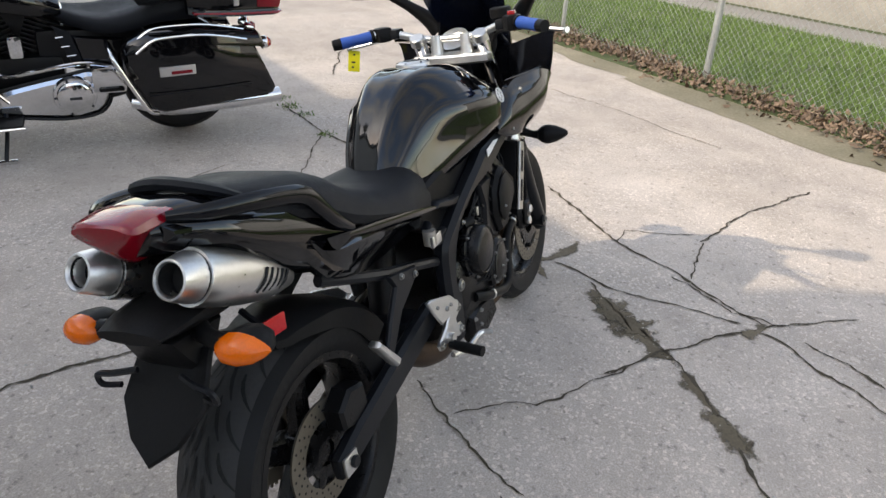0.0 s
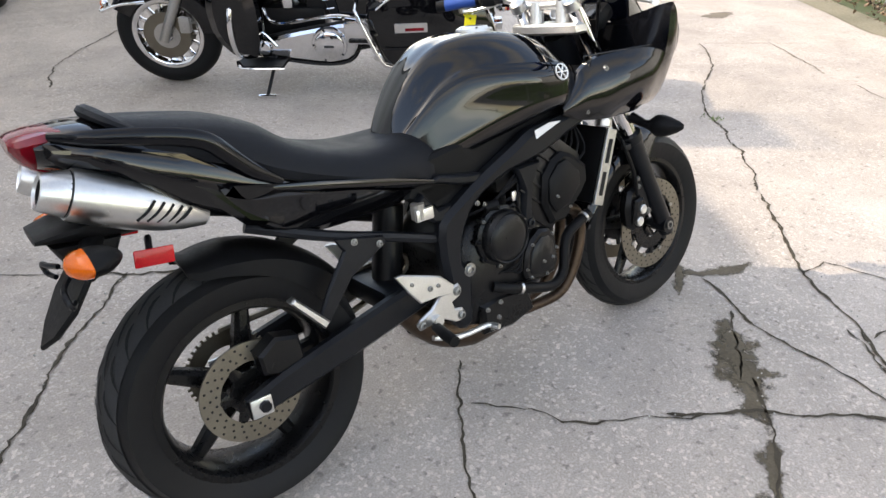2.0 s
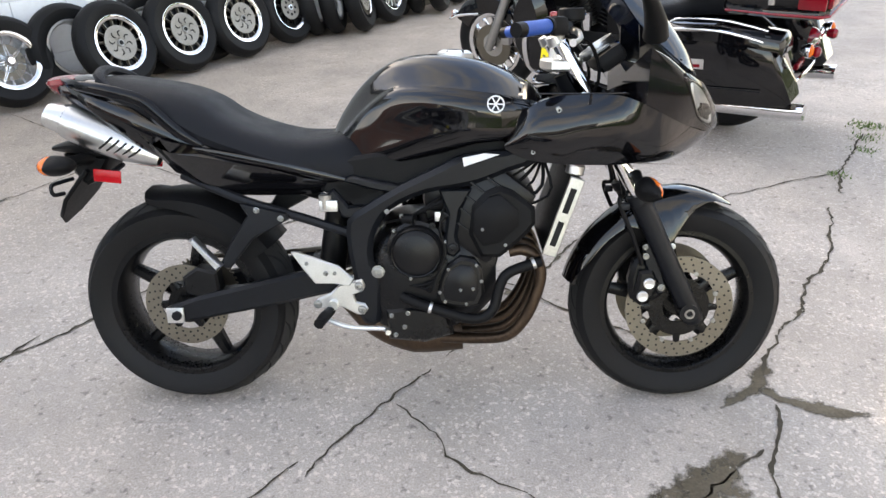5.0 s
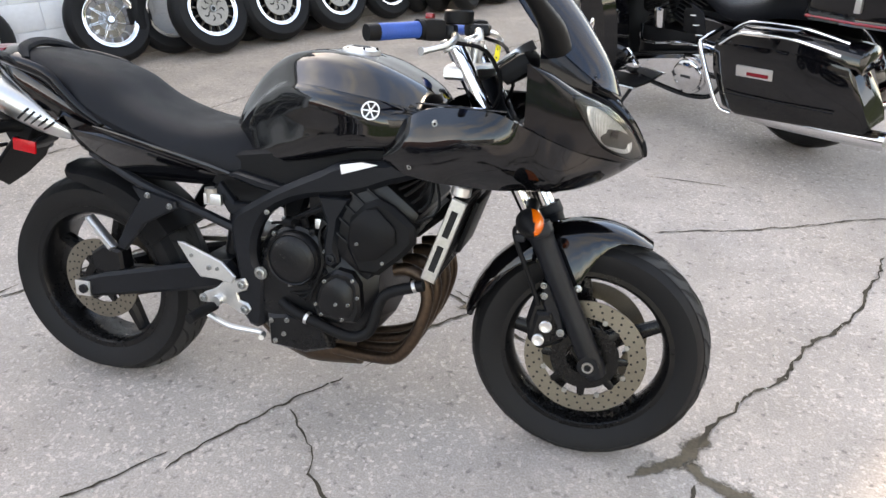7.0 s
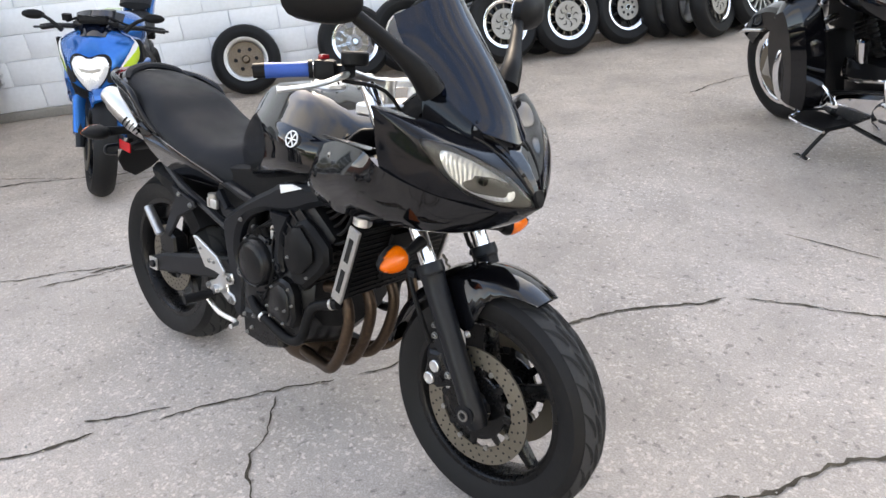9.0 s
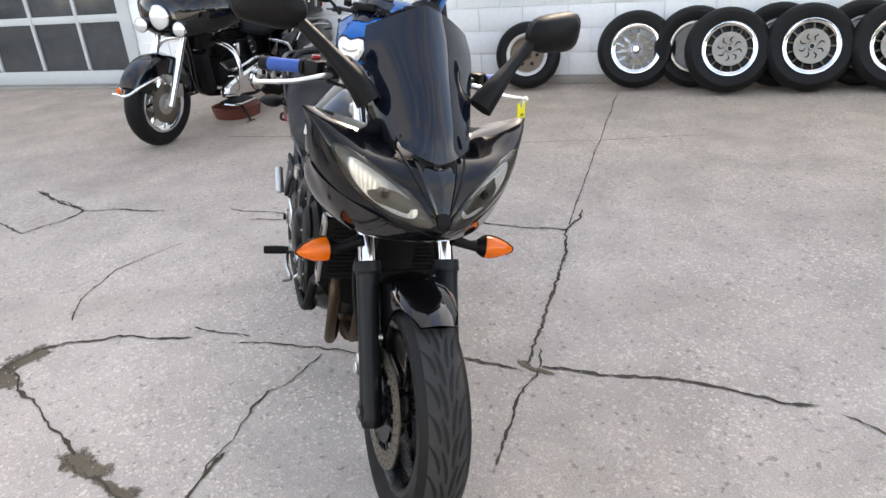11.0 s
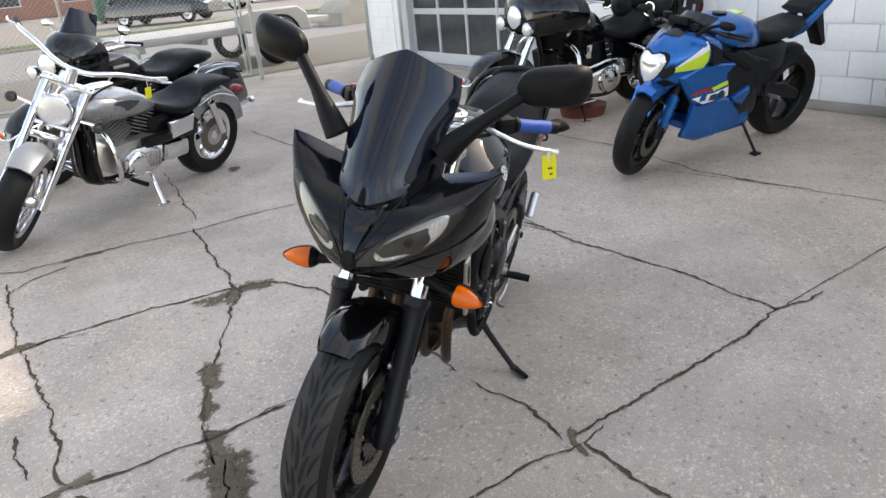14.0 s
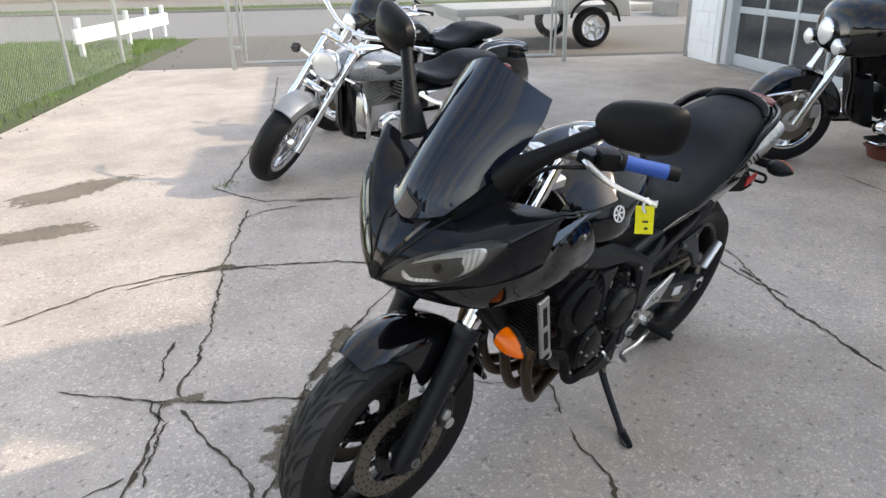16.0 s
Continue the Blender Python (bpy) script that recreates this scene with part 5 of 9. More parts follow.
        part("cable", made(tube, [(0.60 + 0.03 * k, -0.13, 0.57), (0.68 + 0.03 * k, -0.16, z), (0.85 + 0.03 * k, -0.14, 0.70 - 0.01 * k), (1.02, -0.10, 0.74)], 0.004 + 0.001 * (k % 2), 6), PLASTIC, bike)
    # radiator
    tiltr = Matrix.Rotation(radians(19), 4, "Y")
    rad = part("radiator", made(rbox, (1.063, 0, 0.595), (0.03, 0.345, 0.215), 0.006, tiltr), PLASTIC, bike, "black radiator")
    for k in range(14):
        f = (k - 6.5) / 14
        part("radiator_fin", made(rbox, (1.081 + 0.0625 * f, 0, 0.592 + 0.2 * f), (0.004, 0.325, 0.004), 0.001, tiltr), ENGINE, rad)
    for s in (-1, 1):
        guard = made(plate, [(-0.019, -0.108), (0.019, -0.108), (0.019, 0.108), (-0.019, 0.108)], s * 0.176, s * 0.186, 0, 0.003)
        guard.transform(Matrix.Translation((1.066, 0, 0.592)) @ tiltr)
        gd = part("radiator_end_plate", guard, DULLALU, bike, "silver radiator end plate with two slots")
        for dz in (-0.046, 0.046):
            slot = made(plate, [(-0.008, -0.034), (0.008, -0.034), (0.008, 0.034), (-0.008, 0.034)], s * 0.184, s * 0.1875, 0, 0.002)
            slot.transform(Matrix.Translation((1.066, 0, 0.592)) @ tiltr @ Matrix.Translation((0, 0, dz)))
            part("slot", slot, DARKHOLE, gd)
    part("radiator_cap", made(cyl, (1.095, -0.155, 0.70), (1.10, -0.155, 0.725), 0.024), ALU, bike)
    part("cap_label", made(rbox, (1.10, -0.155, 0.7262), (0.03, 0.03, 0.002), 0.0005), REDP, bike)
    part("fork_shield", made(rbox, (1.098, 0, 0.60), (0.012, 0.15, 0.14), 0.004, tiltr), PLASTIC, bike)
    # headers
    for y in (-0.125, -0.045, 0.045, 0.125):
        pipe = made(tube, [(0.930, y, 0.485), (0.966, y, 0.490), (1.000, y, 0.472), (1.017, y, 0.42), (1.004, y, 0.355), (0.975, y * 0.97, 0.288), (0.930, y * 0.9, 0.236), (0.86, y * 0.7, 0.215), (0.74, y * 0.45, 0.205)], 0.0165, 12)
        part("exhaust_header", pipe, HEADER, bike, "heat-browned exhaust header")
    part("collector", made(tube, [(0.80, 0, 0.20), (0.66, 0, 0.20), (0.55, 0, 0.235), (0.45, 0.0, 0.33)], [0.055, 0.065, 0.05, 0.035], 14), HEADER, bike)
    # fairing
    cowl = [
        (1.490, [(0, 0.815), (0.010, 0.812), (0.013, 0.805), (0.012, 0.800), (0.010, 0.796), (0.006, 0.794), (0, 0.793)]),
        (1.475, [(0, 0.852), (0.024, 0.844), (0.042, 0.828), (0.045, 0.815), (0.038, 0.800), (0.022, 0.788), (0, 0.782)]),
        (1.445, [(0, 0.893), (0.050, 0.886), (0.093, 0.874), (0.103, 0.840), (0.080, 0.792), (0.045, 0.768), (0, 0.758)]),
        (1.40, [(0, 0.932), (0.075, 0.924), (0.150, 0.920), (0.166, 0.880), (0.136, 0.818), (0.080, 0.750), (0, 0.735)]),
        (1.345, [(0, 0.955), (0.095, 0.947), (0.202, 0.953), (0.218, 0.915), (0.198, 0.845), (0.130, 0.738), (0, 0.716)]),
        (1.29, [(0, 0.955), (0.11, 0.966), (0.240, 0.990), (0.252, 0.955), (0.232, 0.86), (0.165, 0.735), (0, 0.715)]),
        (1.245, [(0, 0.945), (0.12, 0.975), (0.265, 1.010), (0.268, 0.985), (0.247, 0.87), (0.176, 0.735), (0, 0.72)]),
    ]
    bm = made(body, cowl, 37, 12)
    bm.normal_update()
    bmesh.ops.recalc_face_normals(bm, faces=bm.faces)
    tree = BVHTree.FromBMesh(bm)
    eye = [(0.224, 0.950), (0.171, 0.937), (0.111, 0.902), (0.061, 0.866), (0.022, 0.822), (0.019, 0.799), (0.078, 0.804), (0.138, 0.830), (0.183, 0.868), (0.212, 0.912)]
    pane = [(0.188, 0.927), (0.130, 0.902), (0.078, 0.866), (0.052, 0.844), (0.058, 0.816), (0.100, 0.820), (0.146, 0.843), (0.184, 0.886)]
    rim = cr([(a, b, 0) for a, b in eye], 72, closed=True)
    mid = sum(rim, Vector()) / len(rim)
    hole = [mid + (p - mid) * 0.965 for p in rim]

    def in_hole(y, z):
        inside = False
        for p, q in zip(hole, hole[1:] + hole[:1]):
            if (p.y > z) != (q.y > z) and y < p.x + (z - p.y) / (q.y - p.y) * (q.x - p.x):
                inside = not inside
        return inside

    gone = []
    for f in bm.faces:
        c = f.calc_center_median()
        if f.normal.x > 0.05 and in_hole(abs(c.y), c.z):
            gone.append(f)
    bmesh.ops.delete(bm, geom=gone, context="FACES")
    for v in bm.verts:
        if v.co.x > 1.29 and any(e.is_boundary for e in v.link_edges):
            side = 1 if v.co.y > 0 else -1
            near = min(hole, key=lambda p: (p.x - abs(v.co.y)) ** 2 + (p.y - v.co.z) ** 2)
            hit = tree.ray_cast(Vector((3, side * near.x, near.y)), Vector((-1, 0, 0)))[0]
            if hit and (hit - v.co).length < 0.03:
                v.co = hit
    part("front_cowl", bm, PAINT2, bike, "black front cowl", 50)
    for s in (-1, 1):
        on_hull = lambda p, lift: tree.ray_cast(Vector((3, s * p.x, p.y)), Vector((-1, 0, 0)))[0] + Vector((lift, 0, 0))
        flange = [[on_hull(mid + (p - mid) * k, lift) for p in rim] for k, lift in ((1.0, 0.0005), (0.99, 0.003), (0.95, 0.002), (0.94, -0.006))]
        deep = [[on_hull(mid + (p - mid) * k, -d) for p in rim] for k, d in ((0.945, 0.002), (0.93, 0.020), (0.80, 0.040), (0.65, 0.046), (0.5, 0.050), (0.3, 0.052), (0.1, 0.053))]
        light = part("headlight", made(loft, flange, False), PLASTIC, bike, "slanted twin headlight")
        part("lamp_wall", made(loft, deep), HOUSING, light, "grey inner wall")
        ring = cr([(a, b, 0) for a, b in pane], 48, closed=True)
        heart = sum(ring, Vector()) / len(ring)
        bowl = bmesh.new()
        loft(bowl, [[on_hull(heart + (p - heart) * k, -d) for p in ring] for k, d in ((1.0, 0.030), (0.985, 0.008), (0.95, 0.007), (0.88, 0.010), (0.75, 0.014), (0.6, 0.017), (0.45, 0.019), (0.3, 0.020), (0.08, 0.021))])
        part("reflector", bowl, REFLECT, light, "bright reflector")
        c = on_hull(heart, -0.019)
        part("bulb_shield", made(cyl, c, c + Vector((0.014, 0, -0.002)), 0.009), MATT, light)
        part("lens", made(patch, tree, [(s * a, b) for a, b in eye], 0.006), LENS, light, "clear lens")
        part("side_fairing", made(side_skin, s, tree), PAINT, bike, "gloss black side fairing")
        bolt(bike, (1.045, s * 0.212, 0.868), 0.008, (0, s, 0))
        bolt(bike, (0.985, s * 0.198, 0.765), 0.007, (0, s, 0))
        blade = made(plate, [(0.99, s * 0.188), (1.10, s * 0.196), (1.20, s * 0.212), (1.205, s * 0.240), (1.12, s * 0.222)], 0.9045, 0.9085, 0, 0.002, "xy")
        part("fairing_lip", blade, PAINT, bike, "gloss black upper edge strip")
        stalk = made(tube, [(1.26, s * 0.12, 0.69), (1.262, s * 0.165, 0.675), (1.262, s * 0.19, 0.672)], [0.016, 0.012, 0.016], 10)
        part("indicator_stalk", stalk, PLASTIC, bike)
        ind = part("front_indicator", made(lathe, [(0, -0.005), (0.018, -0.002), (0.028, 0.012), (0.030, 0.022)], 20, (1.262, s * 0.190, 0.672), (0.25, s, -0.02)), PLASTIC, bike)
        part("lens", made(lathe, [(0.030, 0.020), (0.0305, 0.034), (0.026, 0.055), (0.016, 0.078), (0.006, 0.092), (0, 0.094)], 20, (1.262, s * 0.190, 0.672), (0.25, s, -0.02)), AMBER, ind, "amber lens")
        bm = made(lathe, [(0.0312, 0.018), (0.0322, 0.034), (0.0275, 0.056), (0.0172, 0.080), (0.007, 0.095), (0, 0.097)], 24, (1.262, s * 0.190, 0.672), (0.25, s, -0.02))
        ahead = Vector((1, -s * 0.25, 0)).normalized()
        bmesh.ops.delete(bm, geom=[f for f in bm.faces if (f.calc_center_median() - Vector((1.262, s * 0.190, 0.672))).dot(ahead) > 0.002], context="FACES")
        part("lamp_back", bm, PLASTIC, ind, "black rear shell")
        # mirror
        part("mirror_stalk", made(tube, [(1.285, s * 0.135, 1.035), (1.275, s * 0.165, 1.075), (1.245, s * 0.215, 1.125), (1.200, s * 0.285, 1.186)], [0.032, 0.027, 0.017, 0.015], 10), PLASTIC, bike)
        shell = []
        for dx, k in ((0.034, 0.25), (0.024, 0.72), (0.008, 0.95), (-0.012, 1.0), (-0.018, 0.94)):
            ring = cr([(-0.078, 0.005, 0), (-0.06, 0.036, 0), (0.0, 0.045, 0), (0.065, 0.04, 0), (0.08, 0.0, 0), (0.065, -0.038, 0), (0.0, -0.042, 0), (-0.055, -0.03, 0)], 24, True)
            shell.append([Vector((1.188 + dx - 0.25 * p.x * k, s * (0.348 + 1.04 * p.x * k), 1.212 + 1.12 * p.y * k + 0.16 * p.x * k)) for p in ring])
        mir = part("mirror", made(loft, shell), PLASTIC, bike, "black rear-view mirror")
        glass_ring = [Vector((p.x - 0.001, p.y, p.z)) for p in shell[-1]]
        part("mirror_glass", made(loft, [glass_ring, [Vector((p.x - 0.002, p.y, p.z)) for p in glass_ring]]), CHROME, mir)
    centre = made(patch, tree, [(0.0, 0.918), (0.030, 0.930), (0.052, 0.940), (0.040, 0.90), (0.022, 0.85), (0.010, 0.812), (0.0, 0.805), (-0.010, 0.812), (-0.022, 0.85), (-0.040, 0.90), (-0.052, 0.940), (-0.030, 0.930)], 0.006)
    part("nose_panel", centre, PAINT, bike, "gloss black nose panel")
    part("nose_tip", made(patch, tree, [(0.0, 0.838), (0.013, 0.834), (0.015, 0.815), (0.008, 0.800), (0.0, 0.796), (-0.008, 0.800), (-0.015, 0.815), (-0.013, 0.834)], 0.009), PLASTIC, bike)
    for s in (-1, 1):
        part("nose_vent", made(patch, tree, [(s * 0.006, 0.921), (s * 0.030, 0.934), (s * 0.050, 0.944), (s * 0.044, 0.926), (s * 0.036, 0.905), (s * 0.030, 0.918)], 0.0085), DARKHOLE, bike)
        seam = []
        for f in (0, 0.2, 0.4, 0.6, 0.8, 1):
            yy, zz = 0.088 - 0.072 * f, 0.962 - 0.132 * f
            seam.append(tree.ray_cast(Vector((3, s * yy, zz)), Vector((-1, 0, 0)))[0] + Vector((0.001, 0, 0)))
        part("panel_seam", made(tube, seam, 0.0028, 6), DARKHOLE, bike)
    # screen
    rows = []
    line = [(1.428, 0.930), (1.400, 0.997), (1.337, 1.090), (1.264, 1.180), (1.216, 1.248)]
    wide = [0.078, 0.098, 0.121, 0.133, 0.124]
    lift = [0.026, 0.003, -0.026, -0.042, -0.060]
    sweep = [0.042, 0.072, 0.086, 0.072, 0.058]
    cl = cr([(a, 0, b) for a, b in line], 21)
    ws = [p.x for p in cr([(w, 0, 0) for w in wide], 21)]
    ls = [p.x for p in cr([(w, 0, 0) for w in lift], 21)]
    ds = [p.x for p in cr([(w, 0, 0) for w in sweep], 21)]
    for th in (0.0, -0.004):
        row_set = []
        for p, w, lf, d in zip(cl, ws, ls, ds):
            row = []
            for j in range(17):
                f = (j - 8) / 8
                row.append(Vector((p.x + th - d * f * f, f * w, p.z + lf * abs(f) ** 1.3)))
            row_set.append(row)
        rows.append(row_set)
    bm = bmesh.new()
    loft(bm, rows[0], closed=False)
    loft(bm, rows[1], closed=False)
    part("windscreen", bm, SCREEN, bike, "dark tinted windscreen", 60)
    for s in (-1, 1):
        rows_s = []
        for i in range(2, 15):
            top = rows[0][i][-1 if s > 0 else 0]
            hit = tree.ray_cast(Vector((top.x - 0.004, top.y * 0.985, top.z)), Vector((0, 0, -1)))[0]
            if hit is None:
                break
            foot = Vector((hit.x + 0.004, hit.y * 1.06, hit.z + 0.001))
            up = Vector((top.x - 0.003, top.y * 0.985, top.z + 0.002))
            mid = (up + foot) / 2 + Vector((0, s * 0.004, 0))
            rows_s.append([up, mid, foot, foot - Vector((0, s * 0.008, 0)), mid - Vector((0, s * 0.008, 0)), up - Vector((0, s * 0.008, 0))])
        if len(rows_s) > 2:
            part("screen_surround", made(loft, rows_s), PAINT2, bike, "black panel under the screen edge")
        for fx, fz, fy in ((1.388, 0.975, 0.076), (1.305, 1.045, 0.108)):
            bolt(bike, (fx - 0.024, s * fy, fz), 0.004, (1, s * 0.5, 0.6), MATT)
    # bars and controls
    part("handlebar", made(tube, [(0.965, -0.297, 1.058), (1.035, -0.2, 1.065), (1.065, -0.09, 1.035), (1.07, 0, 1.03), (1.065, 0.09, 1.035), (1.035, 0.2, 1.065), (0.965, 0.297, 1.058)], 0.0115, 10), ALU, bike, "silver handlebar")
    for s in (-1, 1):
        part("bar_riser", made(tube, [(1.062, s * 0.05, 0.97), (1.07, s * 0.05, 1.04)], 0.02, 12), ALU, bike)
        a, b = Vector((1.012, s * 0.240, 1.063)), Vector((0.948, s * 0.318, 1.056))
        part("grip", made(tube, [a, a.lerp(b, 0.5), b], [0.0175, 0.0165, 0.0175], 14), BLUEGRIP, bike, "bright blue rubber grip")
        part("grip_collar", made(tube, [a + (a - b) * 0.04, a + (b - a) * 0.06], 0.021, 14), PLASTIC, bike)
        part("bar_end", made(tube, [b, b + (b - a) * 0.26], [0.0175, 0.0165], 14), PLASTIC, bike)
        part("switch_box", made(rbox, (1.030, s * 0.213, 1.063), (0.05, 0.05, 0.045), 0.012, Matrix.Rotation(s * radians(-38), 4, "Z")), PLASTIC, bike)
        lever = made(tube, [(1.066, s * 0.180, 1.056), (1.082, s * 0.215, 1.050), (1.082, s * 0.28, 1.036), (1.060, s * 0.352, 1.027), (1.053, s * 0.366, 1.026)], [0.009, 0.008, 0.006, 0.0055, 0.009], 8)
        part("clutch_lever" if s > 0 else "brake_lever", lever, ALU, bike, "silver hand lever")
        part("lever_bracket", made(rbox, (1.050, s * 0.180, 1.060), (0.05, 0.04, 0.03), 0.008), MATT, bike)
        part("control_cable", made(tube, [(1.06, s * 0.19, 1.04), (1.13, s * 0.12, 1.02), (1.16, s * 0.08, 0.93), (1.10, s * 0.07, 0.83)], 0.005, 6), PLASTIC, bike)
    part("brake_fluid_cup", made(cyl, (1.075, -0.165, 1.075), (1.075, -0.165, 1.105), 0.032), PLASTIC, bike)
    part("kill_switch", made(rbox, (1.026, -0.215, 1.090), (0.016, 0.022, 0.012), 0.003), REDP, bike, "red kill switch")
    dash = part("instrument_pod", made(rbox, (1.19, 0, 0.985), (0.08, 0.19, 0.05), 0.02, Matrix.Rotation(radians(-35), 4, "Y")), PLASTIC, bike)
    part("dial", made(lathe, [(0, 0.0), (0.042, 0.0), (0.047, 0.012), (0.05, 0.012), (0.05, -0.01)], 28, (1.172, 0.035, 1.008), (-0.57, 0, 0.82)), ALU, dash, "silver-rimmed dial")
    part("display", made(rbox, (1.165, -0.05, 1.004), (0.05, 0.06, 0.006), 0.002, Matrix.Rotation(radians(-35), 4, "Y")), PANE, dash)
    # side stand
    inv = LEANED.inverted()
    foot = inv @ Vector((0.668, 0.225, 0.012))
    part("side_stand", made(tube, [(0.575, 0.115, 0.285), (0.60, 0.145, 0.20), foot], [0.015, 0.012, 0.010], 10), MATT, bike)
    pad = made(tube, [(-0.012, -0.01, 0.012), (0.004, 0.012, 0.004), (0.022, 0.034, 0.003), (0.036, 0.050, 0.006)], [0.011, 0.011, 0.011, 0.007], 10, 0, 1.4)
    pad.transform(inv @ Matrix.Translation((0.668, 0.222, 0.007)))
    part("stand_foot", pad, MATT, bike)
    part("stand_spring", made(tube, [(0.585, 0.135, 0.27), (0.605, 0.158, 0.19)], 0.007, 8), STEEL, bike)
    part("warning_label", made(rbox, (0.166, 0.1295, 0.338), (0.062, 0.003, 0.034), 0.001, Matrix.Rotation(radians(-12), 4, "Y")), WHITE, bike, "white warning label on the swing arm")
    # tag on the clutch lever
    tag = thing("price_tag", LEANED @ pose(1.068, 0.346, 1.03, 11.7, 0, 32), "bright yellow paper tag hanging from the clutch lever", "tag")
    bm = made(plate, [(-0.019, -0.012), (0.019, -0.012), (0.019, -0.078), (-0.019, -0.078)], -0.001, 0.001, 0, 0.001, "yz")
    part("card", bm, YELLOW, tag)
    part("string", made(tube, [(-0.012, 0.004, 0.0), (0.004, 0.010, -0.006), (0.010, 0.0, 0.004), (0.004, -0.004, -0.014), (0.002, 0, -0.026)], 0.0032, 6), WHITE, tag, "knotted white string")
    for k, (y, z, w) in enumerate(((0.0, -0.024, 0.007), (0.002, -0.048, 0.012), (0.004, -0.064, 0.008))):
        for x in (-0.0014, 0.0014):
            part("mark", made(rbox, (x, y, z), (0.0006, w, 0.005), 0), DARKTEXT, tag)
    return bike


sport_tourer()

# ---- white block building ----
BLOCKW = mat("white_painted_block", (0.86, 0.87, 0.875), 0.5, scale=9, vary=0.04, bump=0.35, dirt=(0.78, 0.785, 0.78), obj_vary=0.02)
MORTAR = mat("painted_joint", (0.80, 0.81, 0.815), 0.7, scale=20, vary=0.08, bump=0.3)
BASEC = mat("grey_footing", (0.30, 0.28, 0.25), 0.85, scale=14, vary=0.25, bump=0.4)
GALV = mat("galvanised_steel", (0.42, 0.43, 0.42), 0.45, 0.7, scale=30, vary=0.15)
GREYP = mat("grey_door_paint", (0.50, 0.52, 0.53), 0.45, scale=14, vary=0.08)
ROOFG = mat("grey_roof_edge", (0.25, 0.25, 0.25), 0.6, scale=6, vary=0.2)
WALL = Matrix.Translation(lot(-8.28, 3.70)) @ Matrix.Rotation(LOT + radians(1.75), 4, "Z")
WL = 26.0


def wall_top(x):
    """The wall's height under a roof that falls gently along the building."""
    return 4.36 - 0.043 * x


def sloped(bm, limit=3.5, lift=0.0):
    for v in bm.verts:
        if v.co.z > limit:
            v.co.z += wall_top(v.co.x) - 4.36 + lift
    return bm


DOOR0, DOOR1, DOORH = 1.05, 4.0, 3.0


def wall_box(bm, x0, x1, y0, y1, z0, z1, bev=0.0):
    rbox(bm, ((x0 + x1) / 2, (y0 + y1) / 2, (z0 + z1) / 2), (x1 - x0, y1 - y0, z1 - z0), bev)


wall_n = thing("wall_north", WALL, "white painted concrete block wall", "wall", kind="structure")
bm = bmesh.new()
wall_box(bm, 0, DOOR0, 0.006, 0.25, 0, 4.36)
wall_box(bm, DOOR1, WL, 0.006, 0.25, 0, 4.36)
wall_box(bm, DOOR0, DOOR1, 0.006, 0.25, DOORH, 4.36)
part("backing", sloped(bm), MORTAR, wall_n)
part("footing", made(wall_box, DOOR1 + 0.1, WL, -0.035, 0.004, 0, 0.075, 0.012), BASEC, wall_n, "grey concrete footing")
side = thing("wall_west", WALL, "white block end wall", "wall", kind="structure")
part("backing", sloped(made(wall_box, 0.0, 0.25, 0.25, 11, 0, 4.36)), BLOCKW, side)
roof = part("ceiling", sloped(made(wall_box, -0.08, WL, -0.08, 11, 4.36, 4.52)), ROOFG, None, "flat roof with a grey edge")
roof.matrix_world = WALL
tagged(roof, kind="structure", category="roof")
back = part("wall_inner", sloped(made(wall_box, 0.26, WL, 4.5, 4.7, 0, 4.36)), MORTAR, None, "plain inner wall")
back.matrix_world = WALL
tagged(back, kind="structure", category="wall")
part("corner_guard", made(wall_box, -0.05, 0.03, -0.03, 0.06, 0, 2.6, 0.008), GALV, wall_n, "dark grey steel corner guard")

# things on the roof's edge, known by the shadows they throw on the lot
def roof_z(x):
    return wall_top(x) + 0.16


turbine = thing("roof_ventilator", WALL @ pose(8.72, 0.45, roof_z(8.72) - 0.02), "tapered grey sheet-metal ventilator on the roof edge", "ventilator")
part("hood", made(lathe, [(0.0, 0.0), (0.50, 0.0), (0.47, 0.35), (0.34, 0.70), (0.20, 0.92), (0.0, 0.98)], 28, (0, 0, 0), (0, 0, 1)), GALV, turbine)
stack = thing("chimney", WALL @ pose(11.25, 0.35, roof_z(11.25) - 0.03), "square chimney with a wire cage on top", "chimney")
part("shaft", made(rbox, (0, 0, 0.37), (0.60, 0.5, 0.76), 0.06), BASEC, stack)
for k in range(5):
    part("cage_bar", made(tube, [(-0.26 + 0.13 * k, 0, 0.74), (-0.26 + 0.13 * k, 0, 1.05)], 0.012, 6), GALV, stack)
for z in (0.86, 1.05):
    part("cage_hoop", made(tube, [(-0.28, 0, z), (0.28, 0, z)], 0.014, 6), GALV, stack)
unit = thing("roof_unit", WALL @ pose(5.45, 0.45, roof_z(5.45) - 0.03), "low grey cooling unit on the roof edge", "cooling unit")
part("case", made(rbox, (0, 0, 0.25), (0.86, 0.7, 0.52), 0.10), GALV, unit)

# garage door
door = thing("door_1", WALL, "grey glazed overhead garage door, closed", "garage door", kind="structure")
part("door_frame", made(wall_box, DOOR0 - 0.0, DOOR0 + 0.16, -0.02, 0.20, 0, DOORH, 0.01), GREYP, door, "grey painted jamb")
part("door_frame", made(wall_box, DOOR1 - 0.16, DOOR1, -0.02, 0.20, 0, DOORH, 0.01), GREYP, door)
part("door_track", made(wall_box, DOOR0 - 0.07, DOOR0 - 0.005, -0.03, 0.004, 0, DOORH, 0.01), GALV, door)
part("threshold", made(wall_box, DOOR0, DOOR1, -0.06, 0.12, 0.0, 0.03, 0.008), BASEC, door)
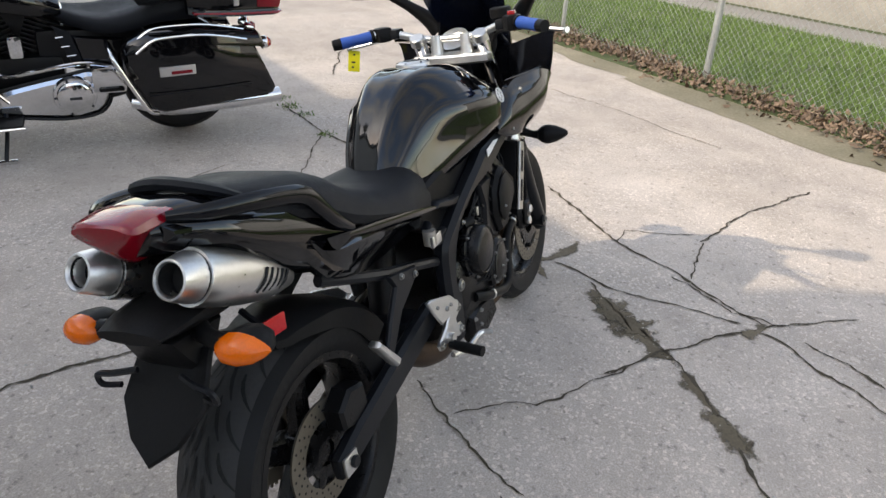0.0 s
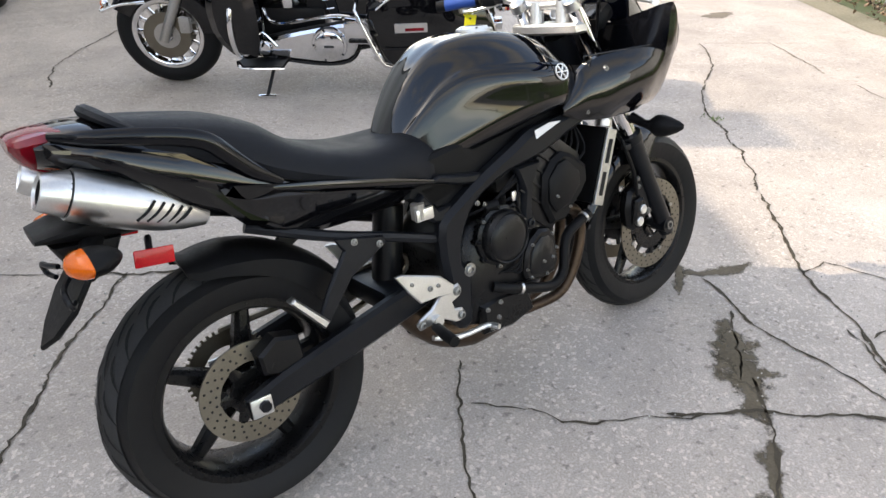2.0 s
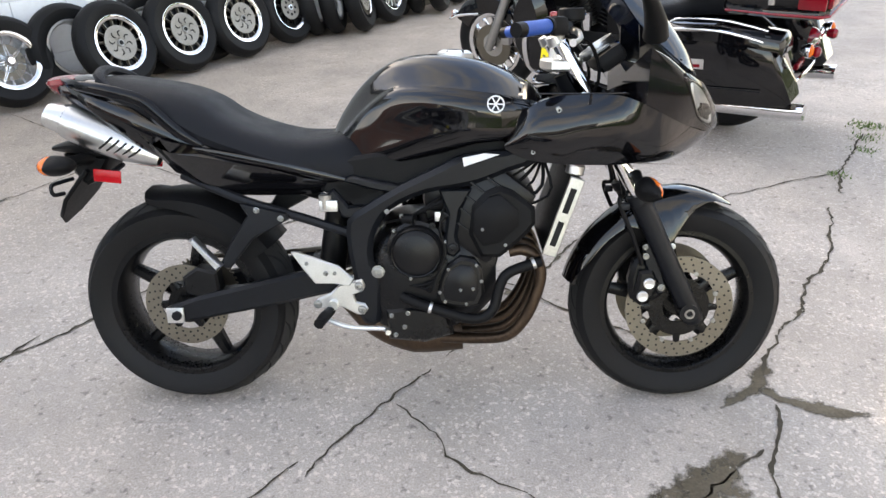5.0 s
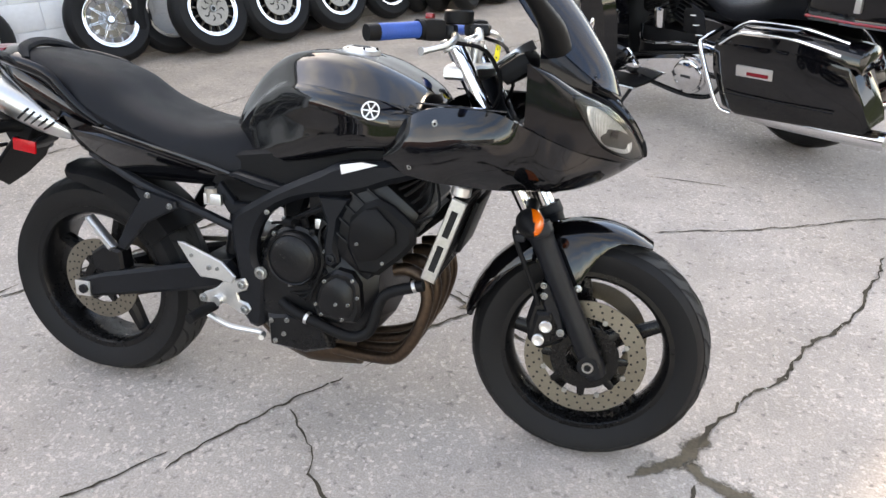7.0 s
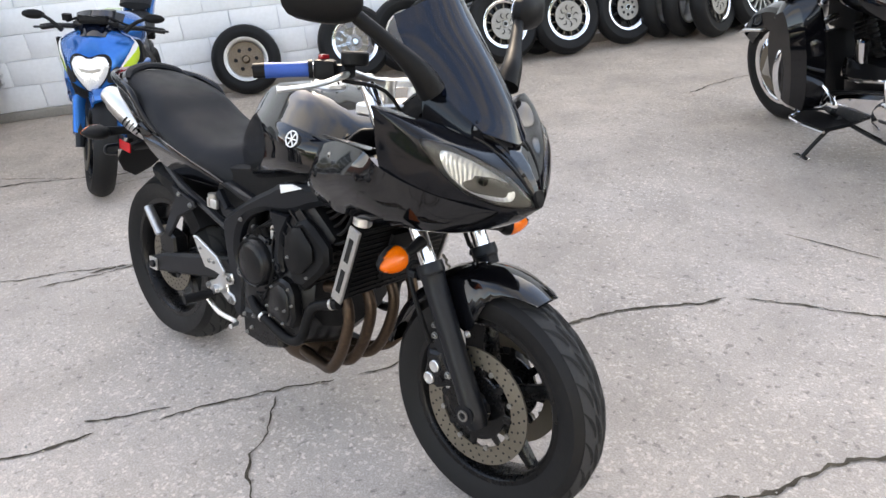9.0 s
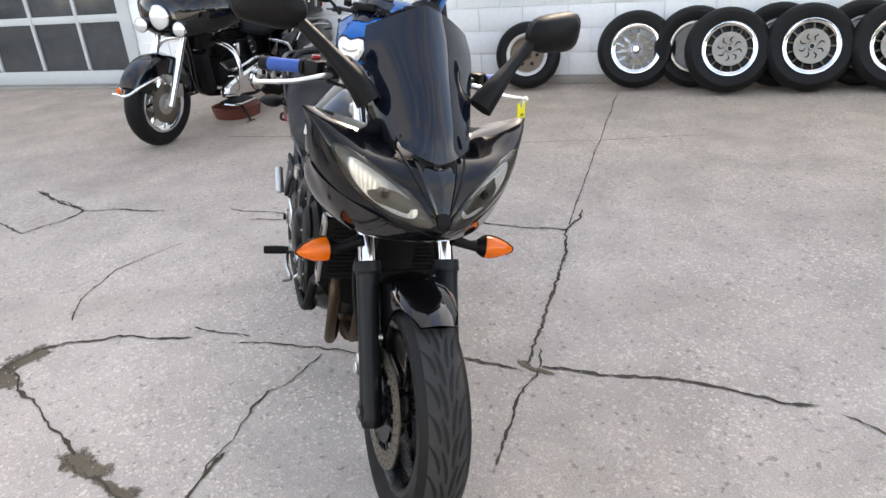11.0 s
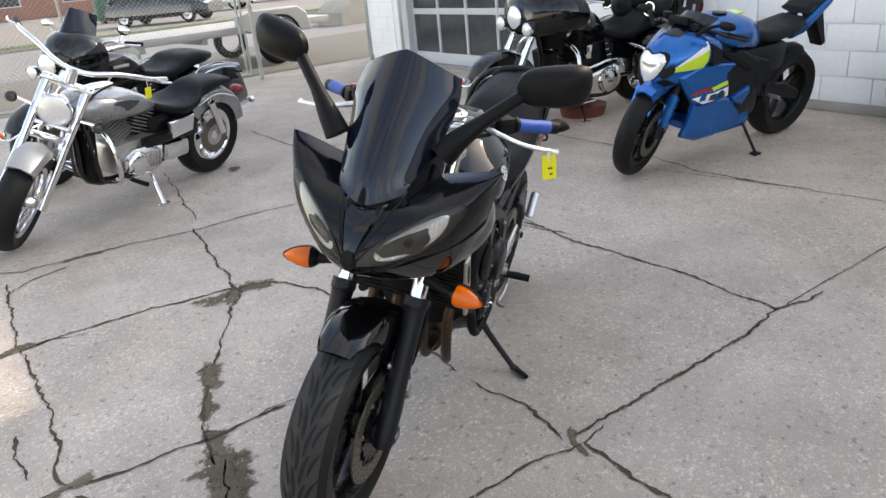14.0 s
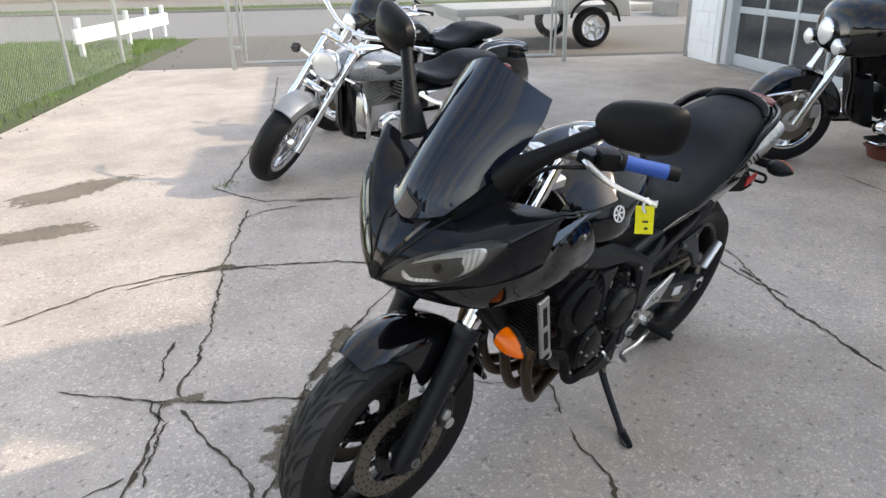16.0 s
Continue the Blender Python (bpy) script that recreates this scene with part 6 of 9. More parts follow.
for z0, z1 in ((0.03, 0.18), (0.70, 0.78), (1.30, 1.38), (1.90, 1.98), (2.50, 2.58)):
    part("rail", made(wall_box, DOOR0 + 0.16, DOOR1 - 0.16, 0.08, 0.13, z0, z1, 0.008), GREYP, door)
for k in range(5):
    x = DOOR0 + 0.16 + (DOOR1 - DOOR0 - 0.32) * k / 4
    part("mullion", made(wall_box, x - 0.022, x + 0.022, 0.075, 0.125, 0.19, DOORH - 0.01, 0.006), GREYP, door)
for j, (z0, z1) in enumerate(((0.18, 0.70), (0.78, 1.30), (1.38, 1.90), (1.98, 2.50), (2.58, 2.99))):
    for k in range(4):
        x = DOOR0 + 0.16 + (DOOR1 - DOOR0 - 0.32) * k / 4
        part("pane", made(wall_box, x + 0.02, x + (DOOR1 - DOOR0 - 0.32) / 4 - 0.02, 0.10, 0.106, z0, z1), PANE, door)

# ---- fence, gate, verge ----
def wire_net(bm, x0, x1, z0, z1, pitch=0.062, r=0.0016):
    """Diamond net in the xz plane: straight wires both ways, clipped to the panel."""
    hgt = z1 - z0
    k = int((x1 - x0 + hgt) / pitch)
    for sgn in (1, -1):
        for i in range(k):
            a = x0 - hgt + i * pitch
            p0, p1 = max(a, x0), min(a + hgt, x1)
            if p1 - p0 < 0.01:
                continue
            q = lambda x: z0 + (x - a) if sgn > 0 else z1 - (x - a)
            A, B = Vector((p0, sgn * 0.001, q(p0))), Vector((p1, sgn * 0.001, q(p1)))
            d = (B - A).normalized()
            n1, n2 = Vector((0, 1, 0)), d.cross(Vector((0, 1, 0)))
            ra = [bm.verts.new(A + n1 * r * math.cos(t) + n2 * r * math.sin(t)) for t in (0, 2.09, 4.19)]
            rb = [bm.verts.new(B + n1 * r * math.cos(t) + n2 * r * math.sin(t)) for t in (0, 2.09, 4.19)]
            for j in range(3):
                bm.faces.new((ra[j], ra[(j + 1) % 3], rb[(j + 1) % 3], rb[j]))


WIRE = mat("galvanised_wire", (0.36, 0.38, 0.36), 0.5, 0.5, scale=30, vary=0.2)
FENCE = Matrix.Translation(lot(0, -4.86)) @ Matrix.Rotation(LOT + radians(0.3), 4, "Z")
fence = thing("fence", FENCE, "galvanised chain-link fence beside the grass", "fence")
for k in range(11):
    x = 3.35 - 2.15 * 5 + 2.15 * (k - 1)
    lean = radians(4) if k in (1, 2) else 0
    bm = made(tube, [(x, -0.03, -0.1), (x + math.tan(lean) * 1.25, -0.03, 1.25)], 0.026 if k % 3 else 0.03, 10)
    cyl(bm, (x + math.tan(lean) * 1.25, -0.03, 1.24), (x + math.tan(lean) * 1.25, -0.03, 1.28), 0.03, 0.012)
    part("post", bm, GALV, fence, "weathered grey steel post")
part("top_rail", made(tube, [(-10.0, -0.03, 1.2), (13, -0.03, 1.2)], 0.019, 8), GALV, fence)
part("wire_net", made(wire_net, -10.0, 13.0, 0.03, 1.2), WIRE, fence, "diamond wire net")

GATE = Matrix.Translation(lot(-8.35, -2.96)) @ Matrix.Rotation(LOT + radians(90) - radians(3), 4, "Z")
gate = thing("gate", GATE, "wide chain-link gate with a steel tube frame, closed", "gate")
for x, r in ((-0.07, 0.034), (4.72, 0.034)):
    part("gate_post", made(tube, [(x, 0, -0.1), (x, 0, 2.0)], r, 10), GALV, gate, "grey steel gate post")
part("gate_frame", made(tube, [(0.06, 0, 0.10), (4.58, 0, 0.10)], 0.022, 8), GALV, gate)
part("gate_frame", made(tube, [(0.06, 0, 1.85), (4.58, 0, 1.85)], 0.022, 8), GALV, gate)
for x in (0.06, 0.12, 2.3, 4.52, 4.58):
    part("gate_upright", made(tube, [(x, 0, 0.10), (x, 0, 1.85)], 0.018, 8), GALV, gate)
part("wire_net", made(wire_net, 0.1, 4.54, 0.12, 1.85), WIRE, gate, "diamond wire net")
for z in (0.3, 1.5):
    part("hinge", made(rbox, (0.0, 0, z), (0.14, 0.05, 0.06), 0.01), GALV, gate)

VERGE_IN, VERGE_OUT = -4.55, -13.0
grass_bed = part("ground_verge", made(sheet, [(-13.4, VERGE_OUT - 30), (30, VERGE_OUT - 30), (30, -4.3), (16, -4.38), (-13.4, -4.60)], -0.3, 0.006), SOIL, None, "mossy soil of the verge")
tagged(grass_bed, kind="structure", category="ground")

LEAFG = bpy.data.materials.new("grass_blades")
LEAFG.use_nodes = True
gn, gl = LEAFG.node_tree.nodes, LEAFG.node_tree.links
geo = gn.new("ShaderNodeNewGeometry")
gr = gn.new("ShaderNodeValToRGB")
gr.color_ramp.elements[0].color, gr.color_ramp.elements[1].color = (0.05, 0.10, 0.018, 1), (0.17, 0.27, 0.06, 1)
gl.new(geo.outputs["Random Per Island"], gr.inputs[0])
gl.new(gr.outputs[0], gn["Principled BSDF"].inputs["Base Color"])
gn["Principled BSDF"].inputs["Roughness"].default_value = 0.6
DRYL = bpy.data.materials.new("dry_leaves")
DRYL.use_nodes = True
dn, dl = DRYL.node_tree.nodes, DRYL.node_tree.links
geo2 = dn.new("ShaderNodeNewGeometry")
dr = dn.new("ShaderNodeValToRGB")
dr.color_ramp.elements[0].color, dr.color_ramp.elements[1].color = (0.06, 0.038, 0.024, 1), (0.27, 0.185, 0.125, 1)
dl.new(geo2.outputs["Random Per Island"], dr.inputs[0])
dl.new(dr.outputs[0], dn["Principled BSDF"].inputs["Base Color"])
dn["Principled BSDF"].inputs["Roughness"].default_value = 0.75


def mesh_raw(name, verts, faces, material):
    me = bpy.data.meshes.new(name)
    me.from_pydata(verts, [], faces)
    me.materials.append(material)
    return me


def scatter_grass(count, u0, u1, v0, v1, hmin, hmax, keep):
    verts, faces = [], []
    r = random.Random(11)
    while len(faces) < count:
        u, v = r.uniform(u0, u1), r.uniform(v0, v1)
        if not keep(u, v, r):
            continue
        p = lot(u, v, 0.0)
        a = r.uniform(0, 6.283)
        hgt = r.uniform(hmin, hmax)
        w = r.uniform(0.003, 0.006)
        lx, ly = r.uniform(-0.5, 0.5) * hgt, r.uniform(-0.5, 0.5) * hgt
        n = len(verts)
        verts += [(p.x - w * math.cos(a), p.y - w * math.sin(a), 0), (p.x + w * math.cos(a), p.y + w * math.sin(a), 0), (p.x + lx, p.y + ly, hgt)]
        faces.append((n, n + 1, n + 2))
    return verts, faces


def edge_v(u):
    return -4.62 + 0.10 * math.sin(u * 0.9) + 0.14 * noise.noise(Vector((u * 1.3, 0, 4)))


near = lambda u, v, r: v < edge_v(u) - 0.05 and (v < edge_v(u) - 0.45 or r.random() < 0.25 + 0.6 * noise.noise(Vector((u * 2.2, v * 2.2, 0))))
ob = new("grass", mesh_raw("grass", *scatter_grass(90000, -13.3, 9.0, -8.3, -4.4, 0.04, 0.10, near), LEAFG))
tagged(ob, "bright green spring grass behind the fence", "grass", kind="stuff")
ob = new("grass", mesh_raw("far_grass", *scatter_grass(26000, -13.3, -4.9, -22.0, -8.3, 0.06, 0.13, lambda u, v, r: u < -5), LEAFG))
tagged(ob, "green lawn beyond the fence", "grass", kind="stuff")


def scatter_leaves(count, place, smin=0.02, smax=0.05):
    verts, faces = [], []
    r = random.Random(5)
    for _ in range(count):
        u, v, z = place(r)
        c = lot(u, v, z)
        m = Euler((r.uniform(-0.9, 0.9), r.uniform(-0.9, 0.9), r.uniform(0, 6.28))).to_matrix()
        s = r.uniform(smin, smax)
        n = len(verts)
        for x, y, b in ((-1, 0, 0.2), (-0.3, -0.5, -0.1), (0.5, -0.4, 0.15), (1, 0, 0.3), (0.4, 0.45, -0.1), (-0.35, 0.5, 0.1)):
            q = c + m @ Vector((x * s, y * s, b * s))
            verts.append((q.x, q.y, max(0.004, q.z)))
        faces += [(n, n + 1, n + 2, n + 3), (n, n + 3, n + 4, n + 5)]
    return verts, faces


def drift(r):
    u = r.choice((r.gauss(1.6, 1.0), r.gauss(4.6, 0.9), r.uniform(-1, 9)))
    return u, edge_v(u) - 0.12 + r.gauss(0, 0.15), abs(r.gauss(0.025, 0.02)) + 0.008


ob = new("dry_leaves", mesh_raw("dry_leaves", *scatter_leaves(4200, drift, 0.012, 0.036), DRYL))
tagged(ob, "drift of curled brown leaves along the fence", "leaves", kind="stuff")
ob = new("dry_leaves", mesh_raw("stray_leaves", *scatter_leaves(160, lambda r: (r.uniform(-12, 8), edge_v(0) + abs(r.gauss(0, 0.25)) - 0.1, 0.006), 0.01, 0.03), DRYL))
tagged(ob, "few stray leaves on the concrete edge", "leaves", kind="stuff")
MOSS = mat("mossy_damp_concrete", (0.22, 0.195, 0.145), 0.9, scale=12, vary=0.4, bump=0.4, dirt=(0.12, 0.112, 0.075), spec=0.15)
for k, (u, v, ru, rv) in enumerate(((0.6, -4.30, 1.0, 0.16), (2.3, -4.26, 1.0, 0.20), (4.0, -4.33, 0.9, 0.14), (5.8, -4.30, 1.0, 0.16), (-1.6, -4.36, 1.1, 0.12))):
    part("mossy_edge", made(blob, tuple(lot(u, v)[:2]), ru, rv, LOT, 0.0024 + 0.0003 * k, 31.0 + 7 * k), MOSS, pave, "mossy damp edge of the slab")


def tuft(x, y, spread, count, seed):
    r = random.Random(seed)
    verts, faces = [], []
    for _ in range(count):
        px, py = x + r.gauss(0, spread), y + r.gauss(0, spread)
        a, hgt, w = r.uniform(0, 6.283), r.uniform(0.006, 0.026), r.uniform(0.002, 0.005)
        lx, ly = r.uniform(-0.9, 0.9) * hgt, r.uniform(-0.9, 0.9) * hgt
        n = len(verts)
        verts += [(px - w * math.cos(a), py - w * math.sin(a), 0.002), (px + w * math.cos(a), py + w * math.sin(a), 0.002), (px + lx, py + ly, hgt)]
        faces.append((n, n + 1, n + 2))
    return verts, faces


verts, faces = [], []
for k, (x, y, spread, count) in enumerate(((3.21, 2.31, 0.05, 220), (3.10, 2.10, 0.04, 90), (3.0, 1.90, 0.03, 60), (2.69, 1.57, 0.03, 60), (3.30, 0.83, 0.03, 40), (0.11, -3.24, 0.05, 70), (-5.48, 0.61, 0.04, 60))):
    v, f = tuft(x, y, spread, count, k)
    faces += [tuple(len(verts) + q for q in face) for face in f]
    verts += v
tagged(new("weeds", mesh_raw("weeds", verts, faces, LEAFG)), "small green weeds growing out of the cracks", "weeds", kind="stuff")

# white rail on the verge
rail = thing("barrier", Matrix.Translation(lot(-10.2, -5.85)) @ Matrix.Rotation(LOT + radians(180) - radians(6.5), 4, "Z"), "low white painted board barrier on the grass", "barrier")
part("board", made(rbox, (2.05, 0, 0.36), (4.1, 0.05, 0.24), 0.01), WHITE, rail)
for x in (0.3, 2.2, 3.2, 4.0):
    part("post", made(rbox, (x, 0.06, 0.32), (0.09, 0.07, 0.64), 0.008), WHITE, rail)

# ---- street and what lies beyond ----
FARC = mat("pale_sidewalk", (0.215, 0.203, 0.189), 0.85, scale=4, vary=0.12)
sw = part("pavement_far", made(sheet, [(-27.5, -60), (-25.5, -60), (-25.5, 60), (-27.5, 60)], -0.3, 0.01), FARC, None, "pale concrete sidewalk across the street")
tagged(sw, kind="structure", category="pavement")
kb = part("kerb", made(sheet, [(-23.5, -60), (-23.3, -60), (-23.3, 60), (-23.5, 60)], -0.3, 0.02), FARC, None, "pale concrete kerb")
tagged(kb, kind="structure", category="kerb")
vg = part("ground_strip", made(sheet, [(-25.5, -60), (-23.5, -60), (-23.5, 60), (-25.5, 60)], -0.3, 0.015), SOIL, None, "green strip between kerb and sidewalk")
tagged(vg, kind="structure", category="ground")
ob = new("grass", mesh_raw("strip_grass", *scatter_grass(9000, -25.5, -23.5, -26, 14, 0.06, 0.13, lambda u, v, r: True), LEAFG))
tagged(ob, "grass strip across the street", "grass", kind="stuff")
road = part("road", made(sheet, [(-23.3, -90), (-13.6, -90), (-13.6, 90), (-23.3, 90)], -0.3, -0.05), mat("pale_asphalt", (0.19, 0.187, 0.182), 0.85, scale=3, vary=0.12, bump=0.3), None, "worn pale grey street")
tagged(road, kind="structure", category="road")
lotfar = part("parking", made(sheet, [(-60, -60), (-27.5, -60), (-27.5, 70), (-60, 70)], -0.3, 0.0), FARC, None, "pale concrete car park")
tagged(lotfar, kind="structure", category="pavement")

BRICKR = mat("red_brick", (0.27, 0.13, 0.10), 0.8, scale=3, vary=0.2, bump=0.3)
TANB = mat("tan_brick", (0.38, 0.31, 0.24), 0.8, scale=3, vary=0.15, bump=0.3)
SIDING = mat("white_siding", (0.78, 0.78, 0.76), 0.5, scale=3, vary=0.05)


def shop(name, u, v, wid, dep, hgt, turn, material, label, rows, cols, w, h, z0=0.6, dz=3.2):
    b = thing(name, Matrix.Translation(lot(u, v)) @ Matrix.Rotation(LOT + radians(turn), 4, "Z"), label, "building")
    part("wall", made(rbox, (0, dep / 2, hgt / 2), (wid, dep, hgt), 0.02), material, b)
    part("roof", made(rbox, (0, dep / 2, hgt + 0.12), (wid + 0.3, dep + 0.3, 0.25), 0.03), ROOFG, b)
    for j in range(rows):
        for k in range(cols):
            x = -wid / 2 + wid * (k + 0.5) / cols
            win = part("window", made(rbox, (x, -0.02, z0 + dz * j + h / 2), (w + 0.16, 0.08, h + 0.16), 0.01), GREYP, b)
            part("pane", made(rbox, (x, -0.07, z0 + dz * j + h / 2), (w, 0.03, h), 0.005), PANE, win)
    return b


shop("brick_building", -62, 22, 46, 14, 11, 90, BRICKR, "long red brick building beyond the car park", 2, 10, 1.6, 1.7, 1.0)
shop("tan_building", -32.5, -10.5, 18, 12, 5, 90, TANB, "low tan brick shop with wide dark windows", 1, 4, 3.4, 1.6, 0.9)
siding = thing("white_house", Matrix.Translation(lot(5, -9.5)) @ Matrix.Rotation(LOT + radians(180), 4, "Z"), "white sided house beyond the lawn", "house")
part("wall", made(rbox, (0, 4, 2.0), (18, 8, 3.0), 0.02), SIDING, siding)
part("foundation", made(rbox, (0, 4, 0.25), (17.8, 7.8, 0.5), 0.02), BASEC, siding, "grey foundation")
part("roof", made(rbox, (0, 4, 3.65), (18.6, 8.6, 0.3), 0.05), ROOFG, siding)
for k in range(18):
    part("clapboard", made(rbox, (0, -0.02, 0.58 + 0.16 * k), (18.02, 0.03, 0.145), 0.01, Matrix.Rotation(radians(-5), 4, "X")), SIDING, siding)
walkp = part("pavement_path", made(sheet, [(0, -9.3), (14, -9.3), (14, -8.3), (0, -8.3)], -0.2, 0.02), FARC, None, "pale concrete path beside the house")
tagged(walkp, kind="structure", category="path")


def car(u, v, turn, paint, label, tall=1.45, group="cars in the street"):
    c = thing("car", Matrix.Translation(lot(u, v)) @ Matrix.Rotation(LOT + radians(turn), 4, "Z"), label, "car", group)
    low = [
        (-2.25, [(0, 0.72), (0.6, 0.70), (0.72, 0.6), (0.7, 0.42), (0, 0.36)]),
        (-2.1, [(0, 0.92), (0.7, 0.90), (0.84, 0.72), (0.8, 0.34), (0, 0.28)]),
        (-1.2, [(0, 0.98), (0.74, 0.95), (0.88, 0.75), (0.84, 0.28), (0, 0.24)]),
        (0.6, [(0, 0.96), (0.74, 0.93), (0.88, 0.74), (0.84, 0.28), (0, 0.24)]),
        (1.6, [(0, 0.88), (0.7, 0.86), (0.86, 0.70), (0.82, 0.30), (0, 0.26)]),
        (2.2, [(0, 0.70), (0.6, 0.68), (0.74, 0.58), (0.7, 0.36), (0, 0.32)]),
    ]
    part("body", made(body, low, 10, 3), paint, c)
    cab = [
        (-1.95, [(0, 0.95), (0.6, 0.95), (0.7, 0.93), (0, 0.90)]),
        (-1.6, [(0, tall - 0.05), (0.5, tall - 0.08), (0.72, 0.98), (0, 0.9)]),
        (-0.5, [(0, tall), (0.55, tall - 0.03), (0.76, 0.97), (0, 0.9)]),
        (0.3, [(0, tall - 0.06), (0.5, tall - 0.1), (0.74, 0.96), (0, 0.9)]),
        (1.0, [(0, 0.95), (0.6, 0.94), (0.68, 0.92), (0, 0.88)]),
    ]
    part("cabin_glass", made(body, cab, 8, 3), PANE, c, "dark car glass")
    part("roof", made(rbox, (-0.6, 0, tall + 0.005), (1.5, 1.0, 0.03), 0.012), paint, c)
    for x in (-1.35, 1.35):
        for s in (-1, 1):
            w = part("wheel", made(tyre, x, 0.32, 0.32, 0.2, 0.2, 24, s * 0.78), RUBBER, c)
            part("rim", made(lathe, [(0, 0.06), (0.06, 0.06), (0.1, 0.03), (0.19, 0.05), (0.2, 0.0)], 20, (x, s * 0.82, 0.32), (0, s, 0)), DULLALU, w)
    for s in (-1, 1):
        part("headlight", made(rbox, (2.1, s * 0.58, 0.66), (0.16, 0.3, 0.12), 0.03), REFLECT, c)
        part("tail_light", made(rbox, (-2.16, s * 0.66, 0.78), (0.1, 0.22, 0.14), 0.03), REDLENS, c)
    return c


DARKCAR = mat("dark_car_paint", (0.02, 0.022, 0.026), 0.2, coat=0.6, scale=8, vary=0.15)
TEALCAR = mat("dark_green_car_paint", (0.012, 0.035, 0.035), 0.2, coat=0.6, scale=8, vary=0.15)
WHITECAR = mat("white_car_paint", (0.72, 0.73, 0.74), 0.2, coat=0.6, scale=8, vary=0.04)
car(-41.5, 13.8, 95, WHITECAR, "white parked car in the far car park")
car(-39.5, 17.2, 100, TEALCAR, "dark green sport utility car in the far car park", 1.75)
car(-47.0, 24.0, 95, DARKCAR, "dark sport utility car in the far car park", 1.7)
car(-29.2, 5.2, 50, DARKCAR, "dark sport utility car beyond the sidewalk", 1.75)
car(-36.0, 9.0, 60, WHITECAR, "white car beyond the sidewalk")

bin_ = thing("dumpster", Matrix.Translation(lot(-36.5, 4.6)) @ Matrix.Rotation(LOT + radians(90), 4, "Z"), "green steel rubbish container beside the shop", "dumpster")
GREENB = mat("green_bin_paint", (0.02, 0.10, 0.06), 0.5, scale=6, vary=0.25)
part("body", made(rbox, (0, 0, 0.72), (1.9, 1.3, 1.2), 0.04), GREENB, bin_)
part("lid", made(rbox, (0, 0, 1.36), (1.96, 1.36, 0.07), 0.03), PLASTIC, bin_)
for x in (-0.7, 0.7):
    part("skid", made(rbox, (x, 0, 0.06), (0.12, 1.2, 0.12), 0.02), MATT, bin_)

# trailer by the building corner
TRW = mat("white_trailer_paint", (0.36, 0.36, 0.35), 0.45, scale=6, vary=0.1, dirt=(0.32, 0.31, 0.29))
tr = thing("trailer", Matrix.Translation(lot(-9.75, 2.64)) @ Matrix.Rotation(LOT + radians(96), 4, "Z"), "white flat-bed trailer with a boxed wheel arch", "trailer")
part("deck", made(rbox, (-0.6, 0.95, 0.62), (3.4, 1.9, 0.12), 0.02), TRW, tr)
part("side_box", made(plate, [(-0.62, 0.62), (-0.62, 0.84), (-0.45, 0.90), (0.44, 0.90), (0.60, 0.78), (0.66, 0.5), (0.42, 0.5), (0.36, 0.62), (0.2, 0.76), (-0.2, 0.76), (-0.36, 0.62), (-0.42, 0.55)], -0.14, 0.12, 0, 0.02), TRW, tr, "white wheel arch box")
part("arch_lip", made(tube, [(0.45, -0.15, 0.42), (0.36, -0.15, 0.64), (0.18, -0.15, 0.77), (-0.18, -0.15, 0.77), (-0.36, -0.15, 0.64), (-0.42, -0.15, 0.5)], 0.022, 8), PLASTIC, tr)
w = part("wheel", made(tyre, 0, 0.33, 0.33, 0.21, 0.2, 32, -0.02), RUBBER, tr)
part("rim", made(lathe, [(0, 0.035), (0.05, 0.045), (0.07, 0.02), (0.12, 0.015), (0.19, 0.03), (0.2, 0.06)], 28, (0, -0.09, 0.33), (0, -1, 0)), CHROME, w, "chrome trailer wheel")
for k in range(5):
    part("rim_spoke", made(spoke, 0, 0.33, 0.05, 0.19, 2 * math.pi * k / 5, 0.05, 0.04, 0.03, -0.118), DULLALU, w)
part("wheel", made(tyre, 0, 0.33, 0.33, 0.21, 0.2, 32, 1.92), RUBBER, tr)
part("jack_leg", made(tube, [(-2.2, 0.3, 0.6), (-2.2, 0.3, 0.0)], 0.04, 8), GALV, tr)
for x in (-2.2, -1.2):
    part("deck_beam", made(rbox, (x, 0.95, 0.52), (0.1, 1.8, 0.1), 0.01), GALV, tr)
box = thing("covered_load", Matrix.Translation(lot(-17.2, 8.2, -0.11)) @ Matrix.Rotation(LOT + radians(96), 4, "Z"), "grey and white wedge-shaped box standing beyond the trailer", "box")
part("body", made(plate, [(-1.3, 0.0), (0.6, 0.0), (0.75, 0.5), (0.45, 0.98), (-0.6, 0.95), (-1.3, 0.4)], -0.7, 0.7, 0, 0.03), BASEC, box)
part("end_panel", made(plate, [(0.62, 0.0), (1.5, 0.06), (1.45, 0.6), (1.15, 1.0), (0.47, 1.0), (0.77, 0.5)], -0.68, 0.68, 0, 0.03), TRW, box)

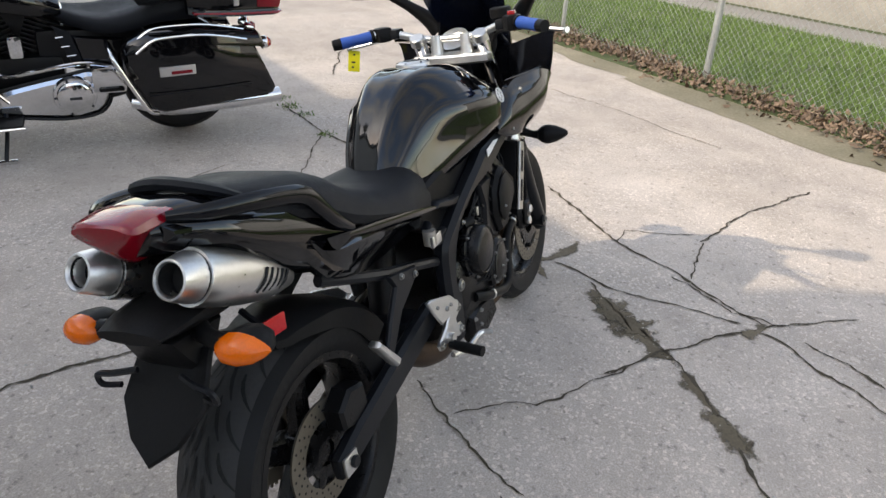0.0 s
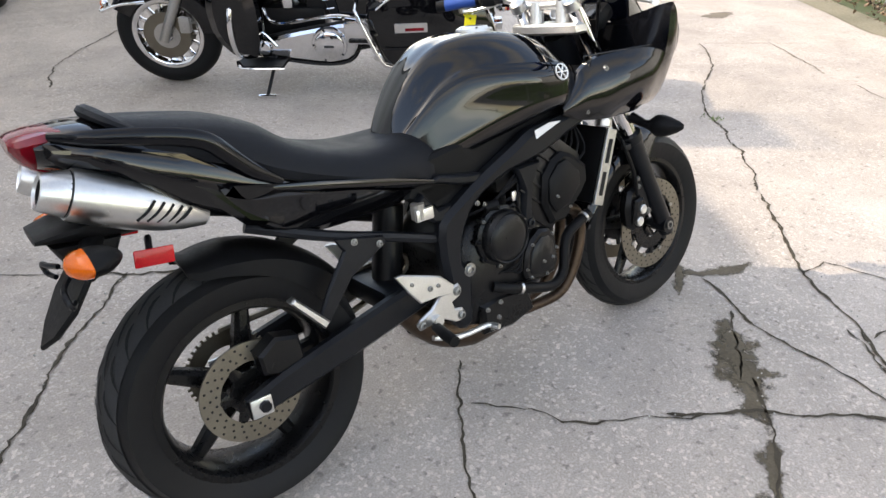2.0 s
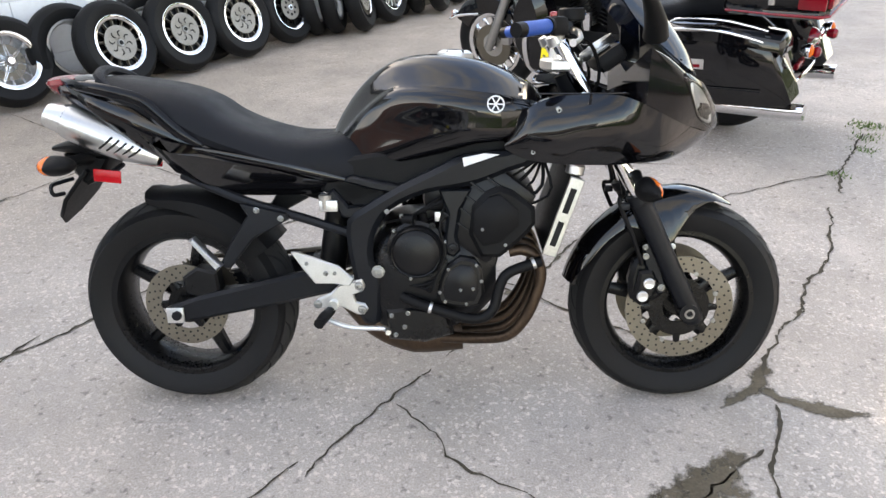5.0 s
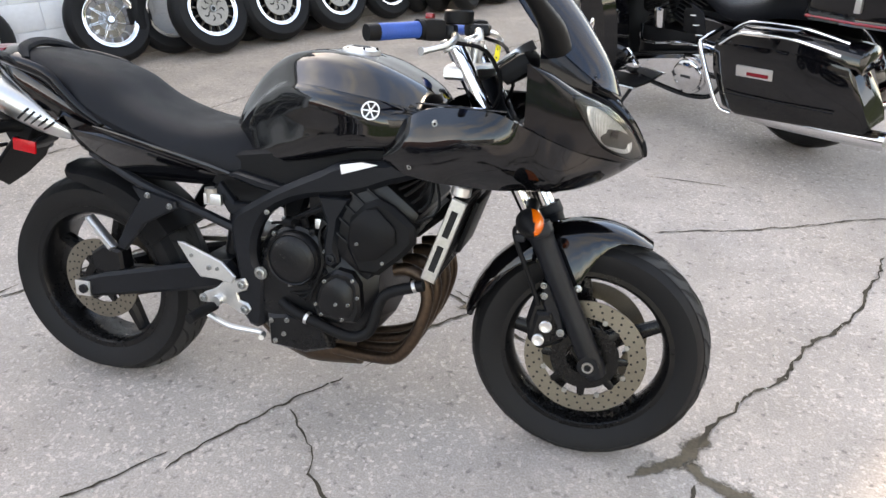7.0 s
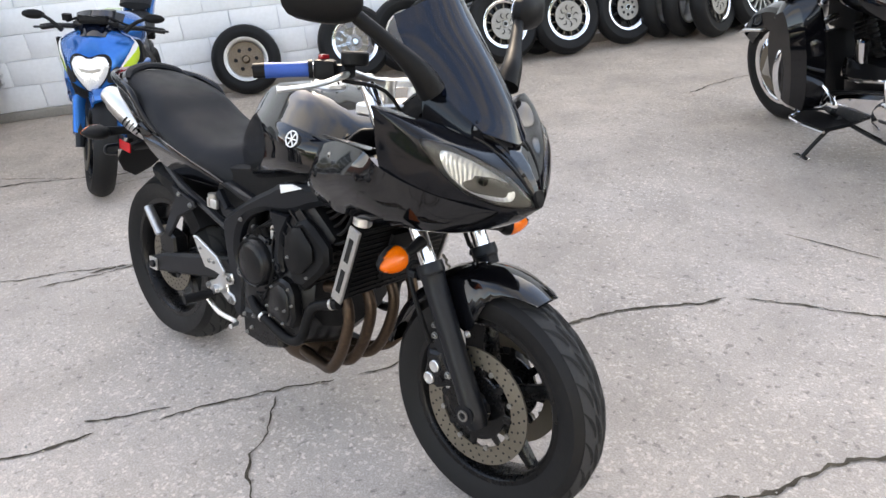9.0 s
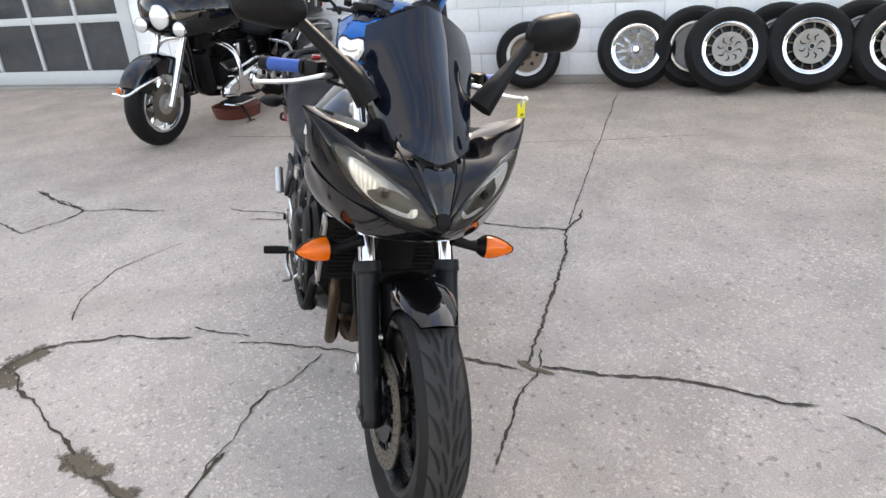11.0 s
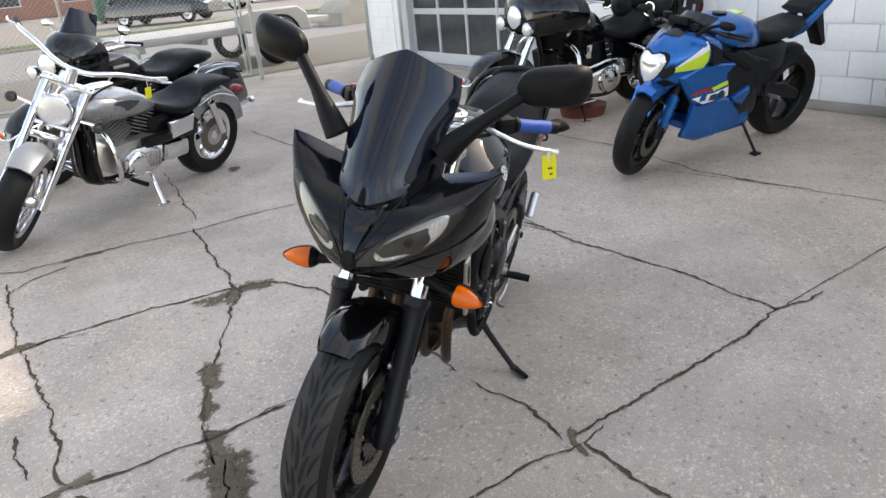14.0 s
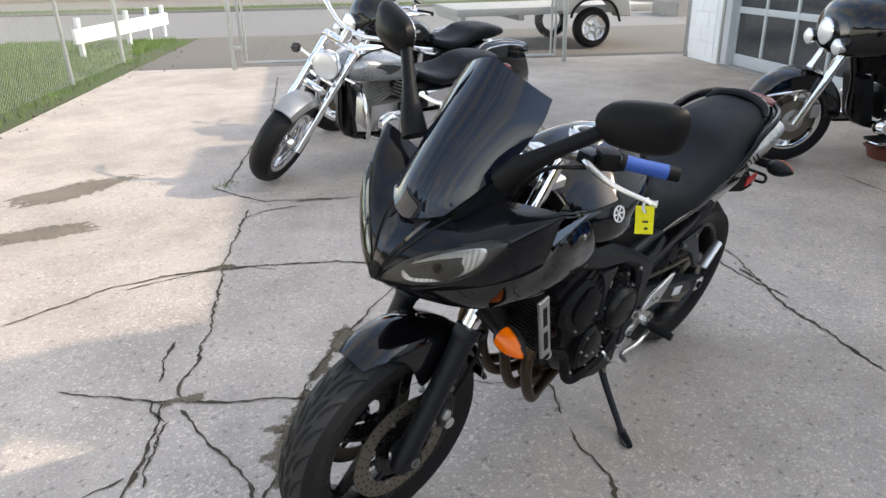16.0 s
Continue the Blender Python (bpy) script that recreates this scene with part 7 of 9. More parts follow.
# ---- added, unseen backdrop that closes the place beyond the fence ----
def dark_backdrop(bm, u0, u1, v, high, seed):
    """A long thick screen shaped like trees, with an uneven face and top."""
    count = int((u1 - u0) / 0.9)
    rings = []
    for i in range(count + 1):
        u = u0 + (u1 - u0) * i / count
        top = high * (0.72 + 0.42 * noise.noise(Vector((u * 0.16, seed, 0))) + 0.20 * noise.noise(Vector((u * 0.6, seed, 4))))
        front, back = [], []
        for k in range(10):
            f = k / 9
            swell = 1.6 * math.sin(math.pi * min(1, f * 0.9 + 0.1)) + 1.1 * noise.noise(Vector((u * 0.5, f * 6, seed))) + 0.5 * noise.noise(Vector((u * 1.7, f * 14, seed)))
            front.append(lot(u, v + swell, -0.2 + (top + 0.2) * f))
            back.append(lot(u, v - 2.5 - swell * 0.6, -0.2 + (top + 0.2) * f))
        rings.append(front + back[::-1])
    loft(bm, rings)


BACKDROP_GREEN = mat("dark_tree_foliage", (0.040, 0.055, 0.024), 0.8, scale=3, vary=0.6, bump=0.8, dirt=(0.018, 0.026, 0.012))
# unseen screen, added so that glossy paint reflects a dark horizon
trees = part("backdrop", made(dark_backdrop, -4.0, 60.0, -24.0, 13.0, 2.3), BACKDROP_GREEN, None, "added dark tree-shaped backdrop beyond the fence, out of view")
tagged(trees, kind="structure", category="trees")

# ---- loose wheels along the wall ----
def loose_wheel(x, R, W, kind, off=0.0, turn=0.0, lean=16):
    """One wheel leaning on the wall; x along the wall."""
    r = R * 0.615
    th = radians(lean)
    d = 0.07 + R * 2 * math.sin(th) + W / 2 * math.cos(th) + off
    names = {"wire": "black tyre on a bright wire-spoked wheel against the wall", "swirl": "black tyre on a swirl-spoked wheel leaning on the wall",
             "rust": "black tyre on a tarnished brown disc wheel", "star": "black tyre on a bright star-spoked wheel leaning on the wall",
             "plain": "bare black tyre behind another wheel at the wall", "white": "whitewall tyre on a bright wheel leaning on the wall", "fan": "black tyre on a bright many-spoked wheel leaning on the wall"}
    m = WALL @ Matrix.Translation((x, -d, W / 2 * math.sin(th) * 0.9)) @ Matrix.Rotation(radians(turn), 4, "Z") @ Matrix.Rotation(-th, 4, "X")
    wh = thing("wheel", m, names[kind], "wheel", "loose wheels along the wall")
    part("tyre", made(tyre, 0, R, R, W, r, 40), RUBBER, wh)
    if kind == "plain":
        part("rim", made(rim_ring, 0, R, r, W * 0.8, 40), DULLALU, wh)
        return
    metal = RUSTY if kind == "rust" else (CHROME if kind in ("wire", "white", "star") else DULLALU)
    rim = part("rim", made(rim_ring, 0, R, r, W * 0.86, 40, 0, 0.026), DULLALU if kind == "rust" else CHROME, wh)
    part("hub", made(lathe, [(0, -W * 0.45), (0.022, -W * 0.45), (0.034, -W * 0.3), (0.034, W * 0.3), (0, W * 0.3)], 20, (0, 0, R)), metal, wh)
    if kind == "white":
        part("whitewall", made(lathe, [(r + 0.004, -W * 0.44), (r + (R - r) * 0.35, -W * 0.492), (r + (R - r) * 0.55, -W * 0.503), (r + (R - r) * 0.56, -W * 0.49)], 40, (0, 0, R)), WHITEWALL, wh, "off-white sidewall band")
    if kind == "wire":
        part("brake_disc", made(disc, 0, R, 0.07, 0.125, 0.02), STEEL, wh)
        for k in range(28):
            a = 2 * math.pi * k / 28
            b = a + (0.32 if k % 2 else -0.32)
            part("wire_spoke", made(tube, [(0.03 * math.cos(a), -W * 0.25 * (1 if k % 4 < 2 else -1), R + 0.03 * math.sin(a)), ((r - 0.02) * math.cos(b), 0, R + (r - 0.02) * math.sin(b))], 0.0022, 5), CHROME, wh)
    elif kind == "rust":
        part("wheel_disc", made(lathe, [(0.03, -W * 0.18), (0.07, -W * 0.22), (0.13, -W * 0.12), (r - 0.02, -W * 0.2)], 40, (0, 0, R)), RUSTY, wh)
        for k in range(6):
            a = 2 * math.pi * k / 6
            part("hole", made(cyl, (0.085 * math.cos(a), -W * 0.2 - 0.004, R + 0.085 * math.sin(a)), (0.085 * math.cos(a), -W * 0.2 + 0.008, R + 0.085 * math.sin(a)), 0.016, seg=10), DARKHOLE, wh)
    else:
        part("wheel_back", made(lathe, [(0.03, -W * 0.05), (r - 0.02, -W * 0.02)], 40, (0, 0, R)), RIM, wh)
        count = {"swirl": 13, "star": 9, "white": 9, "fan": 14}[kind]
        if kind in ("swirl", "star"):
            for k in range(count):
                part("wheel_spoke", made(spoke, 0, R, 0.06, r - 0.018, 2 * math.pi * k / count, 0.018, 0.012, 0.03, -W * 0.16), ENGINE if kind == "star" else STEEL, wh)
            rr = 0.128 if kind == "swirl" else 0.108
            rotor = part("brake_disc", made(lathe, [(0.02, -W * 0.36), (0.05, -W * 0.40), (rr, -W * 0.40), (rr, -W * 0.36)], 36, (0, 0, R)), ROTOR, wh, "grey rotor with curved slots" if kind == "swirl" else "grey rotor with a ring of holes")
            slots = 8
            for k in range(slots):
                a = 2 * math.pi * k / slots + x
                if kind == "swirl":
                    part("slot", made(spoke, 0, R, 0.046, 0.092, a, 0.008, 0.013, 0.003, -W * 0.405, 0.016), DARKHOLE, rotor)
                else:
                    c = Vector((0.062 * math.cos(a), -W * 0.40, R + 0.062 * math.sin(a)))
                    part("hole", made(cyl, c, c - Vector((0, 0.002, 0)), 0.013, seg=10), DARKHOLE, rotor)
            part("bore", made(cyl, (0, -W * 0.45, R), (0, -W * 0.46, R), 0.017, seg=14), DARKHOLE, wh)
            if kind == "swirl":
                for k in range(3):
                    a = 2 * math.pi * k / 3 + x
                    part("rotor_bolt", made(cyl, (0.034 * math.cos(a), -W * 0.39, R + 0.034 * math.sin(a)), (0.034 * math.cos(a), -W * 0.42, R + 0.034 * math.sin(a)), 0.006, seg=8), STEEL, wh)
        else:
            part("centre", made(lathe, [(0, -W * 0.4), (0.04, -W * 0.42), (0.075, -W * 0.34), (0.08, -W * 0.2)], 24, (0, 0, R)), DULLALU, wh)
            for k in range(count):
                part("wheel_spoke", made(spoke, 0, R, 0.06, r - 0.018, 2 * math.pi * k / count, 0.032 if kind != "fan" else 0.014, 0.022 if kind != "fan" else 0.02, 0.03, -W * 0.24, 0.0), metal, wh)


U0 = 8.28
for u, R, W, kind, off, turn, lean in [
    (0.0, 0.285, 0.13, "rust", 0.0, 0, 14), (0.92, 0.315, 0.15, "wire", 0.0, 3, 16), (1.38, 0.32, 0.16, "plain", 0.0, 4, 10), (1.63, 0.325, 0.16, "swirl", 0.17, 8, 17),
    (2.0, 0.32, 0.15, "plain", 0.0, 5, 10), (2.2, 0.325, 0.16, "swirl", 0.14, 6, 16), (2.58, 0.32, 0.15, "plain", 0.0, 4, 10), (2.78, 0.32, 0.16, "swirl", 0.13, 6, 15),
    (3.38, 0.315, 0.15, "star", 0.05, 8, 15), (3.78, 0.32, 0.15, "plain", 0.0, 40, 8), (3.96, 0.32, 0.15, "plain", 0.1, 36, 8), (4.16, 0.32, 0.15, "swirl", 0.26, 30, 12),
    (4.50, 0.32, 0.15, "plain", 0.0, 10, 10), (4.66, 0.315, 0.15, "fan", 0.15, 12, 14), (5.05, 0.32, 0.15, "plain", 0.0, 38, 8), (5.22, 0.32, 0.15, "plain", 0.08, 36, 8),
    (5.42, 0.32, 0.15, "swirl", 0.22, 28, 12), (5.95, 0.32, 0.15, "star", 0.05, 10, 14), (6.6, 0.33, 0.16, "white", 0.05, 5, 15), (7.3, 0.33, 0.16, "white", 0.05, 6, 15),
    (8.0, 0.32, 0.16, "fan", 0.05, 5, 15), (8.6, 0.32, 0.16, "swirl", 0.05, 5, 15)]:
    loose_wheel(U0 + u, R, W, kind, off, turn, lean)

# ---- the parked motorcycles round about ----
def stand_at(rear, front, lean):
    """Pose of a bike that leans to its left, from the ground under its rear and front wheels."""
    a = math.atan2(front[1] - rear[1], front[0] - rear[0])
    return Matrix.Translation((rear[0], rear[1], 0)) @ Matrix.Rotation(a, 4, "Z") @ Matrix.Rotation(radians(-lean), 4, "X")


def lamp(parent, name, p, r, depth, axis, shell=CHROME, lens=REFLECT, label=""):
    p, a = Vector(p), Vector(axis).normalized()
    ob = part(name, made(lathe, [(0, -depth), (r * 0.55, -depth * 0.85), (r * 0.92, -depth * 0.4), (r, 0), (r * 0.93, 0.006)], 24, p, a), shell, parent, label)
    part("lens", made(lathe, [(r * 0.94, 0.002), (r * 0.7, 0.014), (r * 0.35, 0.02), (0, 0.022)], 24, p, a), lens, ob)
    return ob


def vtwin(parent, x, z, metal, cover, h=0.30, fins=None):
    """Two finned cylinders in a vee over a crankcase."""
    part("crankcase", made(rbox, (x, 0, z), (0.40, 0.26, 0.22), 0.05), metal, parent)
    for s, tag_ in ((-1, "rear"), (1, "front")):
        m = Matrix.Rotation(radians(s * 22), 4, "Y")
        base = Vector((x + s * 0.06, 0, z + 0.10))
        d = (m @ Vector((0, 0, 1)))
        cylinder = part("cylinder", made(cyl, base, base + d * h * 0.72, 0.062), ENGINE, parent)
        for k in range(8):
            c = base + d * (0.03 + 0.024 * k)
            part("cooling_fin", made(rbox, c, (0.165, 0.17, 0.007), 0.003, m), fins or ENGINE, cylinder)
        part("rocker_cover", made(rbox, base + d * (h * 0.84), (0.15, 0.13, 0.07), 0.02, m), cover, parent)
        part("pushrod_tube", made(tube, [base + Vector((s * 0.01, -0.11, -0.02)), base + d * h * 0.7 + Vector((0, -0.09, 0))], 0.012, 8), CHROME, parent)
    part("air_cleaner", made(lathe, [(0, 0.05), (0.07, 0.048), (0.088, 0.03), (0.09, 0)], 28, (x, -0.13, z + 0.26), (0, -1, 0)), cover, parent, "round air cleaner cover")


def round_fender(R, half, a0, a1, x, z, w0=0.7, skirt=0.05, n=20):
    rings = []
    for k in range(n + 1):
        f = k / n
        a = radians(a0 + (a1 - a0) * f)
        w = half * (w0 + (1 - w0) * math.sin(math.pi * min(1, 0.15 + 0.85 * f)) ** 0.5)
        row = []
        for y, dr in ((-w, -skirt), (-w, -0.03), (-w * 0.8, -0.006), (0, 0.012), (w * 0.8, -0.006), (w, -0.03), (w, -skirt), (w - 0.008, -skirt), (w - 0.01, -0.03), (0, 0.004), (-w + 0.01, -0.03), (-w + 0.008, -skirt)):
            row.append(Vector((x + (R + dr) * math.cos(a), y, z + (R + dr) * math.sin(a))))
        rings.append(row)
    return made(loft, rings)


def spoked_cast(parent, name, x, z, R, W, r, count, metal, disc_side=(1,), dr=0.14):
    wheel = part(name, made(rim_ring, x, z, r, W * 0.8, 40, 0, 0.024), CHROME, parent)
    part("tyre", made(tyre, x, z, R, W, r - 0.004, 40), RUBBER, wheel, "black rubber tyre")
    part("hub", made(lathe, [(0, -W * 0.5), (0.03, -W * 0.5), (0.045, -W * 0.2), (0.045, W * 0.2), (0.03, W * 0.5), (0, W * 0.5)], 24, (x, 0, z)), metal, wheel)
    for k in range(count):
        part("spoke", made(spoke, x, z, 0.04, r - 0.018, 2 * math.pi * k / count, 0.034 if count > 6 else 0.06, 0.024 if count > 6 else 0.04, 0.035), metal, wheel)
    for s in disc_side:
        part("brake_disc", made(disc, x, z, 0.075, dr, s * W * 0.52), STEEL, wheel, "grey brake disc")
        part("disc_centre", made(disc, x, z, 0.035, 0.08, s * W * 0.52, 0.008), DULLALU, wheel)
    return wheel


def tourer(rear, front, lean, label, lowers=True, trunk=True, bag_guard=False, accent=None, fairing=True, long_tag=True, floppy=False):
    m = stand_at(rear, front, lean)
    bike = thing("motorcycle", m, label, "motorcycle", "parked motorcycles")
    WB = 1.61
    BX = 0.14
    spoked_cast(bike, "rear_wheel", 0, 0.32, 0.32, 0.15, 0.205, 9, DULLALU)
    spoked_cast(bike, "front_wheel", WB, 0.325, 0.325, 0.13, 0.215, 14 if lowers else 7, CHROME, (1, -1), 0.145)
    part("front_fender", round_fender(0.355, 0.095, 30, 178, WB, 0.33, 0.75, 0.13), PAINT, bike, "gloss black front fender")
    part("fender_trim", made(tube, [(WB + 0.37, -0.06, 0.47), (WB + 0.385, 0, 0.475), (WB + 0.37, 0.06, 0.47), (WB + 0.25, 0.101, 0.52), (WB + 0.08, 0.105, 0.545)], 0.010, 8), CHROME, bike, "chrome fender trim")
    lamp(bike, "fender_lamp", (WB + 0.372, 0, 0.50), 0.024, 0.03, (1, 0, 0.1), CHROME, AMBER)
    part("rear_fender", round_fender(0.36, 0.11, 20, 185, 0, 0.33, 0.9, 0.12), PAINT, bike, "gloss black rear fender")
    for s in (-1, 1):
        y = s * 0.115
        part("fork_leg", made(tube, [(WB + 0.01, y, 0.31), (WB - 0.12, y, 0.58), (WB - 0.17, y, 0.68)], [0.03, 0.031, 0.031], 12), CHROME if not lowers else DULLALU, bike, "bright fork leg")
        part("fork_tube", made(tube, [(WB - 0.15, y, 0.64), (WB - 0.33, y, 1.0)], 0.026, 12), CHROME, bike)
        part("brake_caliper", made(rbox, (WB - 0.13, s * 0.085, 0.40), (0.07, 0.05, 0.10), 0.015), DULLALU, bike)
    # tank, seat
    tank = [
        (0.58, [(0, 0.80), (0.06, 0.795), (0.10, 0.76), (0.08, 0.72), (0, 0.71)]),
        (0.70, [(0, 0.90), (0.10, 0.885), (0.155, 0.82), (0.14, 0.74), (0, 0.72)]),
        (0.85, [(0, 0.955), (0.12, 0.935), (0.18, 0.86), (0.165, 0.77), (0, 0.75)]),
        (1.02, [(0, 0.965), (0.11, 0.945), (0.165, 0.88), (0.15, 0.80), (0, 0.78)]),
        (1.13, [(0, 0.945), (0.06, 0.93), (0.085, 0.885), (0.07, 0.84), (0, 0.82)]),
    ]
    part("fuel_tank", made(body, tank, 12, 5), PAINT, bike, "gloss black fuel tank")
    part("dash_console", made(plate, [(0.64, -0.035), (1.05, -0.045), (1.08, 0), (1.05, 0.045), (0.64, 0.035)], 0.955, 0.975, 0, 0.006, "xy"), CHROME, bike, "chrome tank console")
    for s in (-1, 1):
        part("tank_badge", made(rbox, (0.92, s * 0.181, 0.85), (0.17, 0.012, 0.025), 0.006), ALU, bike)
        part("side_panel", made(plate, [(0.30, 0.62), (0.55, 0.64), (0.52, 0.48), (0.36, 0.42)], s * 0.13, s * 0.17, 0, 0.015), PAINT, bike)
    seat = [
        (-0.30, [(0, 0.80), (0.10, 0.795), (0.13, 0.77), (0.11, 0.73), (0, 0.72)]),
        (-0.12, [(0, 0.84), (0.14, 0.83), (0.185, 0.79), (0.17, 0.72), (0, 0.70)]),
        (0.12, [(0, 0.83), (0.15, 0.825), (0.195, 0.78), (0.18, 0.70), (0, 0.68)]),
        (0.24, [(0, 0.76), (0.15, 0.765), (0.20, 0.74), (0.19, 0.67), (0, 0.66)]),
        (0.40, [(0, 0.72), (0.14, 0.73), (0.19, 0.71), (0.17, 0.65), (0, 0.64)]),
        (0.56, [(0, 0.75), (0.08, 0.75), (0.11, 0.73), (0.10, 0.68), (0, 0.67)]),
        (0.66, [(0, 0.79), (0.05, 0.785), (0.07, 0.76), (0.06, 0.73), (0, 0.72)]),
    ]
    part("seat", made(body, seat, 12, 4), VINYL, bike, "plump black leather seat")
    # engine
    vtwin(bike, 0.80, 0.42, ENGINE, CHROME)
    for s in (1,):
        prim = [(a + 0.11, b - 0.03) for a, b in ((0.30, 0.42), (0.36, 0.49), (0.50, 0.47), (0.75, 0.42), (0.92, 0.37), (0.95, 0.31), (0.88, 0.27), (0.55, 0.22), (0.36, 0.24), (0.29, 0.33))]
        part("primary_cover", made(plate, prim, 0.13, 0.195, 2, 0.03), CHROME, bike, "polished primary cover")
        part("primary_rim", made(tube, [(a, 0.178, b) for a, b in prim + prim[:1]], 0.008, 6), ENGINE, bike)
        part("clutch_cover", made(lathe, [(0, 0.046), (0.075, 0.044), (0.088, 0.036), (0.092, 0.024), (0.104, 0.022), (0.112, 0.0)], 32, (0.585, 0.190, 0.325), (0, 1, 0)), CHROME, bike, "round polished clutch cover")
        for k in range(5):
            a = 2 * math.pi * k / 5
            bolt(bike, (0.585 + 0.098 * math.cos(a), 0.212, 0.325 + 0.098 * math.sin(a)), 0.006, (0, 1, 0), MATT)
        part("cover_lettering", made(rbox, (0.585, 0.237, 0.325), (0.06, 0.003, 0.014), 0.001), DARKTEXT, bike)
        part("front_dome", made(lathe, [(0, 0.03), (0.035, 0.027), (0.05, 0.012), (0.054, 0.0)], 24, (0.985, 0.185, 0.295), (0, 1, 0)), CHROME, bike, "polished dome on the primary cover")
        part("gear_case", made(rbox, (0.405, 0.17, 0.405), (0.18, 0.11, 0.15), 0.03), CHROME, bike, "polished gearbox cover")
        part("gear_ribs", made(rbox, (0.40, 0.228, 0.36), (0.13, 0.02, 0.022), 0.008), ENGINE, bike)
        part("oil_filter", made(cyl, (1.03, 0.03, 0.33), (1.10, 0.03, 0.33), 0.04), CHROME, bike)
        part("push_pipe", made(tube, [(0.98, 0.12, 0.52), (0.90, 0.18, 0.45), (0.55, 0.19, 0.50), (0.36, 0.20, 0.48)], 0.011, 8), CHROME, bike)
        part("horn_cover", made(rbox, (0.82, 0.17, 0.60), (0.07, 0.05, 0.12), 0.025), CHROME, bike, "chrome horn cover")
    for s in (-1, 1):
        part("floorboard", made(plate, [(0.84, 0.17), (1.12, 0.18), (1.15, 0.24), (1.10, 0.33), (0.86, 0.33)], 0.215, 0.235, 0, 0.006, "xy") if s > 0 else flip(made(plate, [(0.84, 0.17), (1.12, 0.18), (1.15, 0.24), (1.10, 0.33), (0.86, 0.33)], 0.215, 0.235, 0, 0.006, "xy")), PLASTIC, bike)
        part("floorboard_edge", made(tube, [(0.85, s * 0.335, 0.225), (1.10, s * 0.335, 0.225), (1.15, s * 0.25, 0.23)], 0.009, 8), CHROME, bike)
        part("shift_rod", made(tube, [(0.90, s * 0.24, 0.33), (0.98, s * 0.25, 0.42), (1.08, s * 0.25, 0.44)], 0.008, 6), CHROME, bike)
        guard = [(1.06, s * 0.12, 0.72), (1.10, s * 0.34, 0.66), (1.12, s * 0.41, 0.50), (1.10, s * 0.36, 0.32), (1.02, s * 0.14, 0.26)]
        part("engine_guard", made(tube, guard, 0.018, 10), CHROME, bike, "chrome engine guard")
        if lowers:
            low = [(1.00, 0.30), (1.14, 0.32), (1.24, 0.46), (1.25, 0.68), (1.17, 0.82), (1.06, 0.84), (0.99, 0.70), (0.97, 0.48)]
            part("lower_fairing", made(plate, low, s * 0.20, s * 0.40, 2, 0.05), PAINT, bike, "gloss black leg fairing")
        # bags
        rings = []
        for k, (bx, zt, zb, hw) in enumerate(((-0.53, 0.645, 0.37, 0.08), (-0.51, 0.665, 0.34, 0.092), (-0.2, 0.685, 0.295, 0.100), (0.02, 0.675, 0.275, 0.096), (0.10, 0.655, 0.30, 0.092), (0.18, 0.62, 0.46, 0.075), (0.20, 0.59, 0.52, 0.05))):
            yc = s * 0.325
            bx += BX
            pts = [(hw * 0.9, zt), (hw, zt - 0.02), (hw * 1.05, zb + (zt - zb) * 0.42), (hw * 1.0, zb + (zt - zb) * 0.36), (hw * 0.95, zb + 0.02), (hw * 0.8, zb), (-hw * 0.8, zb), (-hw, zb + 0.03), (-hw, zt - 0.03), (-hw * 0.9, zt)]
            rings.append([Vector((bx + (0.13 * (b - zb) / (zt - zb) - 0.08 if k < 2 else 0), yc + s * a, b)) for a, b in pts])
        sb = part("saddlebag", made(loft, rings), PAINT, bike, "gloss black hard saddlebag")
        lid = []
        for (bx, zt, hw) in ((-0.535, 0.65, 0.082), (-0.515, 0.675, 0.094), (-0.2, 0.70, 0.10), (0.06, 0.683, 0.094), (0.165, 0.635, 0.072), (0.20, 0.59, 0.045)):
            pts = [(hw * 0.55, zt + 0.02), (hw * 0.98, zt - 0.005), (hw * 1.06, zt - 0.05), (-hw * 1.03, zt - 0.05), (-hw * 0.98, zt - 0.005), (-hw * 0.55, zt + 0.02)]
            lid.append([Vector((bx + BX, s * 0.325 + s * a, b)) for a, b in pts])
        part("bag_lid", made(loft, lid), PAINT, sb)
        for dy, dz in ((0.035, 0.030), (0.098, -0.006)):
            y = s * (0.325 + dy)
            part("bag_rail", made(tube, [(BX + 0.14, y, 0.622 + dz), (BX + 0.06, y, 0.684 + dz), (BX - 0.02, y, 0.703 + dz), (BX - 0.2, y, 0.710 + dz), (BX - 0.34, y, 0.694 + dz), (BX - 0.44, y, 0.676 + dz)], 0.0065, 8), CHROME, sb, "thin chrome lid rail")
        part("bag_seam", made(rbox, (BX - 0.18, s * 0.4305, 0.40), (0.56, 0.003, 0.006), 0.001, Matrix.Rotation(radians(3), 4, "Y")), MATT, sb)
        part("side_reflector", made(rbox, (BX - 0.06, s * 0.424, 0.515), (0.19, 0.012, 0.055), 0.008, Matrix.Rotation(radians(3), 4, "Y")), ALU, sb, "bright reflector plate")
        part("red_bar", made(rbox, (BX - 0.08, s * 0.431, 0.508), (0.11, 0.006, 0.018), 0.003, Matrix.Rotation(radians(3), 4, "Y")), REDLENS, sb)
        part("bag_guard", made(tube, [(0.40, s * 0.22, 0.62), (0.40, s * 0.37, 0.61), (0.385, s * 0.415, 0.57), (0.26, s * 0.435, 0.32), (0.20, s * 0.40, 0.27)], 0.012, 10), CHROME, bike, "chrome bag guard")
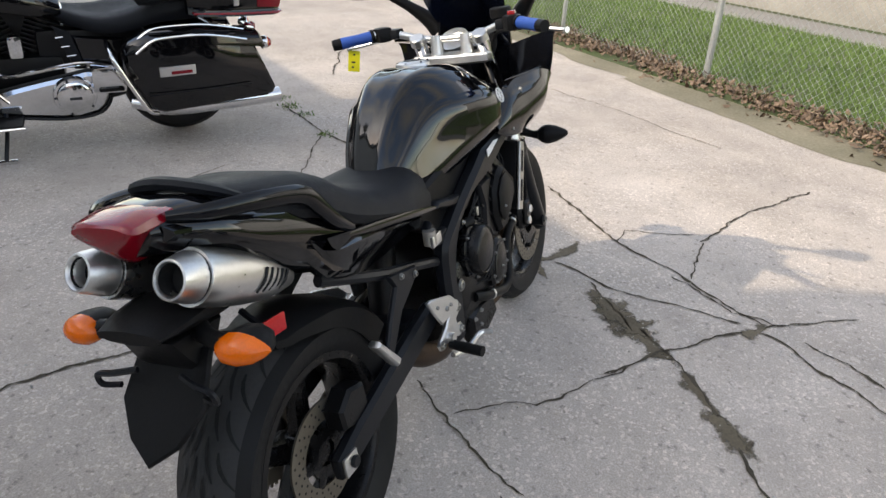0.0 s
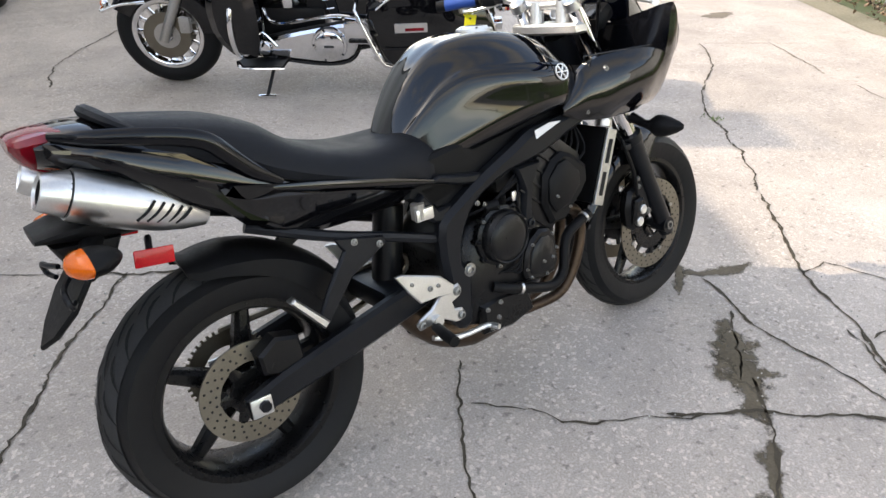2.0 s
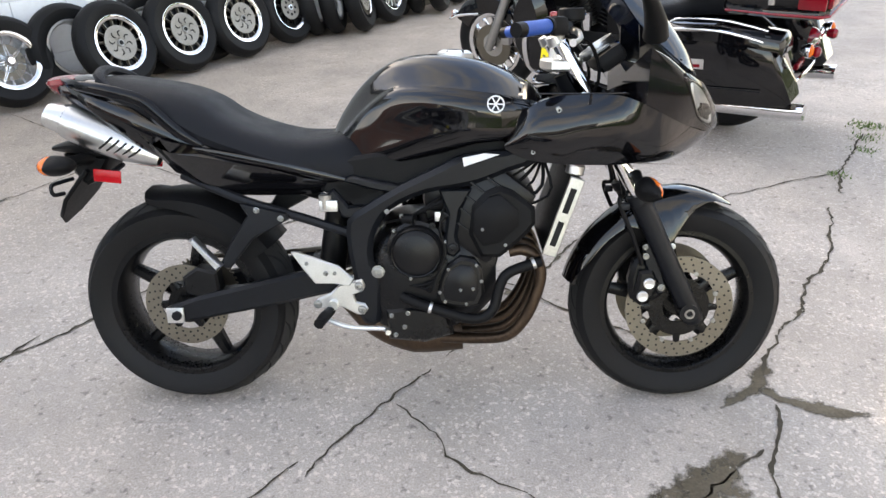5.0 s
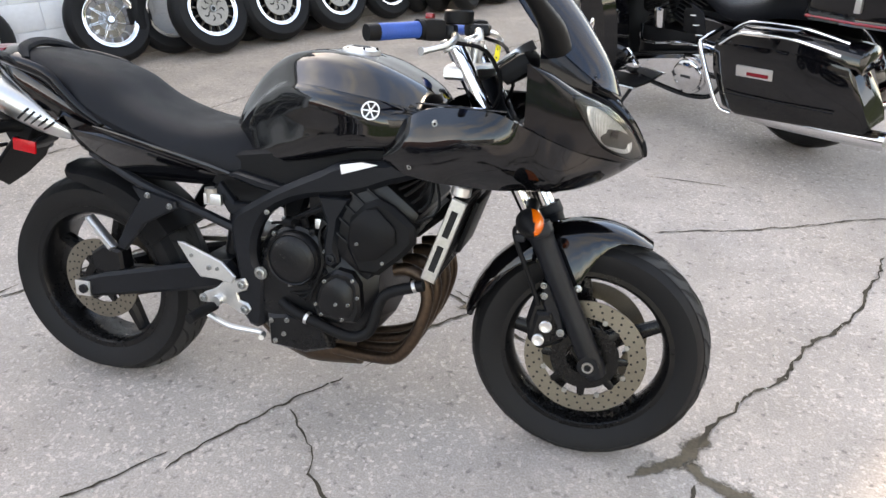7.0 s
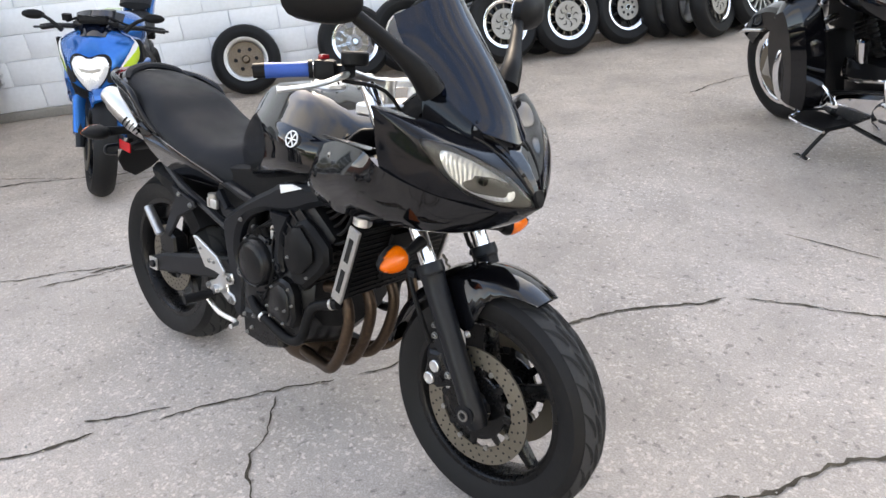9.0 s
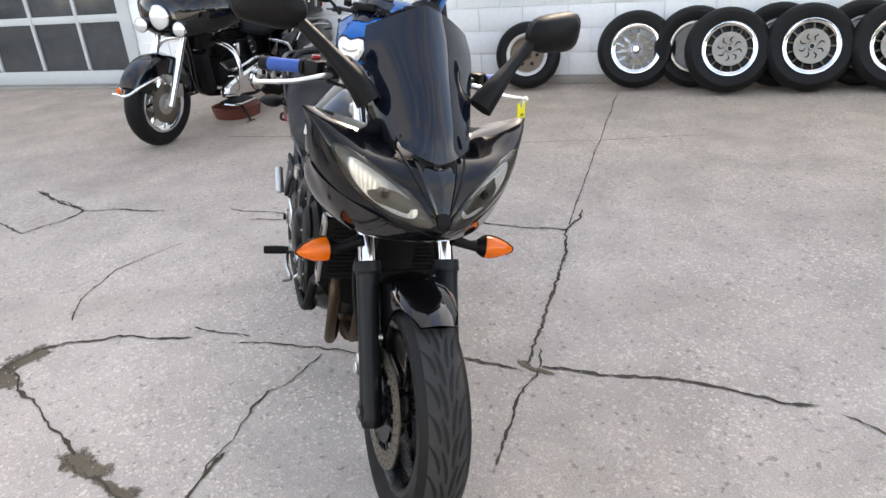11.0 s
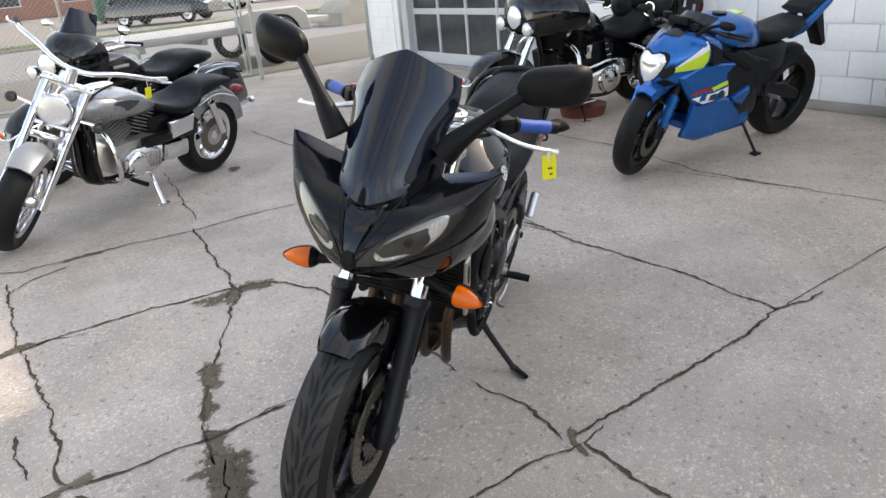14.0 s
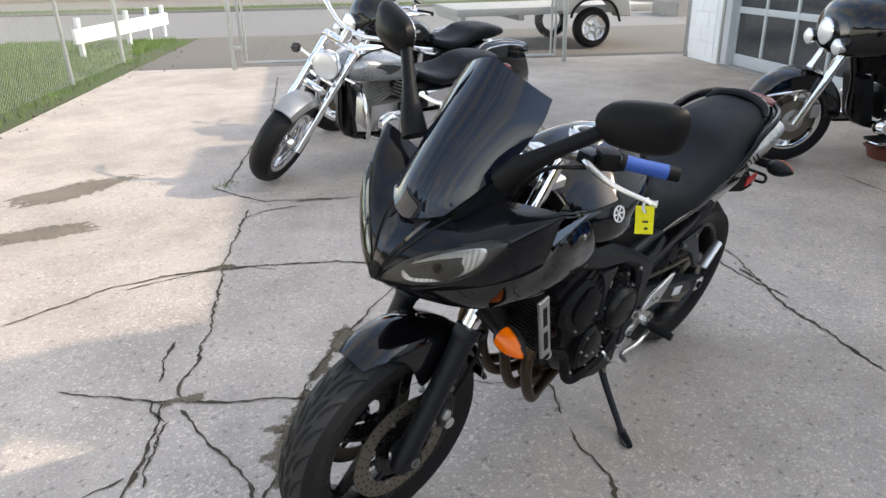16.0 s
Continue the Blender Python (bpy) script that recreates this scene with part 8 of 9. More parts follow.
        if bag_guard:
            for dz in (0.0, 0.07, 0.14):
                part("guard_bar", made(tube, [(0.16, s * 0.43, 0.34 + dz), (-0.3, s * 0.45, 0.36 + dz), (-0.52, s * 0.40, 0.38 + dz)], 0.010, 8), CHROME, bike)
        pipe = made(tube, [(0.30, s * 0.22, 0.27), (0.1, s * 0.30, 0.255), (-0.3, s * 0.31, 0.275), (-0.52, s * 0.31, 0.29)], [0.032, 0.045, 0.045, 0.043], 14)
        part("silencer", pipe, CHROME, bike, "long chrome silencer")
        part("bar_grip", made(tube, [(1.0, s * 0.33, 1.06), (0.90, s * 0.43, 1.045)], 0.018, 10), PLASTIC, bike)
        part("lever", made(tube, [(1.07, s * 0.30, 1.07), (1.03, s * 0.38, 1.055), (0.95, s * 0.45, 1.045)], 0.008, 6), CHROME, bike)
        part("rear_indicator", made(lathe, [(0, -0.04), (0.02, -0.035), (0.03, 0), (0.02, 0.015), (0, 0.02)], 16, (-0.50, s * 0.16, 0.56), (-1, 0, 0)), AMBER if not lowers else REDLENS, bike)
        part("mirror", made(ball, (1.06, s * 0.40, 1.17), (0.015, 0.07, 0.04), 14), CHROME, bike)
        part("mirror_stem", made(tube, [(1.05, s * 0.33, 1.07), (1.06, s * 0.38, 1.14)], 0.007, 6), CHROME, bike)
        part("passing_lamp_bar", made(tube, [(1.40, s * 0.05, 0.83), (1.42, s * 0.17, 0.84)], 0.012, 8), CHROME, bike)
        lamp(bike, "passing_lamp", (1.49, s * 0.17, 0.86), 0.056, 0.08, (1, 0, 0), CHROME, REFLECT, "chrome passing lamp")
    part("handlebar", made(tube, [(0.98, -0.35, 1.06), (1.08, -0.24, 1.08), (1.17, -0.10, 1.0), (1.18, 0.10, 1.0), (1.08, 0.24, 1.08), (0.98, 0.35, 1.06)], 0.014, 10), CHROME, bike)
    lamp(bike, "headlight", (1.485, 0, 0.93), 0.09, 0.12, (1, 0, 0.02), CHROME, REFLECT, "round chrome headlight")
    part("frame_tube", made(tube, [(1.28, 0, 0.92), (1.18, 0, 0.60), (1.10, 0, 0.30), (0.6, 0, 0.22), (0.1, 0, 0.32)], 0.03, 10), PAINT, bike)
    part("inner_frame", made(rbox, (0.45, 0, 0.55), (0.55, 0.22, 0.22), 0.04), ENGINE, bike)
    part("intake_housing", made(rbox, (0.82, 0, 0.66), (0.46, 0.09, 0.20), 0.04), ENGINE, bike)
    part("oil_cooler", made(rbox, (1.12, 0, 0.46), (0.09, 0.24, 0.34), 0.02, Matrix.Rotation(radians(14), 4, "Y")), PLASTIC, bike)
    part("regulator_box", made(rbox, (1.08, 0, 0.74), (0.20, 0.18, 0.20), 0.03), PLASTIC, bike)
    if fairing:
        cowl = [
            (1.08, [(0, 1.17), (0.24, 1.16), (0.42, 1.06), (0.43, 0.95), (0.34, 0.87), (0, 0.85)]),
            (1.20, [(0, 1.195), (0.23, 1.18), (0.39, 1.08), (0.40, 0.95), (0.30, 0.84), (0, 0.82)]),
            (1.33, [(0, 1.175), (0.19, 1.15), (0.31, 1.05), (0.31, 0.93), (0.23, 0.83), (0, 0.80)]),
            (1.42, [(0, 1.11), (0.14, 1.08), (0.21, 1.0), (0.21, 0.91), (0.15, 0.83), (0, 0.81)]),
            (1.46, [(0, 1.03), (0.08, 1.01), (0.12, 0.95), (0.12, 0.89), (0.08, 0.85), (0, 0.84)]),
        ]
        cowl = [(x if not floppy else 1.30 + (x - 1.30) * 0.8, [(y if not floppy else y * 0.62, z - 0.03) for y, z in h]) for x, h in cowl]
        part("fairing", made(body, cowl, 14, 5), PAINT, bike, "gloss black handlebar fairing")
        rows = []
        for th in (0, -0.006):
            for_rows = []
            for f in (0, 0.25, 0.5, 0.75, 1):
                row = []
                for j in range(13):
                    g = (j - 6) / 6
                    row.append(Vector((1.30 - 0.13 * f - 0.16 * g * g + th, g * (0.33 - 0.05 * f if not floppy else 0.17 - 0.07 * f), 1.14 + (0.16 if not floppy else 0.19) * f - 0.07 * g * g)))
                for_rows.append(row)
            rows.append(for_rows)
        bm = bmesh.new()
        loft(bm, rows[0], closed=False)
        loft(bm, rows[1], closed=False)
        part("windshield", bm, SCREEN, bike, "dark windshield")
    if trunk:
        box_ = []
        for tx, hw, zt in ((-0.66, 0.24, 0.92), (-0.62, 0.285, 0.965), (-0.40, 0.30, 0.985), (-0.20, 0.29, 0.975), (-0.15, 0.25, 0.94)):
            pts = cr([(hw * 0.85, zt, 0), (hw, zt - 0.05, 0), (hw, 0.80, 0), (hw * 0.9, 0.755, 0), (-hw * 0.9, 0.755, 0), (-hw, 0.80, 0), (-hw, zt - 0.05, 0), (-hw * 0.85, zt, 0)], 24, True)
            box_.append([Vector((tx, p.x, p.y)) for p in pts])
        tp = part("top_case", made(loft, box_), PAINT, bike, "large black top case")
        part("case_band", made(plate, [(-0.672, -0.27), (-0.64, -0.305), (-0.40, -0.315), (-0.17, -0.30), (-0.14, 0), (-0.17, 0.30), (-0.40, 0.315), (-0.64, 0.305), (-0.672, 0.27)], 0.768, 0.782, 0, 0.005, "xy"), accent or PAINT, tp, "dark red lower line" if accent else "")
        part("case_backrest", made(ball, (-0.12, 0, 0.97), (0.075, 0.27, 0.145), 24, Matrix.Rotation(radians(-12), 4, "Y")), VINYL, tp, "padded black backrest")
        for s in (-1, 1):
            part("case_armrest", made(tube, [(-0.16, s * 0.22, 0.93), (-0.06, s * 0.27, 0.925), (0.04, s * 0.275, 0.89), (0.11, s * 0.255, 0.85)], [0.05, 0.075, 0.07, 0.035], 14), VINYL, tp, "rounded armrest pad")
            part("case_side_light", made(rbox, (-0.585, s * 0.292, 0.84), (0.13, 0.02, 0.07), 0.012), REDLENS, tp, "red wrap-round lamp")
            part("case_latch", made(rbox, (-0.28, s * 0.300, 0.90), (0.035, 0.02, 0.06), 0.006), CHROME, tp)
            part("case_light", made(rbox, (-0.655, s * 0.16, 0.84), (0.03, 0.2, 0.07), 0.015), REDLENS, tp, "red case lamp")
            part("latch", made(rbox, (-0.40, s * 0.308, 0.85), (0.03, 0.02, 0.06), 0.006), ALU, tp)
            part("speaker_ring", made(lathe, [(0.045, 0.0), (0.05, 0.01), (0.058, 0.01), (0.06, 0)], 20, (0.095, s * 0.25, 0.89), (1, 0, 0.1)), CHROME, tp)
            part("rack_rail", made(tube, [(-0.18, s * 0.17, 0.99), (-0.22, s * 0.2, 1.02), (-0.55, s * 0.2, 1.01), (-0.60, s * 0.14, 0.97)], 0.008, 8), CHROME if accent else MATT, tp)
        for k in range(4):
            part("rack_bar", made(tube, [(-0.25 - 0.09 * k, -0.2, 1.018), (-0.25 - 0.09 * k, 0.2, 1.018)], 0.006, 6), CHROME if accent else MATT, tp)
        for o in (tp, *tp.children):
            if o.parent is bike:
                o.location.x += 0.12
        part("case_support", made(tube, [(-0.35, 0, 0.70), (-0.40, 0, 0.76)], 0.06, 10), MATT, bike)
    part("tail_light", made(lathe, [(0, 0.05), (0.03, 0.045), (0.05, 0.02), (0.055, 0)], 20, (-0.42, 0, 0.58), (-1, 0, 0)), REDLENS, bike, "round red tail light")
    part("signal_bar", made(tube, [(-0.44, -0.19, 0.575), (-0.455, 0, 0.58), (-0.44, 0.19, 0.575)], 0.016, 8), CHROME, bike, "chrome signal bar")
    for s in (-1, 1):
        lamp(bike, "signal_lamp", (-0.47, s * 0.20, 0.575), 0.038, 0.05, (-1, 0, 0), CHROME, AMBER if accent else REDLENS, "chrome-cased rear signal lamp")
    part("fender_tip_lamp", made(rbox, (-0.385, 0, 0.43), (0.03, 0.13, 0.035), 0.012), REDLENS, bike, "red fender tip lamp")
    part("rear_bumper", made(tube, [(-0.36, -0.22, 0.40), (-0.42, -0.18, 0.40), (-0.43, 0, 0.40), (-0.42, 0.18, 0.40), (-0.36, 0.22, 0.40)], 0.010, 8), CHROME, bike)
    inv = m.inverted()
    base = m @ Vector((0.92, 0.20, 0.24))
    heading = math.atan2(front[1] - rear[1], front[0] - rear[0])
    foot = Vector((base.x - math.sin(heading) * 0.14 + math.cos(heading) * 0.05, base.y + math.cos(heading) * 0.14 + math.sin(heading) * 0.05, 0.012))
    part("side_stand", made(tube, [(0.92, 0.16, 0.26), inv @ foot.lerp(base, 0.5), inv @ foot], 0.011, 8), MATT, bike)
    part("stand_foot", made(rbox, inv @ foot, (0.11, 0.03, 0.018), 0.006), CHROME, bike)
    if bag_guard:
        part("rider_backrest", made(ball, (0.30, 0, 0.90), (0.05, 0.12, 0.10), 20, Matrix.Rotation(radians(-10), 4, "Y")), VINYL, bike, "round padded rider backrest")
        part("backrest_button", made(ball, (0.352, 0, 0.905), (0.012, 0.03, 0.03), 12), DARKHOLE, bike)
    # passenger footboard brackets with rungs
    part("heat_shield", made(plate, [(0.56, 0.66), (0.64, 0.70), (0.56, 0.46), (0.50, 0.46)], 0.15, 0.16, 0, 0.004), MATT, bike)
    for k in range(4):
        part("shield_rung", made(tube, [(0.52 + 0.025 * k, 0.165, 0.49 + 0.05 * k), (0.57 + 0.02 * k, 0.165, 0.485 + 0.05 * k)], 0.004, 6), CHROME, bike)
    return bike


tourer((2.376, 2.405), (1.089, 3.383), 7, "black full-dress touring motorcycle with dark red banded top case", True, True, False, REDP)
tourer((-4.223, 0.296), (-2.983, -0.734), 7, "black touring motorcycle with fork-mounted fairing parked at the white wall", False, True, True)
tourer((-3.05, -3.95), (-1.44, -4.05), 7, "black bagger motorcycle without top case near the gate", False, False, False, None, True, True, True)

tg = thing("price_tag", Matrix.Translation((1.42, 2.93, 0.98)) @ Matrix.Rotation(radians(52), 4, "Z"), "small yellow tag on the touring motorcycle's handlebar", "tag")
part("card", made(plate, [(-0.03, -0.04), (0.03, -0.04), (0.03, 0.02), (-0.03, 0.02)], -0.001, 0.001, 0, 0.001), YELLOW, tg)
part("string", made(tube, [(0, 0, 0.02), (0.004, 0, 0.05), (0, 0.01, 0.075)], 0.002, 6), WHITE, tg)

tub = thing("drain_pan", Matrix.Translation((-3.62, -0.12, 0)) @ Matrix.Rotation(radians(-40), 4, "Z"), "rusty red plastic drain pan under the touring motorcycle", "pan")
part("pan", made(lathe, [(0.0, 0.02), (0.17, 0.02), (0.20, 0.09), (0.215, 0.095), (0.19, 0.0), (0.0, 0.0)], 28, (0, 0, 0), (0, 0, 1)), RUSTRED, tub)
part("handle", made(tube, [(0.17, -0.06, 0.09), (0.235, -0.05, 0.10), (0.235, 0.05, 0.10), (0.17, 0.06, 0.09)], 0.01, 6), RUSTRED, tub)


def cruiser(rear, front, lean):
    m = stand_at(rear, front, lean)
    bike = thing("motorcycle", m, "silver and chrome cruiser motorcycle with wide pulled-back handlebar", "motorcycle", "parked motorcycles")
    WB = 1.63
    spoked_cast(bike, "rear_wheel", 0, 0.325, 0.325, 0.17, 0.20, 5, CHROME)
    spoked_cast(bike, "front_wheel", WB, 0.325, 0.325, 0.15, 0.222, 5, CHROME, (-1,), 0.15)
    part("front_fender", round_fender(0.345, 0.085, 62, 142, WB, 0.33, 0.6, 0.06), SILVERP, bike, "metallic silver front fender")
    part("rear_fender", round_fender(0.365, 0.115, 40, 170, 0, 0.34, 0.85, 0.12), SILVERP, bike, "metallic silver rear fender")
    part("fender_stripe", made(tube, [(0.20, 0.118, 0.60), (0.0, 0.122, 0.655), (-0.2, 0.12, 0.60)], 0.006, 6), CHROME, bike)
    for s in (-1, 1):
        y = s * 0.115
        part("fork_leg", made(tube, [(WB + 0.01, y, 0.30), (WB - 0.135, y, 0.50), (WB - 0.205, y, 0.60)], 0.030, 12), CHROME, bike, "chrome fork leg")
        part("fork_tube", made(tube, [(WB - 0.18, y, 0.56), (WB - 0.40, y, 0.88), (WB - 0.45, y, 0.95)], [0.024, 0.03, 0.03], 12), CHROME, bike)
        part("crash_bar", made(tube, [(1.10, s * 0.08, 0.66), (1.16, s * 0.26, 0.64), (1.17, s * 0.34, 0.52), (1.14, s * 0.32, 0.36), (1.04, s * 0.12, 0.26)], 0.015, 10), CHROME, bike, "chrome crash bar")
        part("front_indicator_stalk", made(tube, [(WB - 0.33, s * 0.12, 0.78), (WB - 0.33, s * 0.23, 0.79)], 0.010, 8), CHROME, bike)
        ind = part("front_indicator", made(lathe, [(0, -0.045), (0.022, -0.035), (0.033, 0), (0.03, 0.012)], 20, (WB - 0.31, s * 0.25, 0.79), (1, 0, 0)), PLASTIC, bike)
        part("lens", made(lathe, [(0.03, 0.01), (0.02, 0.022), (0, 0.026)], 18, (WB - 0.31, s * 0.25, 0.79), (1, 0, 0)), HOUSING, ind, "dark smoked lens")
        part("grip", made(tube, [(0.86, s * 0.42, 1.03), (0.75, s * 0.47, 1.01)], 0.018, 10), PLASTIC if s < 0 else CHROME, bike)
        part("lever", made(tube, [(0.93, s * 0.39, 1.06), (0.88, s * 0.47, 1.04), (0.79, s * 0.51, 1.02)], 0.008, 6), CHROME, bike)
        part("side_cover", made(plate, [(0.30, 0.60), (0.56, 0.58), (0.54, 0.44), (0.32, 0.46)], s * 0.13, s * 0.185, 0, 0.02), CHROME, bike, "chrome side cover")
        part("rear_shock", made(tube, [(-0.02, s * 0.15, 0.36), (0.10, s * 0.15, 0.62)], 0.03, 12), CHROME, bike)
        part("rider_peg", made(tube, [(0.95, s * 0.16, 0.28), (0.95, s * 0.34, 0.28)], 0.016, 8), PLASTIC, bike)
        part("peg_bracket", made(tube, [(0.78, s * 0.16, 0.28), (0.95, s * 0.2, 0.28), (1.10, s * 0.24, 0.34)], 0.012, 8), CHROME, bike)
        ri = part("rear_indicator", made(lathe, [(0, -0.03), (0.02, -0.025), (0.03, 0.0), (0.0, 0.02)], 16, (-0.36, s * 0.17, 0.55), (-1, 0, 0)), CHROME, bike)
    part("handlebar", made(tube, [(0.86, -0.42, 1.03), (0.95, -0.38, 1.055), (1.08, -0.24, 1.07), (1.15, -0.08, 1.03), (1.15, 0.08, 1.03), (1.08, 0.24, 1.07), (0.95, 0.38, 1.055), (0.86, 0.42, 1.03)], 0.016, 12), CHROME, bike, "wide chrome handlebar")
    part("bar_riser", made(tube, [(1.185, 0, 0.94), (1.15, 0, 1.03)], 0.035, 12), CHROME, bike)
    part("fork_clamp", made(rbox, (WB - 0.44, 0, 0.935), (0.07, 0.30, 0.035), 0.012), CHROME, bike)
    lamp(bike, "headlight", (WB - 0.27, 0, 0.82), 0.102, 0.15, (1, 0, 0.0), CHROME, REFLECT, "round chrome headlight")
    part("brake_cable", made(tube, [(0.92, 0.38, 1.06), (1.12, 0.2, 0.98), (1.26, 0.13, 0.86), (1.40, 0.12, 0.6)], 0.006, 6), PLASTIC, bike)
    tank = [
        (0.55, [(0, 0.70), (0.05, 0.695), (0.07, 0.675), (0.05, 0.655), (0, 0.65)]),
        (0.68, [(0, 0.79), (0.10, 0.775), (0.14, 0.72), (0.11, 0.66), (0, 0.65)]),
        (0.85, [(0, 0.855), (0.13, 0.835), (0.18, 0.765), (0.15, 0.68), (0, 0.66)]),
        (1.05, [(0, 0.88), (0.14, 0.855), (0.19, 0.785), (0.155, 0.70), (0, 0.68)]),
        (1.16, [(0, 0.865), (0.11, 0.84), (0.15, 0.785), (0.12, 0.715), (0, 0.70)]),
        (1.22, [(0, 0.83), (0.05, 0.82), (0.07, 0.785), (0.05, 0.75), (0, 0.74)]),
    ]
    part("fuel_tank", made(body, tank, 12, 5), SILVERP, bike, "metallic silver fuel tank")
    part("tank_console", made(ball, (0.98, 0, 0.875), (0.14, 0.05, 0.025), 18), CHROME, bike)
    for s in (-1, 1):
        part("tank_scallop", made(plate, [(0.80, 0.79), (0.98, 0.82), (1.02, 0.78), (0.90, 0.74)], s * 0.178, s * 0.189, 2, 0.004), ROTORDARK, bike, "dark grey painted scallop")
    seat = [
        (-0.20, [(0, 0.745), (0.08, 0.74), (0.10, 0.72), (0.08, 0.70), (0, 0.69)]),
        (-0.02, [(0, 0.775), (0.10, 0.765), (0.125, 0.735), (0.11, 0.70), (0, 0.69)]),
        (0.15, [(0, 0.76), (0.10, 0.755), (0.13, 0.72), (0.12, 0.66), (0, 0.65)]),
        (0.24, [(0, 0.685), (0.13, 0.69), (0.175, 0.67), (0.15, 0.62), (0, 0.61)]),
        (0.40, [(0, 0.655), (0.14, 0.665), (0.19, 0.65), (0.16, 0.60), (0, 0.59)]),
        (0.54, [(0, 0.69), (0.09, 0.69), (0.12, 0.67), (0.10, 0.63), (0, 0.62)]),
        (0.64, [(0, 0.74), (0.05, 0.735), (0.06, 0.715), (0.05, 0.69), (0, 0.68)]),
    ]
    part("seat", made(body, seat, 12, 4), VINYL, bike, "black two-step seat")
    vtwin(bike, 0.80, 0.40, DULLALU, CHROME, 0.27, DULLALU)
    part("crank_cover", made(plate, [(0.62, 0.43), (0.78, 0.455), (0.93, 0.43), (0.96, 0.34), (0.86, 0.275), (0.66, 0.275)], 0.13, 0.185, 2, 0.03), CHROME, bike, "polished crank cover")
    part("crank_dome", made(lathe, [(0, 0.03), (0.06, 0.026), (0.078, 0.014), (0.084, 0.0)], 28, (0.86, 0.18, 0.36), (0, 1, 0)), CHROME, bike, "round polished cover")
    for k in range(5):
        part("cover_rib", made(rbox, (0.67 + 0.028 * k, 0.186, 0.36), (0.008, 0.012, 0.11), 0.003), DULLALU, bike)
    part("gear_cover", made(rbox, (0.50, 0.15, 0.37), (0.22, 0.10, 0.13), 0.035), CHROME, bike)
    part("gear_gap", made(rbox, (0.60, 0.14, 0.47), (0.34, 0.08, 0.06), 0.015), ENGINE, bike)
    part("lower_fork_bar", made(rbox, (WB - 0.235, 0, 0.655), (0.045, 0.29, 0.035), 0.012), CHROME, bike, "chrome lower fork bar")
    part("upper_fork_bar", made(tube, [(WB - 0.30, -0.16, 0.705), (WB - 0.28, 0, 0.715), (WB - 0.30, 0.16, 0.705)], 0.014, 8), CHROME, bike)
    part("down_tube", made(tube, [(1.20, 0.09, 0.78), (1.16, 0.10, 0.55), (1.10, 0.10, 0.28)], 0.018, 8), PAINT, bike)
    part("radiator", made(rbox, (1.13, 0, 0.46), (0.05, 0.20, 0.34), 0.01), PLASTIC, bike, "black radiator")
    part("frame_tube", made(tube, [(1.25, 0, 0.84), (1.18, 0, 0.60), (1.12, 0, 0.28), (0.7, 0, 0.22), (0.1, 0, 0.32)], 0.028, 10), PAINT, bike)
    part("inner_frame", made(rbox, (0.42, 0, 0.50), (0.5, 0.2, 0.24), 0.04), ENGINE, bike)
    part("exhaust", made(tube, [(0.95, -0.14, 0.52), (1.02, -0.2, 0.38), (0.8, -0.23, 0.27), (0.3, -0.24, 0.29), (-0.35, -0.25, 0.36)], [0.025, 0.025, 0.03, 0.045, 0.045], 14), CHROME, bike, "chrome exhaust")
    part("exhaust", made(tube, [(0.70, -0.14, 0.50), (0.68, -0.2, 0.40), (0.5, -0.23, 0.38), (0.2, -0.24, 0.40), (-0.30, -0.25, 0.46)], [0.025, 0.025, 0.03, 0.042, 0.042], 14), CHROME, bike)
    part("tail_light", made(ball, (-0.38, 0, 0.60), (0.05, 0.06, 0.035), 16), REDLENS, bike)
    inv = m.inverted()
    heading = math.atan2(front[1] - rear[1], front[0] - rear[0])
    base = m @ Vector((0.72, 0.16, 0.22))
    foot = Vector((base.x - math.sin(heading) * 0.13 + math.cos(heading) * 0.08, base.y + math.cos(heading) * 0.13 + math.sin(heading) * 0.08, 0.012))
    part("side_stand", made(tube, [(0.72, 0.14, 0.24), inv @ foot], 0.011, 8), CHROME, bike)
    part("stand_foot", made(rbox, inv @ foot, (0.09, 0.03, 0.016), 0.005), CHROME, bike)
    axis = Vector((-0.45, 0, 0.65)).normalized()
    steer = Matrix.Translation((1.22, 0, 0.85)) @ Matrix.Rotation(radians(38), 4, axis) @ Matrix.Translation((-1.22, 0, -0.85))
    front_end = ("front_wheel", "front_fender", "fork", "front_indicator", "grip", "lever", "mirror", "handlebar", "bar_riser", "headlight", "brake_cable")
    for o in bike.children:
        if o.name.startswith(front_end):
            o.matrix_basis = steer
    tag2 = thing("price_tag", m @ pose(0.95, 0.42, 0.93), "yellow tag tied to the silver cruiser's handlebar", "tag")
    part("card", made(plate, [(-0.025, -0.05), (0.025, -0.05), (0.025, 0.02), (-0.025, 0.02)], -0.001, 0.001, 0, 0.001), YELLOW, tag2)
    part("string", made(tube, [(0, 0, 0.02), (0.004, 0, 0.05), (-0.01, -0.01, 0.08)], 0.002, 6), WHITE, tag2)
    return bike


cruiser((-1.84, -2.88), (-0.22, -3.07), 12)


